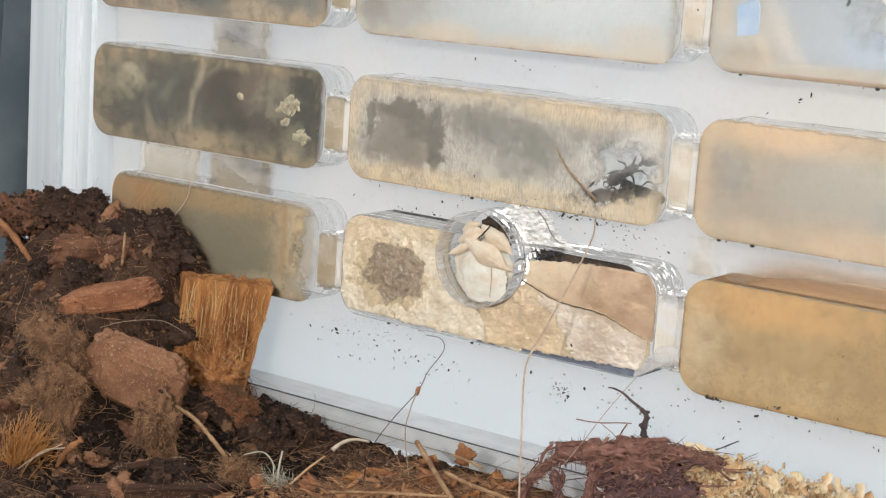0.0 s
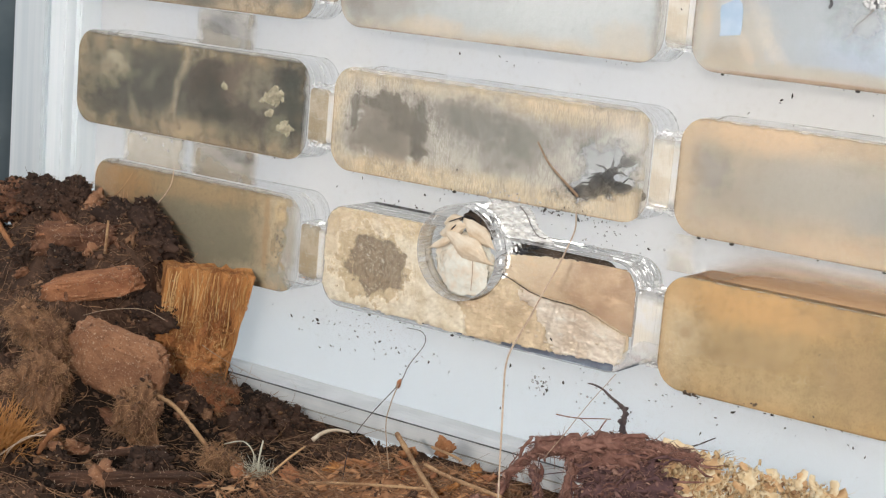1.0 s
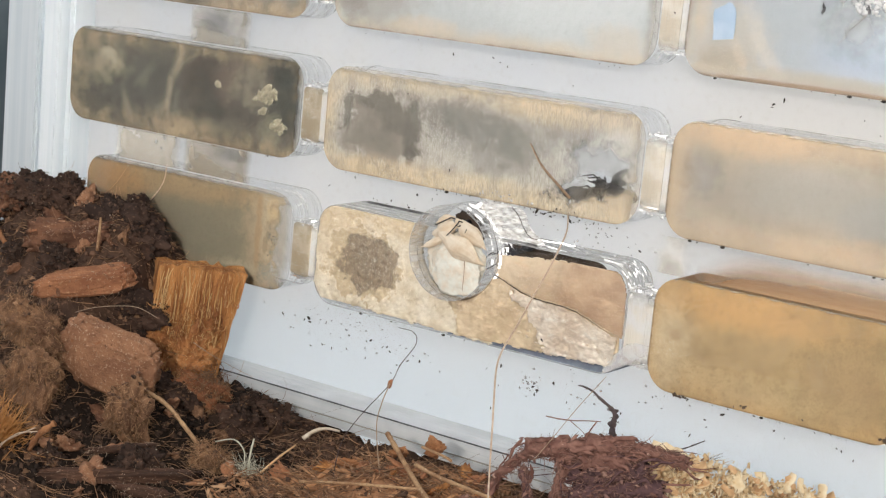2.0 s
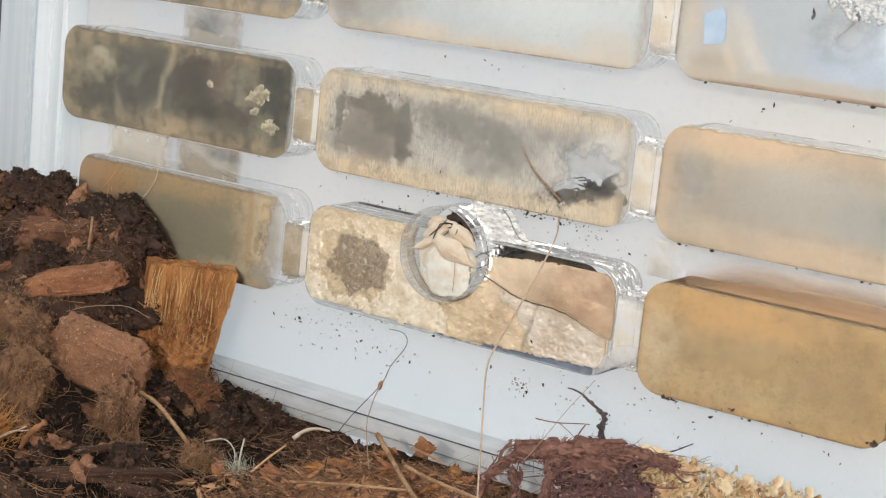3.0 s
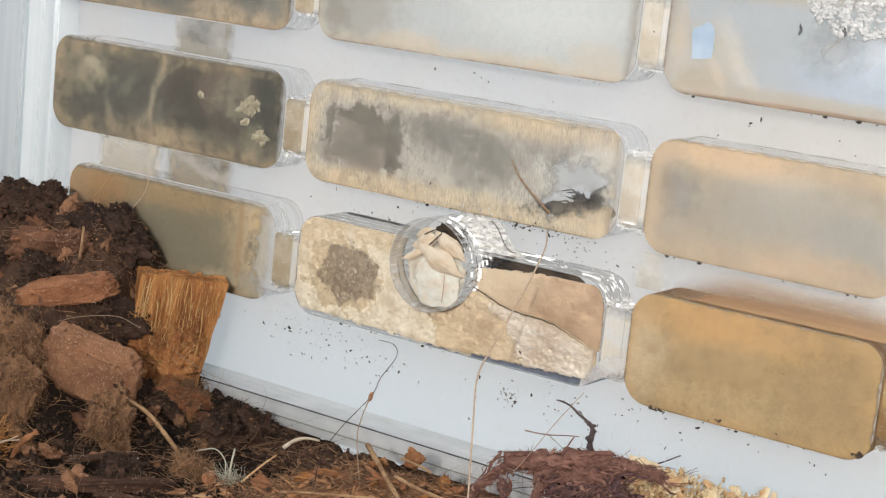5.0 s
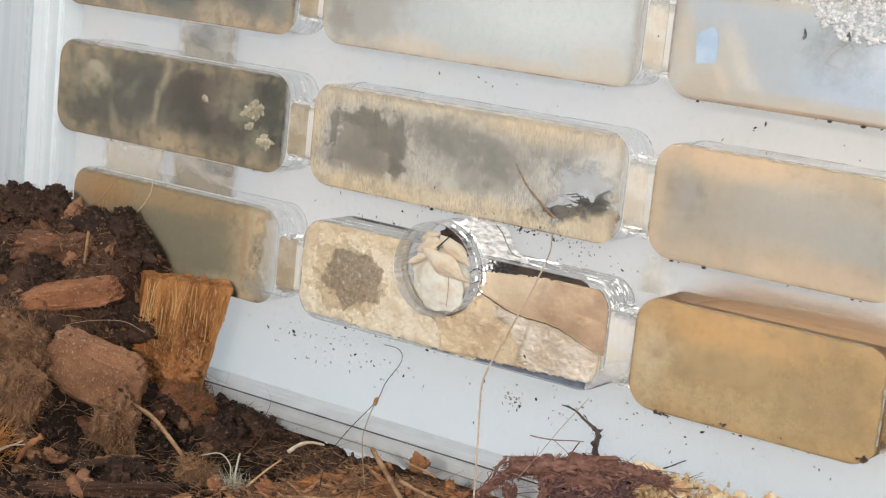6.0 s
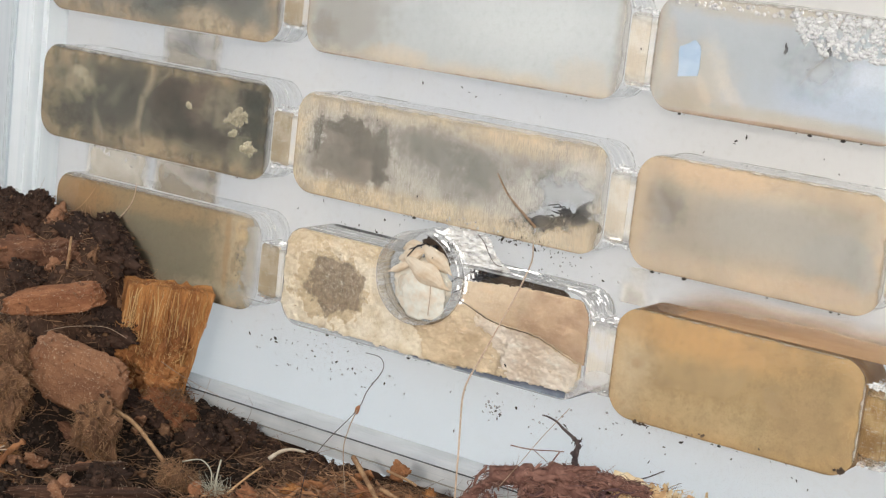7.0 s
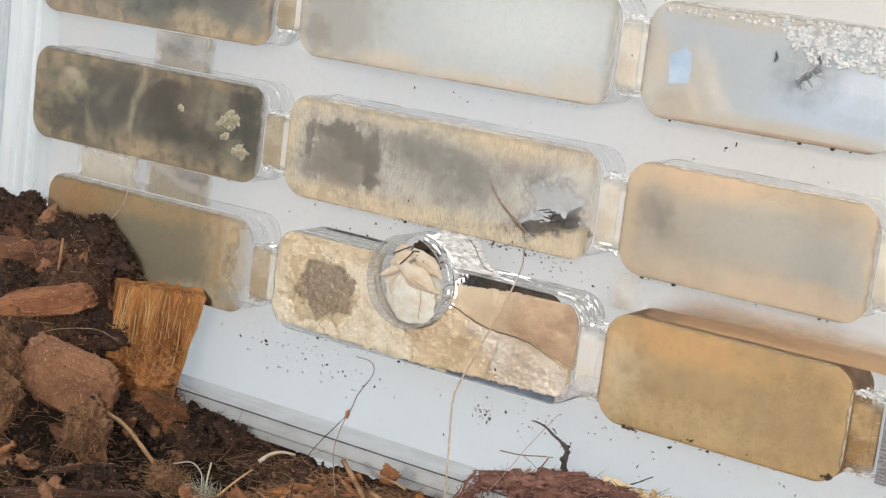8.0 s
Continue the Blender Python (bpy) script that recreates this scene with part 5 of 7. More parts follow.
# shaggy limbs of the root mat: radius, darkness, then points along the limb
MAT_ARMS = (
    (1.5, 0, (45.4, -48, -17.2), (50.6, -48, -15.8), (55.8, -47, -14.4), (61.0, -46, -13.6)),
    (1.1, 0, (60.5, -46, -13.8), (64.0, -44, -14.4), (67.0, -42, -15.2)),
    (0.75, 0, (47.5, -48, -16.8), (44.1, -48, -19.3), (41.6, -48, -21.9), (39.6, -48, -25.8)),
    (0.55, 1, (45.0, -48, -20.2), (45.7, -48, -22.3), (46.4, -48, -25.0)),
    (0.7, 0, (50.4, -48, -16.8), (51.2, -48, -19.2), (50.4, -48, -23.5)),
    (1.7, 0, (50.6, -47, -17.4), (55.2, -47, -16.6), (60.4, -46, -15.6)),
    (1.7, 1, (52.0, -47, -19.6), (57.2, -47, -18.2), (63.1, -46, -16.6)),
    (1.7, 1, (53.5, -48, -22.2), (57.5, -48, -20.6), (65.9, -46, -18.6)),
    (2.0, 1, (53.5, -50, -24.5), (60.0, -50, -22.0), (67.0, -48, -20.5)),
    (0.8, 0, (36.0, -49, -27.4), (42.4, -49, -26.6), (49.8, -49, -25.6)),
)


def hair_body(a, d, length, rad, bend, steps=5):
    """Vertices and faces of one thin tapering hair."""
    u = d.orthogonal().normalized()
    w = d.cross(u)
    vs, fs = [], []
    for k in range(steps):
        t = k / (steps - 1)
        p = a + d * (length * t) + bend * t * t
        vs.extend(p + (u * math.cos(b) + w * math.sin(b)) * rad * (1 - 0.6 * t) for b in (0.0, 2.094, 4.189))
    for k in range(steps - 1):
        for b in range(3):
            fs.append((k * 3 + b, k * 3 + (b + 1) % 3, k * 3 + 3 + (b + 1) % 3, k * 3 + 3 + b))
    return vs, fs


def build_root_mat():
    r = random.Random(17)
    e = thing("root_mat", *MAT, "reddish brown shaggy root mat on the soil, with gaps", "root mat")
    paths = []
    for rad, dark, *pts in MAT_ARMS:
        line = [p - Vector(MAT) for p in curve_points(pts, 20)]
        paths.append((rad, dark, line))
        bm = bmesh.new()
        tube(bm, line, [rad * (0.74 + 0.3 * noise.noise((i * 0.5, rad * 9, dark))) for i in range(21)], 10)
        for v in bm.verts:
            v.co += Vector((noise.noise(v.co * 0.9), noise.noise(v.co * 0.9 + Vector((5, 0, 0))), noise.noise(v.co * 0.9 + Vector((0, 7, 0))))) * rad * 0.6
        part("limb", bm, M_MATDARK if dark else M_MOSS, e, soft=True)
    weights = [rad * len(p) * (1 + dark) for rad, dark, p in paths]

    def spot(dark):
        while True:
            rad, dk, line = r.choices(paths, weights)[0]
            if dk != dark and r.random() < 0.8:
                continue
            i = r.randrange(20)
            d = Vector((r.gauss(0, 1), r.gauss(0, 1), r.gauss(0, 1))).normalized()
            return line[i].lerp(line[i + 1], r.random()) + d * rad * r.uniform(0.45, 1.0), d, line[i + 1] - line[i]

    t1 = lump_template(1)
    for name, count, material, dark in (("humus", 900, M_MATCRUMB, 0), ("dark_humus", 800, M_MATDARKCRUMB, 1)):
        verts, faces = [], []
        for i in range(count):
            a, _, _ = spot(dark)
            q = r.choice((0.1, 0.14, 0.2, 0.3, 0.42)) * r.uniform(0.7, 1.2)
            o = Vector((i * 1.3, 0, 0))
            spin = Euler((r.uniform(0, 6), r.gauss(0, 0.5), r.uniform(0, 6))).to_matrix()
            k0 = len(verts)
            for v in t1[0]:
                k = max(0.2, 1 + 1.1 * noise.fractal(v * 2 + o, 0.5, 2.2, 3))
                verts.append((a + spin @ Vector((v.x * q * 1.8 * k, v.y * q * 0.8 * k, v.z * q * 0.6 * k))) * MM)
            faces.extend(tuple(b + k0 for b in f) for f in t1[1])
        me = bpy.data.meshes.new(name)
        me.from_pydata(verts, [], faces)
        me.materials.append(material)
        smooth(me)
        ob = new(name, me)
        ob.parent = e
        tagged(ob, kind="stuff")
    verts, faces = [], []
    for i in range(7000):
        a, out, run = spot(r.random() < 0.3)
        run = run.normalized() * r.choice((-1, 1))
        d = (run * 0.9 + out * 0.15 + Vector((r.gauss(0, 0.45), r.gauss(0, 0.45), r.gauss(0, 0.45)))).normalized()
        L = r.uniform(0.4, 1.6)
        vs, fs = hair_body(a, d, L, r.uniform(0.03, 0.08), Vector((r.gauss(0, 1), r.gauss(0, 1), r.gauss(-0.4, 1))) * L * 0.28)
        k0 = len(verts)
        verts.extend(v * MM for v in vs)
        faces.extend(tuple(b + k0 for b in f) for f in fs)
    me = bpy.data.meshes.new("root_fuzz")
    me.from_pydata(verts, [], faces)
    me.materials.append(M_ROOTFUZZ)
    smooth(me)
    fuzz = new("root_fuzz", me)
    fuzz.parent = e
    tagged(fuzz, kind="stuff")
    for i in range(340):
        bm = bmesh.new()
        dark = i % 3 == 0
        a, out, run = spot(dark)
        run = run.normalized() * r.choice((-1, 1))
        pts = [a]
        for k in range(4):
            pts.append(pts[-1] + run * r.uniform(0.4, 1.5) + Vector((r.gauss(0, 0.4), r.gauss(0, 0.4), r.gauss(-0.12, 0.4))))
        q = r.choice((0.05, 0.08, 0.12, 0.18, 0.26, 0.36))
        tube(bm, curve_points(pts, 12), [q * (1 - 0.8 * abs(k / 6 - 1) ** 3) * (1 + 0.5 * noise.noise((k * 0.9, i * 3.1, 0))) for k in range(13)], 6)
        part("root", bm, M_MATDARK if dark else M_MOSS, e, soft=True)


# crest of the heap of pale shavings, from the root mat back to the plate
CREST = ((61.5, -41, -14.9), (65.5, -39, -14.8), (68.7, -34, -16.2), (70.6, -27, -19.0), (72.4, -20, -20.8), (74.2, -14, -22.8), (76.5, -8, -25.8))


def shaving(size, curl, width, seed):
    """A thin curled wood shaving with ragged edges."""
    bm = bmesh.new()
    rows = []
    for i in range(9):
        t = i / 8 - 0.5
        a = curl * t
        x, z = size * math.sin(a) / max(0.2, abs(curl)) * 2, size * (1 - math.cos(a)) / max(0.2, abs(curl)) * 2
        w = width * (0.55 + 0.45 * math.cos(t * 2.6)) * (1 + 0.5 * noise.noise((t * 5, seed, 1)))
        up = Vector((-math.sin(a), 0, math.cos(a)))
        row = []
        for k in (-1.0, -0.35, 0.35, 1.0):
            p = Vector((x, w * k + 0.3 * width * noise.noise((t * 4, k, seed)), z)) + up * (0.25 * width * noise.noise((t * 3 + k, seed, 4)))
            row.append((bm.verts.new(p), bm.verts.new(p + up * 0.06)))
        rows.append(row)
    for a, b in zip(rows, rows[1:]):
        for k in range(3):
            bm.faces.new((a[k][0], a[k + 1][0], b[k + 1][0], b[k][0]))
            bm.faces.new((a[k][1], b[k][1], b[k + 1][1], a[k + 1][1]))
        bm.faces.new((a[0][0], b[0][0], b[0][1], a[0][1]))
        bm.faces.new((a[3][0], a[3][1], b[3][1], b[3][0]))
    for row in (rows[0], rows[-1]):
        for k in range(3):
            bm.faces.new((row[k][0], row[k][1], row[k + 1][1], row[k + 1][0]))
    bmesh.ops.recalc_face_normals(bm, faces=bm.faces[:])
    return bm


def build_shavings():
    r = random.Random(19)
    crest = curve_points(CREST, 60)

    def spot():
        """A place on the heap and how far it lies below the crest."""
        p = crest[int(60 * r.random() ** 1.15)]
        down = r.random() ** 0.8
        return Vector((p.x + r.gauss(0, 0.8) + 1.5 * down, p.y - 5.0 * down + r.gauss(0, 0.6), p.z - 6.5 * down + r.gauss(0, 0.35))), down

    for i in range(270):
        p, down = spot()
        size = r.uniform(0.5, 1.7)
        bm = shaving(size, r.uniform(-1.6, 1.6), size * r.uniform(0.35, 0.7), i * 1.7)
        at = pose(p.x * MM, p.y * MM, p.z * MM, 0, 0, r.uniform(-50, 50)) @ pose(0, 0, 0, r.uniform(10, 85), r.uniform(-30, 30), 0) @ pose(0, 0, 0, 0, 0, r.uniform(0, 360))
        single("wood_shaving", bm, r.choice((M_PALE, M_PALE, M_SHAVING)), "pale cream curled wood shaving in a loose heap", "wood shaving", "pale shavings beside the root mat", at=at, soft=True)
    bm = shaving(2.4, 0.9, 0.9, 5.0)
    single("wood_shaving", bm, M_PALE, "large pale cream wood shaving lying across the heap", "wood shaving", "pale shavings beside the root mat", at=pose(63.8 * MM, -41.5 * MM, -14.3 * MM, 58, 10, 14), soft=True)
    t1 = lump_template(1)

    def crumb(i):
        p, down = spot()
        q = 0.06 + min(0.45, r.expovariate(8))
        o = Vector((i * 0.9, 0, 0))
        spin = Euler((r.uniform(0, 6), r.uniform(0, 6), r.uniform(0, 6))).to_matrix()
        out = []
        for v in t1[0]:
            k = max(0.25, 1 + 1.0 * noise.fractal(v * 2 + o, 0.5, 2.2, 3))
            out.append(p + Vector((0, 0, -0.35)) + spin @ Vector((v.x * q * 1.5 * k, v.y * q * k, v.z * q * 0.45 * k)))
        return out, t1[1]

    scatter_mesh("shaving_crumbs", 4200, crumb, M_SHAVECRUMB, "pale straw-yellow and tan crumbs between the shavings", "wood crumbs")

    def wisp(i):
        p, down = spot()
        d = Vector((r.gauss(0, 1), r.gauss(0, 1), r.gauss(0.25, 0.6))).normalized()
        L = r.uniform(0.6, 2.4)
        return hair_body(p, d, L, r.uniform(0.02, 0.05), Vector((r.gauss(0, 1), r.gauss(0, 1), r.gauss(-0.3, 1))) * L * 0.3)

    scatter_mesh("shaving_wisps", 900, wisp, M_SHAVEWISP, "fine pale wisps bristling on the heap of shavings", "wood wisps")


# ---- fill of the open chamber ----
def sheet(mask, relief, x0, x1, z0, z1, step, thick):
    """A thin uneven sheet over the cells of a grid for which mask(x, z) holds."""
    nx, nz = int((x1 - x0) / step), int((z1 - z0) / step)
    keep = {(i, j) for i in range(nx) for j in range(nz) if mask(x0 + (i + 0.5) * step, z0 + (j + 0.5) * step)}
    bm = bmesh.new()
    fv, bv = {}, {}

    def corner(store, i, j, extra):
        if (i, j) not in store:
            x, z = x0 + i * step, z0 + j * step
            wx = 0.35 * step * noise.noise((x * 2.1, z * 2.1, 4.0))
            wz = 0.35 * step * noise.noise((x * 2.1, z * 2.1, 9.0))
            store[(i, j)] = bm.verts.new((x + wx, relief(x, z) + extra, z + wz))
        return store[(i, j)]

    for i, j in keep:
        q = ((i, j), (i + 1, j), (i + 1, j + 1), (i, j + 1))
        bm.faces.new([corner(fv, a, b, 0.0) for a, b in q])
        bm.faces.new([corner(bv, a, b, thick) for a, b in reversed(q)])
        for (di, dj), (m, k) in (((0, -1), (0, 1)), ((1, 0), (1, 2)), ((0, 1), (2, 3)), ((-1, 0), (3, 0))):
            if (i + di, j + dj) not in keep:
                bm.faces.new((corner(fv, *q[k], 0.0), corner(fv, *q[m], 0.0), corner(bv, *q[m], thick), corner(bv, *q[k], thick)))
    return bm


RING_X, RING_Z = -2.0, -2.9
MID_X, MID_Z = -0.85, -8.8


def in_chamber(x, z, hw=33.2, hh=9.4, r=4.6):
    dx, dz = abs(x - MID_X) - (hw - r), abs(z - MID_Z) - (hh - r)
    return math.hypot(max(dx, 0), max(dz, 0)) + min(max(dx, dz), 0) < r


def crack_z(x):
    return -6.0 - 0.19 * (x - 7) + 0.5 * math.sin(x * 0.35) + 0.15 * noise.noise((x * 0.8, 1.0, 0.0))


def crust_mat():
    """Dried cream crust: grainy, a little yellow, with one grey-brown blot."""
    n = Nodes("cream_crust")
    big, grain = n.noise(0.3, 6), n.noise(1.5, 7, None, 0.75)
    col = n.mix(n.step(big, 0.35, 0.65), lin(218, 208, 188, grey=0.1), lin(202, 187, 160, grey=0.1))
    col = n.mix(n.math("MULTIPLY", n.spot(-29, -2, 7, 6, 0.8, 0.6), 0.6), col, lin(194, 170, 134))
    col = n.mix(n.math("MULTIPLY", n.spot(-14, 0.0, 9, 2.8, 0.8, 0.6), 0.5), col, lin(196, 170, 130))
    col = n.mix(n.math("MULTIPLY", n.spot(-23.2, -9.4, 9.2, 7.6, 0.8, 0.05), 0.6), col, lin(240, 230, 210))
    col = n.mix(n.math("MULTIPLY", n.spot(-23.2, -9.4, 8.5, 7.0, 0.8, 0.05), 0.9), col, lin(186, 166, 134))
    blot = n.mix(n.step(n.noise(0.8, 6, n.scaled((1.6, 1, 0.8)), 0.7), 0.3, 0.7), lin(118, 104, 88), lin(146, 130, 110))
    col = n.mix(n.math("MULTIPLY", n.spot(-21.8, -9.0, 7.0, 5.6, 0.75, 0.07, 0.0, 0.2), 0.95), col, blot)
    col = n.mix(n.step(grain, 0.52, 0.68, 0, 0.5), col, lin(166, 146, 116))
    col = n.mix(n.step(grain, 0.46, 0.32, 0, 0.5), col, lin(236, 228, 212))
    return n.done(n.surface(col, 0.6, n.bump(n.math("ADD", n.noise(0.6, 6), n.math("MULTIPLY", grain, 0.6)), 0.8, 0.5), specular=0.4))


def parchment_mat(name, base, dark, pale=None, wrinkle=0.25):
    n = Nodes(name)
    col = n.mix(n.step(n.noise(0.16, 5), 0.35, 0.65), base, dark)
    if pale:
        x, _, z = n.axes()
        v = n.math("ADD", n.math("ADD", x, n.math("MULTIPLY", z, -0.8)), n.math("MULTIPLY", n.noise(0.25, 4), 10.0))
        col = n.mix(n.step(v, 17.0, 33.0, 0.85, 0.0), col, pale)
    crease = n.noise(0.5, 6, n.scaled((0.6, 1, 1.4)), 0.65)
    col = n.mix(n.step(crease, 0.54, 0.66, 0, 0.5), col, tuple(min(0.9, c * 1.4) for c in base[:3]) + (1,))
    folds = n.cells(0.55, n.scaled((0.8, 1, 1.3)), "DISTANCE_TO_EDGE")
    col = n.mix(n.step(folds, 0.07, 0.0, 0, 0.16 if wrinkle > 0.5 else 0.0), col, tuple(c * 0.55 for c in dark[:3]) + (1,))
    crease = n.math("ADD", crease, n.math("MULTIPLY", folds, 0.3 if wrinkle > 0.5 else 0.0))
    col = n.mix(n.step(n.noise(2.4, 5), 0.55, 0.75, 0, 0.3), col, tuple(c * 0.5 for c in dark[:3]) + (1,))
    return n.done(n.surface(col, 0.38, n.bump(crease, wrinkle, 0.35), specular=0.6))


def build_open_chamber():
    e = thing("chamber_cover", 0, 0, 0, "cream crust and brown parchment closing the open chamber", "cover")
    free = lambda x, z: math.hypot(x - RING_X, z - RING_Z) > 8.3
    bumpy = lambda x, z: 0.5 * noise.fractal(Vector((x * 0.45, z * 0.45, 2.0)), 0.7, 2.1, 4)

    def crust_mask(x, z):
        ragged = 0.9 * noise.noise((x * 0.5, z * 0.5, 7.0)) + 0.5 * noise.noise((x * 1.6, z * 1.6, 3.0))
        top = 0.2 if x < -8.6 else -2.0
        return in_chamber(x, z) and free(x, z) and x < 3.5 + ragged + (-z - 14) * 0.8 * (z < -14) and z < top and z > -17.9 - 0.02 * x + 0.4 * ragged

    part("crust", sheet(crust_mask, lambda x, z: 0.35 + 0.6 * bumpy(x, z), -34.5, 14, -18.4, 0.8, 0.22, 0.8), crust_mat(), e, "cream crust with a grey-brown blot", soft=True)

    def upper_mask(x, z):
        top = -2.2 + 1.6 * math.sin(max(0.0, min(1.0, (x - 6) / 20)) * math.pi * 0.55) + 0.25 * noise.noise((x * 0.6, 0.0, 2.0))
        return in_chamber(x, z, 32.6, 9.0) and free(x, z) and x > 5.0 and crack_z(x) - 0.5 < z < top

    part("upper_parchment", sheet(upper_mask, lambda x, z: 1.0 - 1.0 * math.exp(-((x - 20) / 9) ** 2 - ((z + 4) / 4) ** 2) + 0.28 * bumpy(x, z), 4.6, 33, -12, 0.4, 0.2, 0.3),
         parchment_mat("brown_parchment", lin(180, 154, 126), lin(154, 126, 102), lin(206, 188, 162), wrinkle=0.4), e, "smooth brown parchment flap", soft=True)

    def lower_mask(x, z):
        ragged = 0.9 * noise.noise((x * 0.45, z * 0.45, 17.0)) + 0.5 * noise.noise((x * 1.5, z * 1.5, 13.0))
        return in_chamber(x, z, 32.6, 9.2) and free(x, z) and x > -2.4 - 0.5 * (z + 13) + ragged and z < crack_z(x) and z < -7.6 + 0.3 * max(0, x - 2) and z > (-18.0 + 0.05 * (x + 4) if x < 8 else -17.4 + 0.04 * (x - 8)) + 0.25 * ragged

    part("lower_parchment", sheet(lower_mask, lambda x, z: 0.15 + 0.5 * bumpy(x, z), -6, 33, -18.2, -5, 0.2, 0.3),
         parchment_mat("pale_parchment", lin(200, 181, 152), lin(174, 151, 121), wrinkle=0.9), e, "creased pale tan parchment", soft=True)
    # Dark tube along the flap's edge paints the crack's shadow.
    bm = bmesh.new()
    pts = [(x, -0.02, crack_z(x) - 0.1) for x in np.linspace(6.2, 30.5, 60)]
    tube(bm, pts, [0.10 * (1 + 0.5 * noise.noise((k * 0.6, 0, 3))) * (1.0 if k < 36 else max(0.3, 1.0 - (k - 36) / 30)) for k in range(60)], 5)
    part("crack", bm, M_SHADE_DIRT, e, "dark line drawn for the shaded crack between the two flaps", soft=True)
    crumple = lambda x, z: 0.16 * noise.fractal(Vector((x * 0.3, z * 0.55, 6.0)), 0.9, 2.2, 4) + 0.22 * abs(noise.noise((x * 0.9, z * 1.1, 2.0))) + 0.12 * abs(noise.noise((x * 2.0, z * 2.2, 8.0)))

    def patch_mask(x, z):
        ragged = 1.3 * noise.noise((x * 0.4, z * 0.4, 27.0)) + 0.8 * noise.noise((x * 1.3, z * 1.3, 23.0))
        return in_chamber(x, z, 32.2, 9.0) and z < crack_z(x) - 0.28 + 0.3 * min(0.0, ragged) and x > 15.0 - 0.9 * (z + 13) + 1.6 * ragged and z > -17.5 + 0.045 * max(0, x - 9) + 0.2 * ragged

    part("crumpled_patch", sheet(patch_mask, lambda x, z: -0.08 - 1.7 * crumple(x, z), 5, 33, -18.2, -5.5, 0.2, 0.2), parchment_mat("whitish_skin", lin(230, 219, 204), lin(206, 188, 168), wrinkle=1.2), e, "crumpled whitish skin", soft=True)
    r = random.Random(41)
    for i in range(36):
        x = r.uniform(12, 31.5)
        z = -15.2 + abs(r.gauss(0, 2.0)) * (0.5 + 0.5 * (x > 20))
        if not in_chamber(x, z, 32.2, 8.8):
            continue
        bm = bmesh.new()
        q = r.uniform(0.1, 0.32)
        ball(bm, (x, 0.02 + r.uniform(-0.15, 0.1), z), (q * 1.3, q * 0.3, q * 0.8), 2, 0.9, i * 2.3)
        part("white_flake", bm, M_FLAKE, e, "white crumbly flake", soft=True)
    # Solid dark strip paints the shadow gap at the upper wall.
    bm = bmesh.new()
    box(bm, -26.8, -12.4, 5.0, 5.5, 1.2, 1.62)
    bmesh.ops.bevel(bm, geom=bm.edges[:], offset=0.12, segments=2, affect="EDGES")
    single("dark_slit", bm, M_SEAM_DARK, "narrow dark strip added as a shadow gap along the open chamber's upper wall", "slit", kind="structure")
    # an added dark panel puts shade into the hollow behind
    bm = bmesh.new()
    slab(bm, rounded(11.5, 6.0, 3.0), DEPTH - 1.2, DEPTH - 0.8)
    single("chamber_lining", bm, M_SHADE_DIRT, "dark brown panel added for the shade in the open chamber", "lining", at=pose(13.0 * MM, 0, -7.2 * MM))
    # Added dark slab gives the slot above the floor its shade.
    bm = bmesh.new()
    slab(bm, [(-3, -18.2), (28.6, -18.2), (30.2, -17.8), (31.0, -16.9), (29.8, -16.0), (20, -16.6), (9, -17.1), (-3, -17.9)], 0.75, DEPTH - 1.3)
    single("chamber_floor", bm, M_FLOOR, "dark blue-grey slab added for shade on the open chamber's floor", "chamber floor")
    curl = lambda x, z: -18.4 + 0.62 * (x - 29) < z < -17.0 + 0.5 * (x - 29) + 2.6 * math.sin(max(0.0, min(1.0, (x - 29.5) / 7.5)) * 2.6) and x < 37.4 and x > 29.4
    single("clear_curl", sheet(curl, lambda x, z: -0.02 + 0.12 * noise.noise((x * 0.8, z * 0.8, 1)), 29, 38, -19, -10, 0.25, 0.06), M_CURL, "curled clear plastic flap at the chamber's corner", "clear flap", soft=True)
    # papery wad in the ring
    w = thing("papery_wad", RING_X, -0.6, RING_Z, "cream papery wad stuffed in the entrance ring", "wad")
    for name, c, rr, turn, seed in (("backing", (-0.9, 1.6, -1.9), (6.3, 0.7, 5.3), (0, 0, 0), 2.0), ("disc", (0.6, -0.2, -3.3), (5.3, 1.0, 4.3), (0, 12, 0), 1.0), ("fold", (1.6, -0.9, 0.9), (5.4, 0.8, 1.9), (0, 20, 0), 6.0),
                                    ("fold", (2.8, 0.2, 3.5), (4.0, 0.8, 1.6), (0, 30, 0), 7.0), ("fold", (-4.0, -0.7, 1.2), (3.0, 0.5, 0.7), (0, -28, 10), 8.0), ("fold", (-2.6, 0.1, 3.5), (3.0, 1.0, 1.7), (0, -24, 0), 9.5), ("fold", (-3.6, 1.2, 4.9), (2.2, 0.8, 1.0), (0, -24, 0), 11.5)):
        bm = bmesh.new()
        ball(bm, (0, 0, 0), rr, 5, 0.16, seed, 0.4)
        if name == "fold":
            for v in bm.verts:
                k = max(0.12, 1 - (0.85 if v.co.x > 0 else 0.4) * abs(v.co.x / rr[0]) ** 1.6)
                v.co.z = v.co.z * k + 0.10 * rr[2] * math.sin(v.co.x * 1.1)
                v.co.y *= k
        part(name, bm, M_PAPER if name != "fold" else M_PAPER_TAN, w, at=pose(c[0] * MM, c[1] * MM, c[2] * MM, *turn), soft=True)
    # Solid dark lump stands in for the shaded hole over the wad.
    bm = bmesh.new()
    ball(bm, (0, 0, 0), (3.6, 0.8, 2.1), 3, 0.2, 4.0)
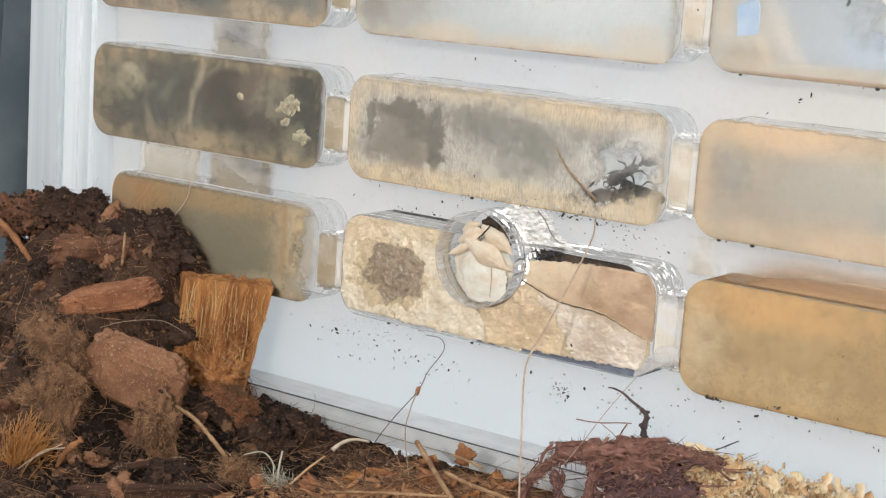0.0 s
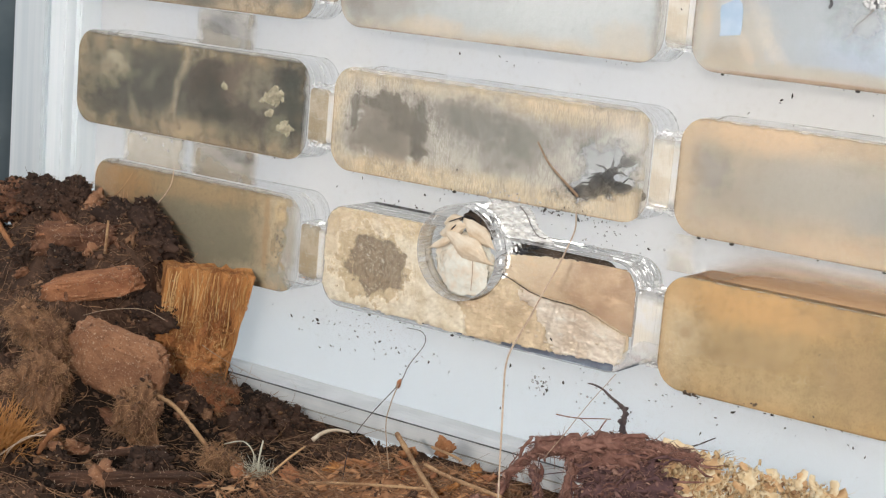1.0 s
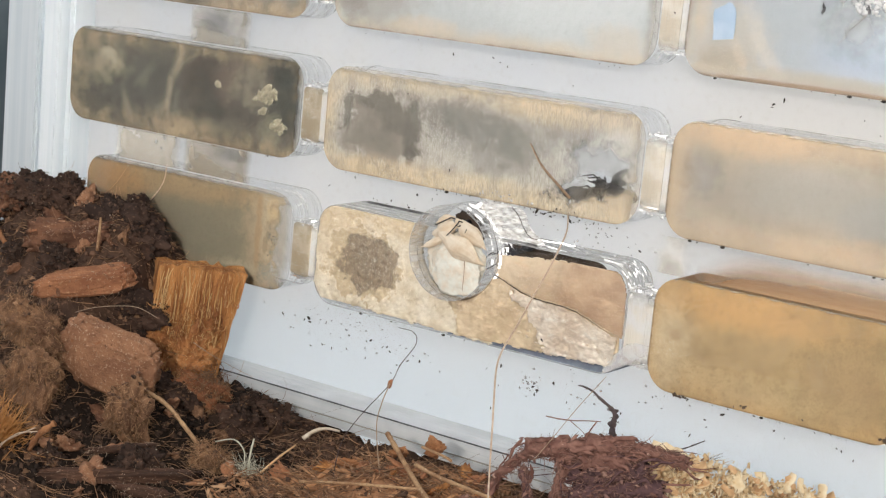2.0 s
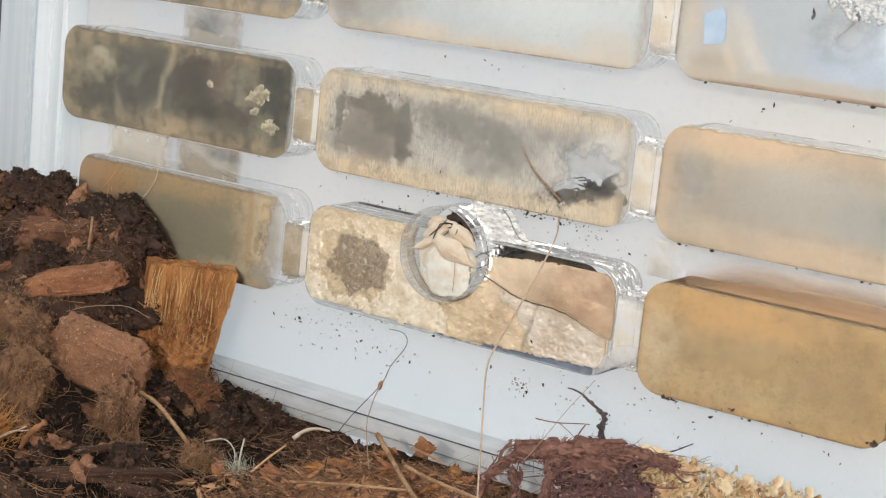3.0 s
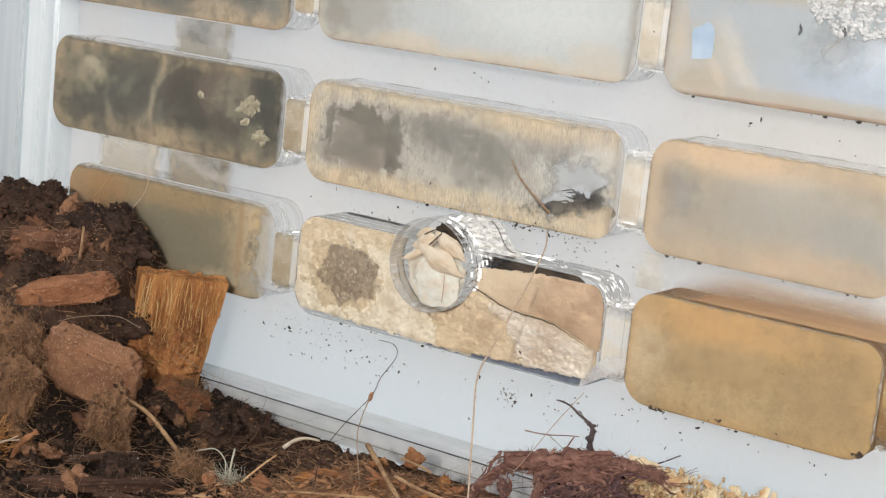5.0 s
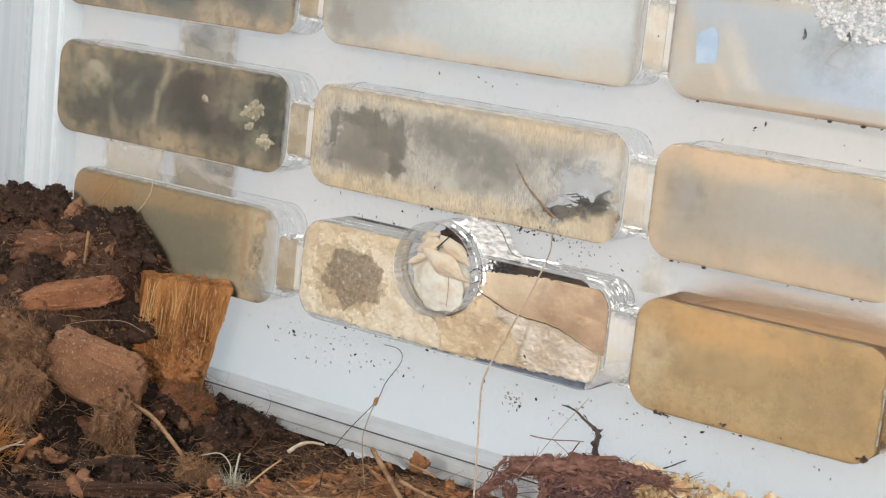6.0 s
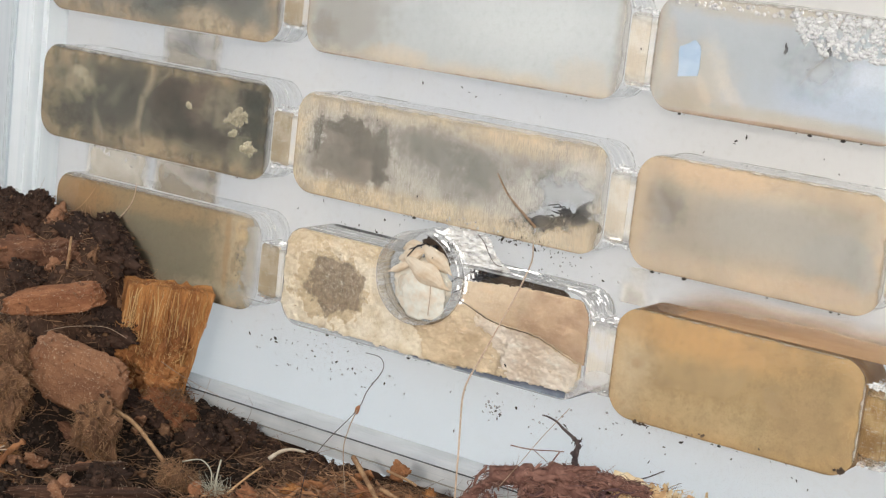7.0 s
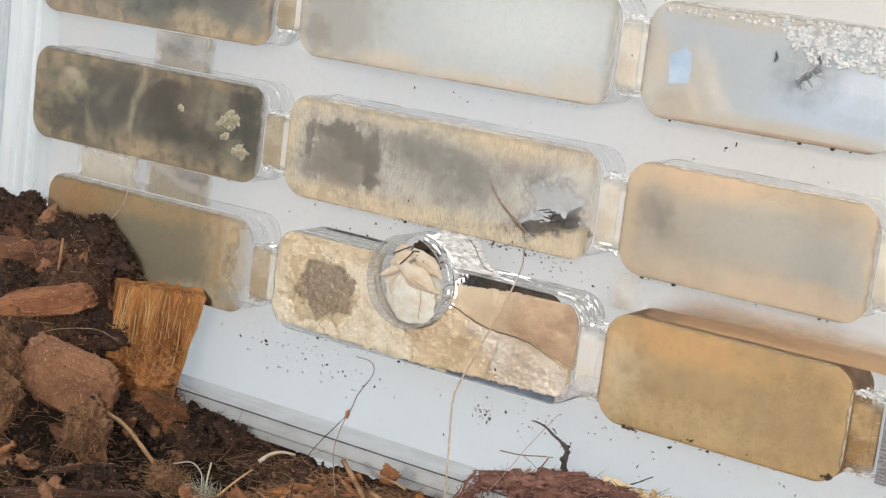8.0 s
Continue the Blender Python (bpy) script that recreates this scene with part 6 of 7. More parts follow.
    part("hollow", bm, M_SHADE_DIRT, w, "dark lump added for the shade above the wad", at=pose(1.2 * MM, 2.2 * MM, 4.6 * MM, 0, 24, 0), soft=True)
    # Thin dark tube paints the shade in the disc's crease.
    bm = bmesh.new()
    tube(bm, curve_points([(2.6, -1.0, -0.6), (2.9, -1.15, -3.0), (2.7, -0.9, -6.4)], 8), [0.045] * 9, 5)
    part("crease", bm, M_BARK, w, "dark line drawn for the shade of a crease")


# ---- small things on and in the plate ----
def build_bits():
    # pale mould crumbs in the mouldy chamber
    r = random.Random(51)
    for (x, z, size, k) in ((-48.9, 18.6, 2.7, 70), (-45.4, 13.0, 1.5, 46), (-49.6, 15.4, 0.8, 12), (-61.6, 18.9, 0.7, 8)):
        bm = bmesh.new()
        for i in range(k):
            q = r.uniform(0.3, 0.85)
            u = r.gauss(0, size * 0.40)
            ball(bm, (u, r.uniform(-0.05, 0.15), r.gauss(0, size * 0.26) + 0.35 * u * (size > 2.5)), (q, min(0.3, q * 0.4), q), 2, 0.6, r.uniform(0, 50))
        single("food_crumb", bm, M_CRUMBLE, "pale yellow crumbly food clump pressed to the film", "food crumb", "food crumbs in the mouldy chamber", at=pose(x * MM, 0.1 * MM, z * MM), soft=True)
    # foam of droplets
    r = random.Random(53)
    small = lump_template(2)

    def drop(i):
        x = 60.5 + r.random() ** 0.8 * 22
        low = 46.0 + 1.2 * noise.noise((x * 0.35, 2.0, 0)) - 0.04 * (x - 66)
        z = r.uniform(max(low, 51.5 - (x - 60) * 1.6), 52.2)
        if noise.noise((x * 0.9, z * 0.9, 4.0)) < -0.12:
            return None
        q = r.choice((0.08, 0.1, 0.13, 0.17, 0.22, 0.34)) * r.uniform(0.8, 1.2)
        y = -0.04 - r.uniform(0, 0.03)
        out = []
        for v in small[0]:
            k = 1 + 0.7 * noise.noise((v.x * 2 + x, v.y * 2, v.z * 2 + z))
            out.append((x + v.x * q * k * 1.15, y + v.y * min(0.04 + q * 0.3, 0.16), z + v.z * q * k))
        return out, small[1]

    scatter_mesh("droplet_foam", 3200, drop, M_DROP, "glittering foam of water droplets in the wet chamber", "droplets")

    def bead(i):
        x = r.uniform(40, 62)
        z = 51.6 + r.uniform(-0.8, 0.3)
        q = r.uniform(0.12, 0.4)
        return [(x + v.x * q, -0.02 + v.y * q * 0.5, z + v.z * q) for v in small[0]], small[1]

    scatter_mesh("droplet_beads", 60, bead, M_DROP, "small water beads along the chamber's upper edge", "droplets")
    # specks of dirt
    tiny = lump_template(1)
    fields = ((-20, -23.5, 9, 2.2, 28), (-26, -20.6, 6, 0.9, 12), (16.5, -23.4, 0.8, 0.9, 12), (33, -24.5, 1.2, 0.8, 8), (-8, 4.0, 9, 1.6, 34), (26, 5.5, 3.0, 1.0, 14), (17, 7.0, 3.2, 0.4, 46), (8, -24, 14, 3, 14), (60, -21.5, 14, 2.6, 26),
              (40, -19.5, 3, 0.8, 6), (-40, -21, 5, 2.5, 12), (5, 30.5, 12, 2, 6), (62, 29.5, 14, 1.5, 8), (-45, -10, 0.7, 1.0, 9), (0, 0, 40, 26, 14))
    rows = [f for f in fields for _ in range(f[4])]

    def speck(i):
        cx, cz, sx, sz, _ = rows[i]
        x, z = r.gauss(cx, sx), r.gauss(cz, sz)
        if math.hypot(x - RING_X, z - RING_Z) < 9.1:
            return None
        q = r.uniform(0.07, 0.18) if r.random() < 0.8 else r.uniform(0.18, 0.3)
        a, e1 = r.uniform(0, 3.1), r.uniform(0.35, 1.0)
        out = []
        for v in tiny[0]:
            k = 1 + 0.8 * noise.noise((v.x * 3 + x, v.z * 3, z))
            u, w = v.x * q * 1.6 * k, v.z * q * e1 * k
            out.append((x + u * math.cos(a) - w * math.sin(a), -0.42 + v.y * q * 0.5, z + u * math.sin(a) + w * math.cos(a)))
        return out, tiny[1]

    scatter_mesh("dirt_specks", len(rows), speck, M_SPECK, "tiny black specks of dirt on the clear front", "dirt specks")

    def glitter(i):
        cx, cz, sx, sz = ((16.0, -22.6, 1.6, 1.1), (8.0, 8.4, 3.4, 0.4), (29, -23.0, 4, 2.0), (26, 4.6, 5, 1.2), (-18, -23, 9, 2))[i % 5]
        x, z, q = r.gauss(cx, sx), r.gauss(cz, sz), r.uniform(0.1, 0.32)
        return [(x + v.x * q, -0.42 + v.y * q * 0.5, z + v.z * q * 0.8) for v in tiny[0]], tiny[1]

    scatter_mesh("clear_chips", 90, glitter, M_GLINT, "tiny bright clear plastic chips on the front", "plastic chips")
    # Tiny bright lumps stand in for highlights along the upper edges.
    tops = ((40, 78, 26.2), (-98, -86, 26.3), (40, 60, 52.3), (40, 78, 0.5), (-92, -84, 0.5), (-30, 28, 33.8), (-20, 30, 26.2))

    def sparkle(i):
        x0, x1, z = tops[i % len(tops)]
        x, q = r.uniform(x0, x1), r.uniform(0.04, 0.12)
        z -= r.random() ** 2 * 1.2
        return [(x + v.x * q * 1.5, -0.41 + v.y * q * 0.4, z + v.z * q) for v in tiny[0]], tiny[1]

    scatter_mesh("damp_sparkles", 120, sparkle, M_GLINT, "tiny bright lumps added for glints along the chambers' upper edges", "damp beads")
    # bright lumps added for the glints on the cut edges
    def arc(i):
        if i < 60:
            a = radians(r.uniform(-35, 78))
            q = r.uniform(8.45, 8.8)
            return RING_X + q * math.cos(a), r.uniform(0.5, 5.0), RING_Z + q * math.sin(a)
        if i < 85:
            t = r.random()
            return 4 + 27 * t, r.uniform(0.3, 7.5), 0.75 + r.uniform(-0.1, 0.25) - 0.5 * (t > 0.9)
        x, z = r.choice(((-37.2, 22), (-37.2, -4.4), (35, 22.6), (35, -3.0), (35, 49), (83.5, 22.6), (83.5, -3.0), (35, 10.2), (-37.2, 10.6)))
        return x + r.uniform(-2.8, 2.6), r.uniform(0.0, 6.0), z + r.uniform(-0.3, 0.5)

    def glint_lump(i):
        x, y, z = arc(i)
        q = r.uniform(0.12, 0.4)
        a = r.uniform(0, 3.1)
        out = []
        for v in tiny[0]:
            u, w = v.x * q * 1.8, v.z * q * 0.6
            out.append((x + u * math.cos(a) - w * math.sin(a), y + v.y * q, z + u * math.sin(a) * 0.5 + w * math.cos(a)))
        return out, tiny[1]

    def facet(c, t, hl, hw):
        """A facet tilted between lamp and camera to glint; it runs along t."""
        d = Vector((0.52 + r.gauss(0, 0.12), -0.84, 0.20 + r.gauss(0, 0.12))).normalized()
        t = (t - d * t.dot(d)).normalized()
        w = d.cross(t)
        vs = [c + t * (hl * sa) + w * (hw * sb) + d * (0.05 * sc) for sa in (-1, 1) for sb in (-1, 1) for sc in (-1, 1)]
        return vs, [(0, 1, 3, 2), (4, 6, 7, 5), (0, 4, 5, 1), (2, 3, 7, 6), (0, 2, 6, 4), (1, 5, 7, 3)]

    # Facets added as glints on the ring's outer side.
    def ring_facet(i):
        a = radians(r.uniform(-24, 82))
        q = 8.62 + r.uniform(-0.05, 0.15)
        c = Vector((RING_X + q * math.cos(a), r.choice((-1.8, 0.6, 1.5, 2.7, 4.0)) + r.gauss(0, 0.08), RING_Z + q * math.sin(a)))
        return facet(c, Vector((-math.sin(a), 0, math.cos(a))), r.uniform(0.1, 0.5), r.uniform(0.05, 0.22))

    crazed = lambda x, z: 8.9 < math.hypot(x - RING_X, z - RING_Z) and z > 1.0 and x > 1.5 + 1.2 * noise.noise((z * 1.2, 0, 8)) and z < 7.6 - 0.10 * x + 0.4 * noise.noise((x * 0.8, 0, 3)) and x < 16.0 - 1.05 * z + 0.5 * math.sin(z * 1.3)
    ruffled = lambda x, z: 1.0 + 0.35 * noise.fractal(Vector((x * 0.7, z * 1.1, 4.0)), 0.8, 2.1, 3)
    single("crazed_plate", sheet(crazed, ruffled, -1, 16, 0.8, 8.6, 0.25, 0.3), M_CRAZED, "crazed bright clear plastic beside the entrance ring", "clear plastic", kind="structure")
    strand("curled_hair", [(8.6, -0.5, 6.9), (10.2, -0.55, 5.6), (11.4, -0.55, 3.8), (12.8, -0.5, 2.4), (14.4, -0.5, 2.2)], 0.09, 0.06, M_ROOT, "fine dark hair curving over the crazed plastic", "hair", 16)
    flat_shaded(scatter_mesh("cut_facets", 120, ring_facet, M_FACET, "facets added for glints on the outside of the clear ring", "plastic facets"))

    # Facets added as glints on the open chamber's wall.
    def wall_facet(i):
        y = r.uniform(0.4, 7.5)
        if i < 14:
            c, t = Vector((6 + 23 * r.random() ** 2.0, y, 0.85)), Vector((1, 0, 0))
        else:
            a = radians(r.uniform(-5, 75))
            c, t = Vector((28 + 4.7 * math.cos(a), y, -3.9 + 4.7 * math.sin(a))), Vector((-math.sin(a), 0, math.cos(a)))
        return facet(c, t, r.uniform(0.15, 0.6) if i >= 14 else r.uniform(0.3, 2.2), r.uniform(0.03, 0.12))

    flat_shaded(scatter_mesh("wall_facets", 54, wall_facet, M_FACET, "facets added for glints on the open chamber's upper wall", "plastic facets"))
    ends = [(x, z) for row in (1, 2, 3) for x, up, down in ((-37.2, 4.8, 5.8), (35.0, 5.8, 6.6), (83.6, 5.8, 6.6)) for z in ((ROWS_Z[row][0] + ROWS_Z[row][1]) / 2 + up, (ROWS_Z[row][0] + ROWS_Z[row][1]) / 2 - down)]

    # Facets added as glints at the passage ends.
    def passage_facet(i):
        x, z = ends[i % len(ends)]
        c = Vector((x + r.uniform(-2.0, 1.6), r.uniform(0.5, 5.0), z + r.gauss(0, 0.25)))
        return facet(c, Vector((1, 0, 0)), r.uniform(0.25, 1.1), r.uniform(0.05, 0.22))

    flat_shaded(scatter_mesh("passage_facets", 150, passage_facet, M_GLINT, "facets added for glints at the ends of the passages", "plastic facets"))
    scatter_mesh("plastic_burrs", 400, glint_lump, M_GLINT, "bright clear lumps added for glints on the cut plastic edges", "plastic burrs")
    # dirt along the lower edges of the chambers
    lines = ((-33, 31, 7.2), (38, 80, 7.2), (38, 80, -18.4), (-30, 8, -18.3), (38, 80, 33.5), (-96, -42, 7.2), (-72, -40, -18.4))

    def dirt(i):
        x0, x1, z = lines[i % len(lines)]
        x, q = r.uniform(x0 + 4, x1 - 4), min(0.32, 0.05 + r.expovariate(14))
        return [(x + v.x * q * 1.6, -0.44 + v.y * q * 0.3, z + r.gauss(0, 0.02) + v.z * q * 0.8) for v in tiny[0]], tiny[1]

    for x, z, q in ((79.1, -16.9, 0.55), (44.2, -18.2, 0.5), (45.4, -18.4, 0.3), (55.9, -17.4, 0.32)):
        bm = bmesh.new()
        for k in range(6):
            ball(bm, (r.gauss(0, q * 0.8), 0, r.gauss(0, q * 0.4)), (q * r.uniform(0.4, 0.8), 0.12, q * r.uniform(0.3, 0.6)), 2, 0.8, x + k)
        single("dirt_knot", bm, M_SHADE_DIRT, "dark brown knot of dirt on the chamber's lower edge", "dirt", "dirt knots", at=pose(x * MM, -0.5 * MM, z * MM), soft=True)
    scatter_mesh("edge_dirt", 90, dirt, M_SPECK, "dark dirt grains along the chambers' lower edges", "dirt grains")
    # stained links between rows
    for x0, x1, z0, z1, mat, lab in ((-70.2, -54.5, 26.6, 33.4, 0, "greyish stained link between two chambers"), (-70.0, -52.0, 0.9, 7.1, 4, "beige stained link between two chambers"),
                                     (-89.5, -70.3, 0.9, 7.1, 1, "faint tan stain between two chambers"), (36.0, 44.0, 0.9, 7.1, 3, "faint tan stain beside a passage"), (44.2, 86.0, 0.9, 7.1, 2, "brown stain above the ochre chamber, stronger towards the bottom")):
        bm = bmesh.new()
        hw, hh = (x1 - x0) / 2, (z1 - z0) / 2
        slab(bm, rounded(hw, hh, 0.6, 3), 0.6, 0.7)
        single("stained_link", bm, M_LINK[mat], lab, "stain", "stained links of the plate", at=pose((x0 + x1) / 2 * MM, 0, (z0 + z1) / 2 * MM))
    bm = bmesh.new()
    edge = [(x + 0.25 * noise.noise((x, z, 2)), z + (0.7 * noise.noise((x * 0.9, z, 5)) if z > 0 else 0.0) + 0.12 * x) for x, z in
            [(-1.8 + 0.3 * i, -2.7) for i in range(13)] + [(1.9, -1.5), (1.95, 0.0), (1.95, 1.2)] + [(1.8 - 0.3 * i, 2.6) for i in range(13)] + [(-1.9, 1.2), (-1.85, 0.0), (-1.8, -1.5)]]
    slab(bm, edge, -0.04, 0.04)
    single("blue_window", bm, M_BLUE, "small pale blue clear spot in the film", "clear spot", at=pose(44.0 * MM, 0, 42.3 * MM, 0, -2, 0))
    # two dark bits and a fine crack in the wet film
    for x, z, tall in ((60.2, 46.1, 0.85), (67.3, 46.6, 0.5)):
        bm = bmesh.new()
        for k in range(5):
            ball(bm, (r.gauss(0, 0.12), 0, tall * (k - 2) / 3), (0.24 - 0.04 * abs(k - 1), 0.1, 0.3), 2, 0.8, x + k)
        single("debris_bit", bm, M_SEAM_DARK, "small dark grey bit of debris on the wet film", "debris", at=pose(x * MM, -0.1 * MM, z * MM), soft=True)
    strand("film_crack", [(67.1, -0.06, 45.9), (65.8, -0.06, 44.4), (64.6, -0.06, 43.2), (64.0, -0.06, 42.0), (63.0, -0.06, 40.8)], 0.10, 0.03, M_SEAM, "fine grey crack edging the bluish wet patch", "crack", 16, 0.5)
    # knurled metal plug at the far end
    p = thing("metal_plug", 94, 4, -7, "grey knurled metal plug beside the last passage", "metal plug")
    bm = bmesh.new()
    box(bm, -7.4, 8, -4.2, 4, -9, 9)
    bmesh.ops.bevel(bm, geom=bm.edges[:], offset=0.5, segments=2, affect="EDGES")
    part("body", bm, M_METAL, p)
    for i in range(30):
        bm = bmesh.new()
        z = -8.6 + i * 0.6
        tube(bm, [(-7.2, -4.3, z), (7.6, -4.3, z + 0.2)], [0.24, 0.24], 6)
        part("knurl", bm, M_METAL, p)
    # curled hair on the film of the olive chamber
    strand("curled_hair", [(-73.2, -0.5, 1.6), (-73.8, -0.6, -2.1), (-76.8, -0.6, -6.0), (-81.2, -0.5, -9.5)], 0.08, 0.2, M_HAIRPALE, "pale curled hair on the olive film", "hair", 16)


def build_pane():
    k = 96
    circle = [(RING_X + 8.6 * math.cos(2 * math.pi * i / k), RING_Z + 8.6 * math.sin(2 * math.pi * i / k)) for i in range(k)]
    outer = []
    for x, z in circle:
        dx, dz = x - RING_X, z - RING_Z
        tx = (RIGHT - RING_X) / dx if dx > 1e-6 else ((LEFT + 12 - RING_X) / dx if dx < -1e-6 else 1e9)
        tz = (TOP - RING_Z) / dz if dz > 1e-6 else ((FOOT + 4.5 - RING_Z) / dz if dz < -1e-6 else 1e9)
        q = min(tx, tz)
        outer.append((RING_X + dx * q, RING_Z + dz * q))
    bm = bmesh.new()
    sleeve(bm, outer, circle, -0.38, -0.1)
    ob = single("front_pane", bm, M_PANE, "clear thin front pane over the chambers", "pane", kind="structure")
    ob.visible_shadow = False


def build_tufts():
    r = random.Random(61)

    def tuft(c, aim, spread, count, length, rad, material, name, label, category):
        e = thing(name, *c, label, category)
        aim = Vector(aim).normalized()
        for i in range(count):
            d = (aim + Vector((r.gauss(0, spread), r.gauss(0, spread), r.gauss(0, spread)))).normalized()
            L = length * r.uniform(0.5, 1.1)
            o = Vector((r.gauss(0, 1), r.gauss(0, 0.6), r.gauss(0, 0.6)))
            side = Vector((r.gauss(0, 1), r.gauss(0, 1), r.gauss(0, 1))) * L * 0.12
            bm = bmesh.new()
            pts = curve_points([o, o + d * L * 0.5 + side, o + d * L], 7)
            q = rad * r.uniform(0.5, 1.3)
            tube(bm, pts, [q * (1 - 0.07 * k) for k in range(8)], 4)
            part("fibre", bm, material, e, soft=True)

    tuft((-52.9, -60.0, -40.6), (8.2, 0.0, 11.2), 0.34, 330, 10.0, 0.10, M_ORANGEFIB, "coir_tuft", "orange coconut fibre tuft on the soil", "fibre tuft")
    tuft((-10.0, -42.5, -36.8), (0.2, -0.2, 0.25), 1.1, 130, 3.6, 0.045, M_LICHEN, "lichen_tuft", "pale greyish green tuft of fine fibres", "fibre tuft")
    tuft((66.0, -33.0, -17.0), (0.7, 0.4, 0.9), 0.4, 4, 3.6, 0.05, M_ROOT, "hair_tuft", "few dark hairs over the pale crumbs", "hair tuft")
    for c in ((-41.5, -41.2, -36.5), (-61.5, -46.6, -22.5), (-57.0, -49.5, -31.0), (-44.0, -15.0, -33.0)):
        tuft(c, (0.2, -0.5, -0.3), 0.8, 45, 4.5, 0.08, M_FIBRE, "coir_tuft", "shaggy brown fibre tuft on a coir lump", "fibre tuft")
    # coir flakes along the foot of the plate
    for i in range(170):
        x, y = r.uniform(-12, 36), r.uniform(-46, -6)
        z = ground_z(x, y) + r.uniform(0.3, 1.2)
        q = r.uniform(0.6, 2.2)
        chip("coir_flake", (x, y, z), (q, q * 0.5, q * 0.28), (r.uniform(-40, 40), r.uniform(-40, 40), r.uniform(0, 180)), r.choice((M_ORANGE, M_ORANGE, M_BARK, M_WOOD)),
             "orange-brown coir flake on the soil", "coir flake", i * 1.9, 0.8, 3, 0.75, 0.4)["group"] = "coir flakes at the plate's foot"
    for i in range(60):
        x, y = r.uniform(-100, -30), r.uniform(-62, -12)
        z = ground_z(x, y) + r.uniform(0.2, 1.0)
        q = r.uniform(0.8, 2.4)
        chip("bark_crumb", (x, y, z), (q, q * 0.6, q * 0.4), (r.uniform(-50, 50), r.uniform(-50, 50), r.uniform(0, 180)), r.choice((M_BARK, M_COIR, M_DULL)),
             "small brown bark crumb on the heap", "bark crumb", i * 2.7, 0.9, 3, 0.85, 0.45)["group"] = "bark crumbs on the heap"


# ---- ants ----
def build_ant(x, y, z, turn, size, label, legs_spread=1.0, reach=1.0, leg=1.0):
    """An ant of that length in mm; it faces +x, its feet towards -z."""
    k = size / 10.0
    e = thing("ant", x, y, z, label, "ant", "ants of the nest", turn=turn)
    body = {}
    for name, c, rr in (("head", (3.6, 0, 0.3), (1.35, 1.1, 0.85)), ("thorax", (0.9, 0, 0.4), (1.6, 0.8, 0.8)), ("petiole", (-1.15, 0, 0.3), (0.45, 0.35, 0.6)), ("gaster", (-3.3, 0, 0.4), (2.0, 1.25, 1.2))):
        bm = bmesh.new()
        ball(bm, (c[0] * k, c[1] * k, c[2] * k), [a * k for a in rr], 3, 0.05, size)
        body[name] = part(name, bm, M_ANT, e, soft=True)
    for sgn in (-1, 1):
        bm = bmesh.new()
        tube(bm, [Vector(p) * k for p in ((4.6, 0.3 * sgn, 0.1), (5.3, 0.5 * sgn, -0.1), (5.6, 0.05 * sgn, -0.2))], [0.22 * k, 0.16 * k, 0.04 * k], 5)
        part("mandible", bm, M_ANT, body["head"], soft=True)
        for j, (x0, ang) in enumerate(((1.9, 35), (1.0, 85), (0.1, 140))):
            a = radians(ang)
            dx, dy = math.cos(a), math.sin(a) * sgn
            s0 = legs_spread * leg
            pts = [(x0, 0.5 * sgn, 0), (x0 + dx * 1.6 * s0, dy * 1.6 * leg + 0.4 * sgn, 1.2 * leg), (x0 + dx * 3.0 * s0, dy * 3.0 * leg + 0.4 * sgn, -1.0), (x0 + dx * 3.9 * s0, dy * 3.8 * leg + 0.4 * sgn, -1.7)]
            bm = bmesh.new()
            tube(bm, [Vector(p) * k for p in pts], [0.2 * k, 0.2 * k, 0.12 * k, 0.06 * k], 5)
            part("leg", bm, M_ANT, body["thorax"], soft=True)
    feelers = []
    for sgn in (-1, 1):
        bm = bmesh.new()
        tube(bm, curve_points([Vector(p) * k * reach for p in ((0, 0, 0), (1.3, 0.9 * sgn, 0.6), (1.9, 1.1 * sgn, 0.3), (3.4, 0.9 * sgn, -0.5), (4.2, 0.7 * sgn, -0.9))], 12), [0.15 * k] * 12 + [0.07 * k], 5)
        feelers.append(part("antenna", bm, M_ANT, body["head"], at=pose(4.3 * k * MM, 0.45 * sgn * k * MM, 0.6 * k * MM), soft=True))
    return e, feelers


def build_ants():
    made = {}
    made["door"] = build_ant(0.2, 2.8, 2.4, (10, 8, 240), 7.6, "dark ant peering from the entrance ring", reach=1.45)
    made["gap"] = build_ant(7.6, 4.2, -1.6, (70, 30, 200), 7.5, "dark ant in the gap beside the entrance ring")
    made["b_low"] = build_ant(19.0, 2.6, 10.4, (40, -12, 4), 9.5, "dark ant resting behind the fogged film", leg=0.6, reach=0.8)
    made["b_mid"] = build_ant(24.0, 2.5, 11.4, (25, 10, 172), 9.5, "dark ant crowded with others behind the film", leg=0.6, reach=0.8)
    made["b_deep"] = build_ant(21.6, 3.4, 11.4, (60, -10, 40), 9.0, "dark ant deeper in the fogged chamber", leg=0.6, reach=0.8)
    made["b_up"] = build_ant(24.7, 2.2, 16.2, (80, 35, 200), 10.5, "dark ant climbing down behind the clear gap", leg=0.6, reach=0.8)
    made["b_left"] = build_ant(18.0, 3.6, 9.8, (30, -14, 10), 8.5, "dark ant half hidden in the fogged corner", leg=0.6, reach=0.8)
    made["b_right"] = build_ant(26.6, 2.6, 12.3, (15, -14, 175), 8.5, "dark ant half hidden behind its nestmates", leg=0.6, reach=0.8)
    made["c2"] = build_ant(46.0, 7.0, 17.6, (90, 20, 0), 9.0, "dark ant dimly seen through beige fog")
    made["c1"] = build_ant(56.0, 7.0, 43.5, (90, -20, 0), 7.0, "dark ant walking behind the wet bluish film", leg=0.7)
    return made


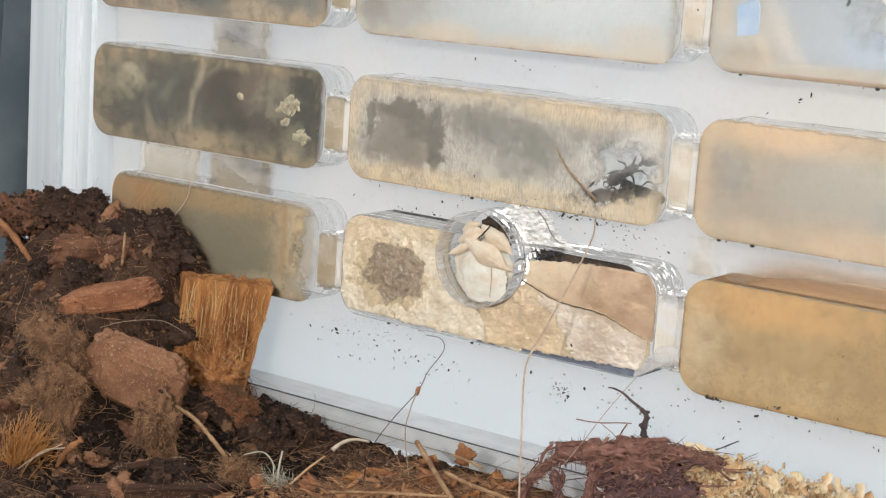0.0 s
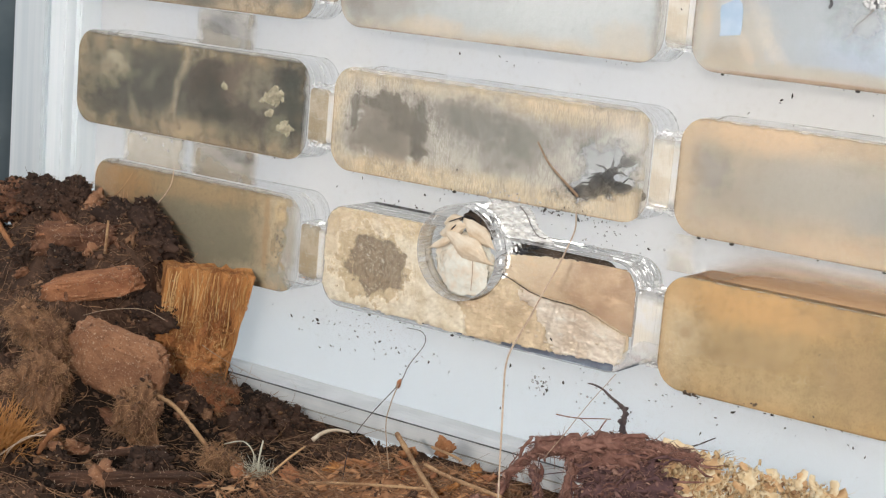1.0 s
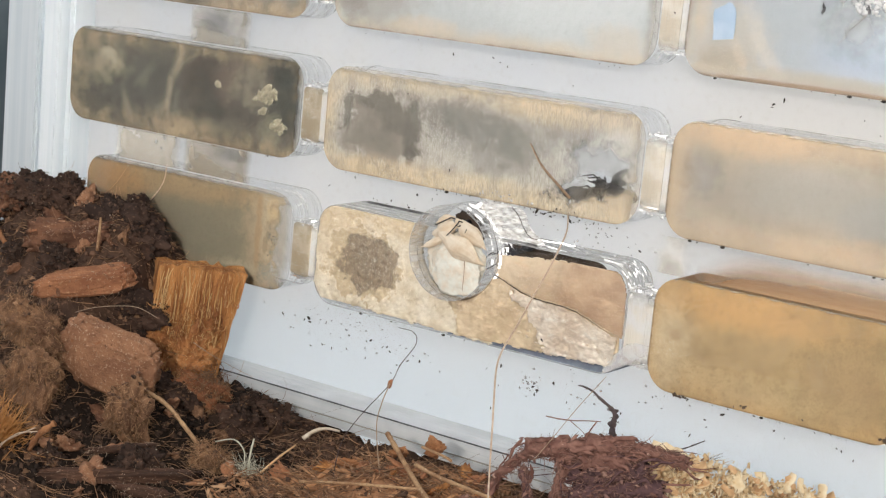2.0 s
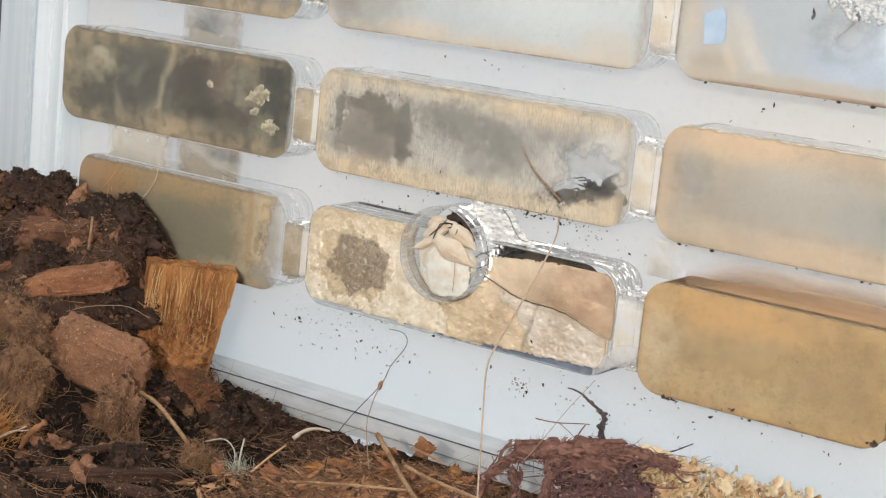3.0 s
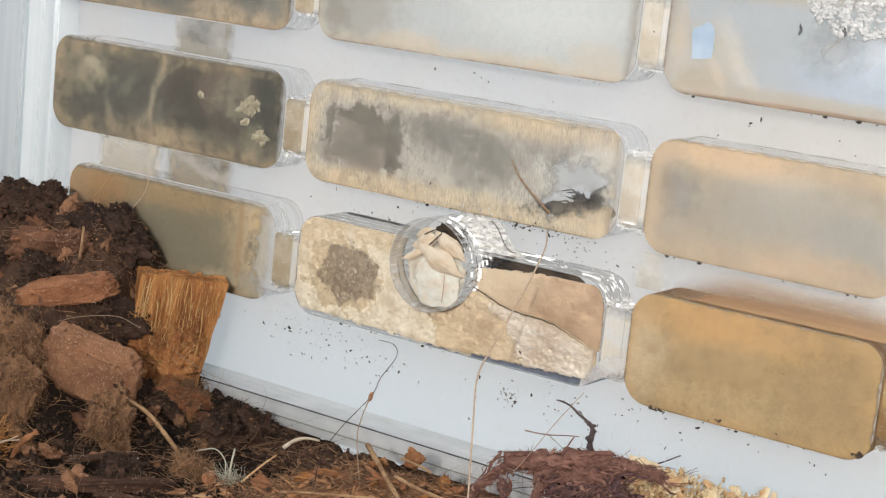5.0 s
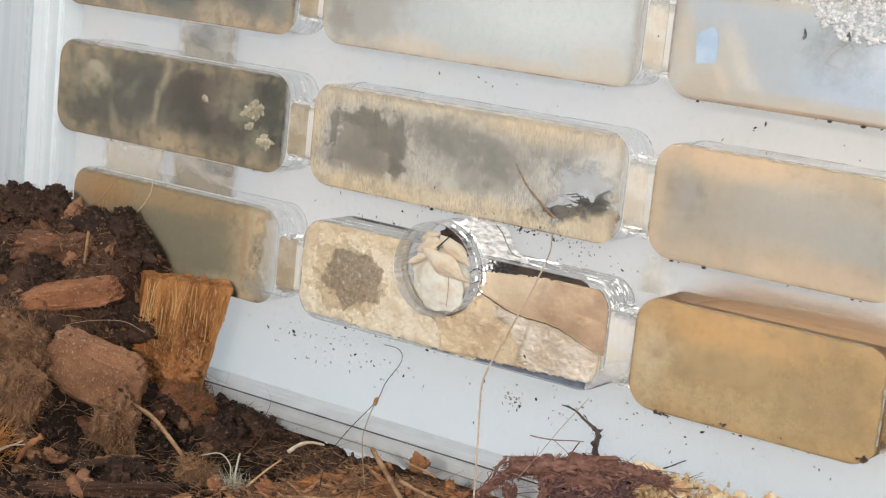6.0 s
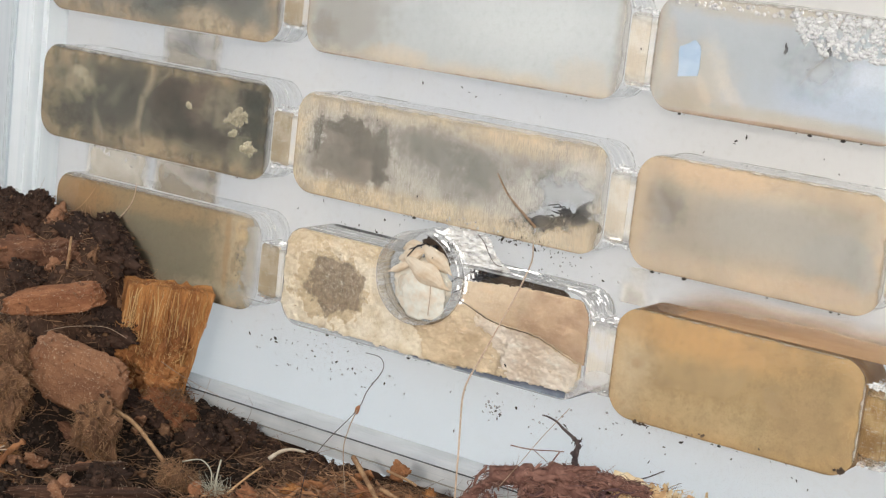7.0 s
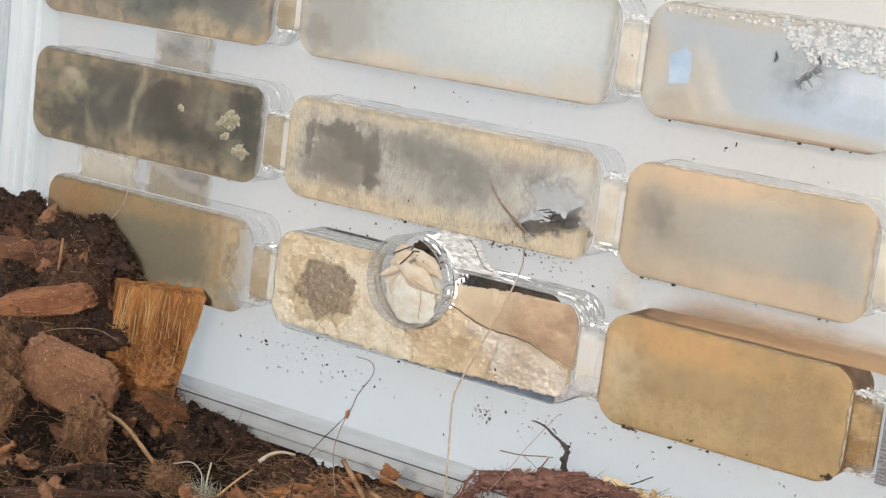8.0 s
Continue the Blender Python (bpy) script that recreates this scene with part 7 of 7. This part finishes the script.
# ---- the room behind the tank ----
def build_room():
    bm = bmesh.new()
    n = 60
    pts = [(-420 + 250 * i / n, 55 + 6 * math.sin(i * 0.9) + 4 * math.sin(i * 2.3 + 1)) for i in range(n + 1)]
    front = [bm.verts.new((x, y, -60)) for x, y in pts]
    top = [bm.verts.new((x + 14, y + 3, 170)) for x, y in pts]
    front2 = [bm.verts.new((x, y + 2, -60)) for x, y in pts]
    top2 = [bm.verts.new((x + 14, y + 5, 170)) for x, y in pts]
    for a, b in ((front, top), (top2, front2), (front2, front), (top, top2)):
        for i in range(n):
            bm.faces.new((a[i], a[i + 1], b[i + 1], b[i]))
    bmesh.ops.recalc_face_normals(bm, faces=bm.faces[:])
    single("drape", bm, M_DARKROOM, "dark grey-green drape behind the free end of the plate", "drape", soft=True)


def motions():
    ant, (f1, f2) = ANTS["door"]
    k = 0.76
    walk(ant, [(t, pose((0.2 + 0.4 * back) * MM, (2.8 + 1.3 * back) * MM, (2.4 + 0.2 * back) * MM, 10, 8, 240 - 6 * back)) for t, back in
               ((0.0, 0.8), (0.9, 0.9), (1.4, 0.3), (1.7, 0.0), (2.8, -0.2), (3.4, 0.0), (4.0, 0.9), (4.6, 1.3), (6.5, 1.3), (6.9, 0.3), (7.4, -0.2), (8.0, 0.0))])
    ant, _ = ANTS["gap"]
    walk(ant, [(t, pose(7.6 * MM, 4.2 * MM, -1.6 * MM, 70 + 6 * math.sin(2.3 * t), 30 + 5 * math.sin(1.7 * t), 200)) for t in (0, 1, 2, 3, 4, 5, 6, 7, 8)])
    for f, sgn, phase in ((f1, -1, 0.0), (f2, 1, 1.7)):
        rows = []
        for i in range(33):
            t = i * 0.25
            a = 22 * math.sin(2.9 * t + phase) + 10 * math.sin(7.1 * t + 2 * phase)
            b = 16 * math.sin(2.1 * t + 1 + phase)
            rows.append((t, pose(4.3 * k * MM, 0.45 * sgn * k * MM, 0.6 * k * MM, 0, b, a)))
        walk(f, rows)
    ant, _ = ANTS["b_up"]
    walk(ant, [(0.0, pose(0.0250, 0.0022, 0.0162, 80, 35, 200)), (0.5, pose(0.0249, 0.0022, 0.0160, 80, 37, 200)), (1.0, pose(0.0246, 0.0024, 0.0152, 80, 42, 198)),
               (1.5, pose(0.0245, 0.0030, 0.0136, 80, 42, 195)), (2.0, pose(0.0240, 0.0036, 0.0124, 80, 36, 192)), (3.0, pose(0.0238, 0.0038, 0.0121, 80, 34, 190)), (8.0, pose(0.0238, 0.0038, 0.0121, 80, 34, 190))])
    ant, _ = ANTS["b_low"]
    walk(ant, [(t, pose(0.0190, 0.0026, 0.0104 + 0.0001 * math.sin(2 * t), 40, -12 + 3 * math.sin(1.3 * t), 4)) for t in (0, 1, 2, 3, 4, 5, 6, 7, 8)])
    ant, _ = ANTS["c2"]
    walk(ant, [(0.0, pose(0.050, 0.0060, 0.018, 90, 20, 0)), (4.0, pose(0.050, 0.0060, 0.018, 90, 20, 0)), (6.2, pose(0.047, 0.0055, 0.0177, 90, 20, 0)), (7.0, pose(0.0432, 0.0028, 0.0182, 60, 55, 0)),
               (8.0, pose(0.0426, 0.0022, 0.0183, 60, 60, 0))])
    ant, _ = ANTS["c1"]
    walk(ant, [(0.0, pose(0.050, 0.0060, 0.0420, 40, -20, 0)), (6.4, pose(0.052, 0.0060, 0.0422, 40, -20, 0)), (7.0, pose(0.0560, 0.0040, 0.0430, 35, -25, 0)), (7.5, pose(0.0620, 0.0016, 0.0428, 30, -35, 0)),
               (8.0, pose(0.0648, 0.0014, 0.0432, 25, -40, 0))])


build_plate()
build_chambers()
build_ring()
build_open_chamber()
build_pane()
build_bits()
ANTS = build_ants()
build_ground()
build_crumbs()
build_chips()
build_bark_flakes()
build_fuzz()
build_strands()
build_root_mat()
build_shavings()
build_tufts()
build_room()
motions()
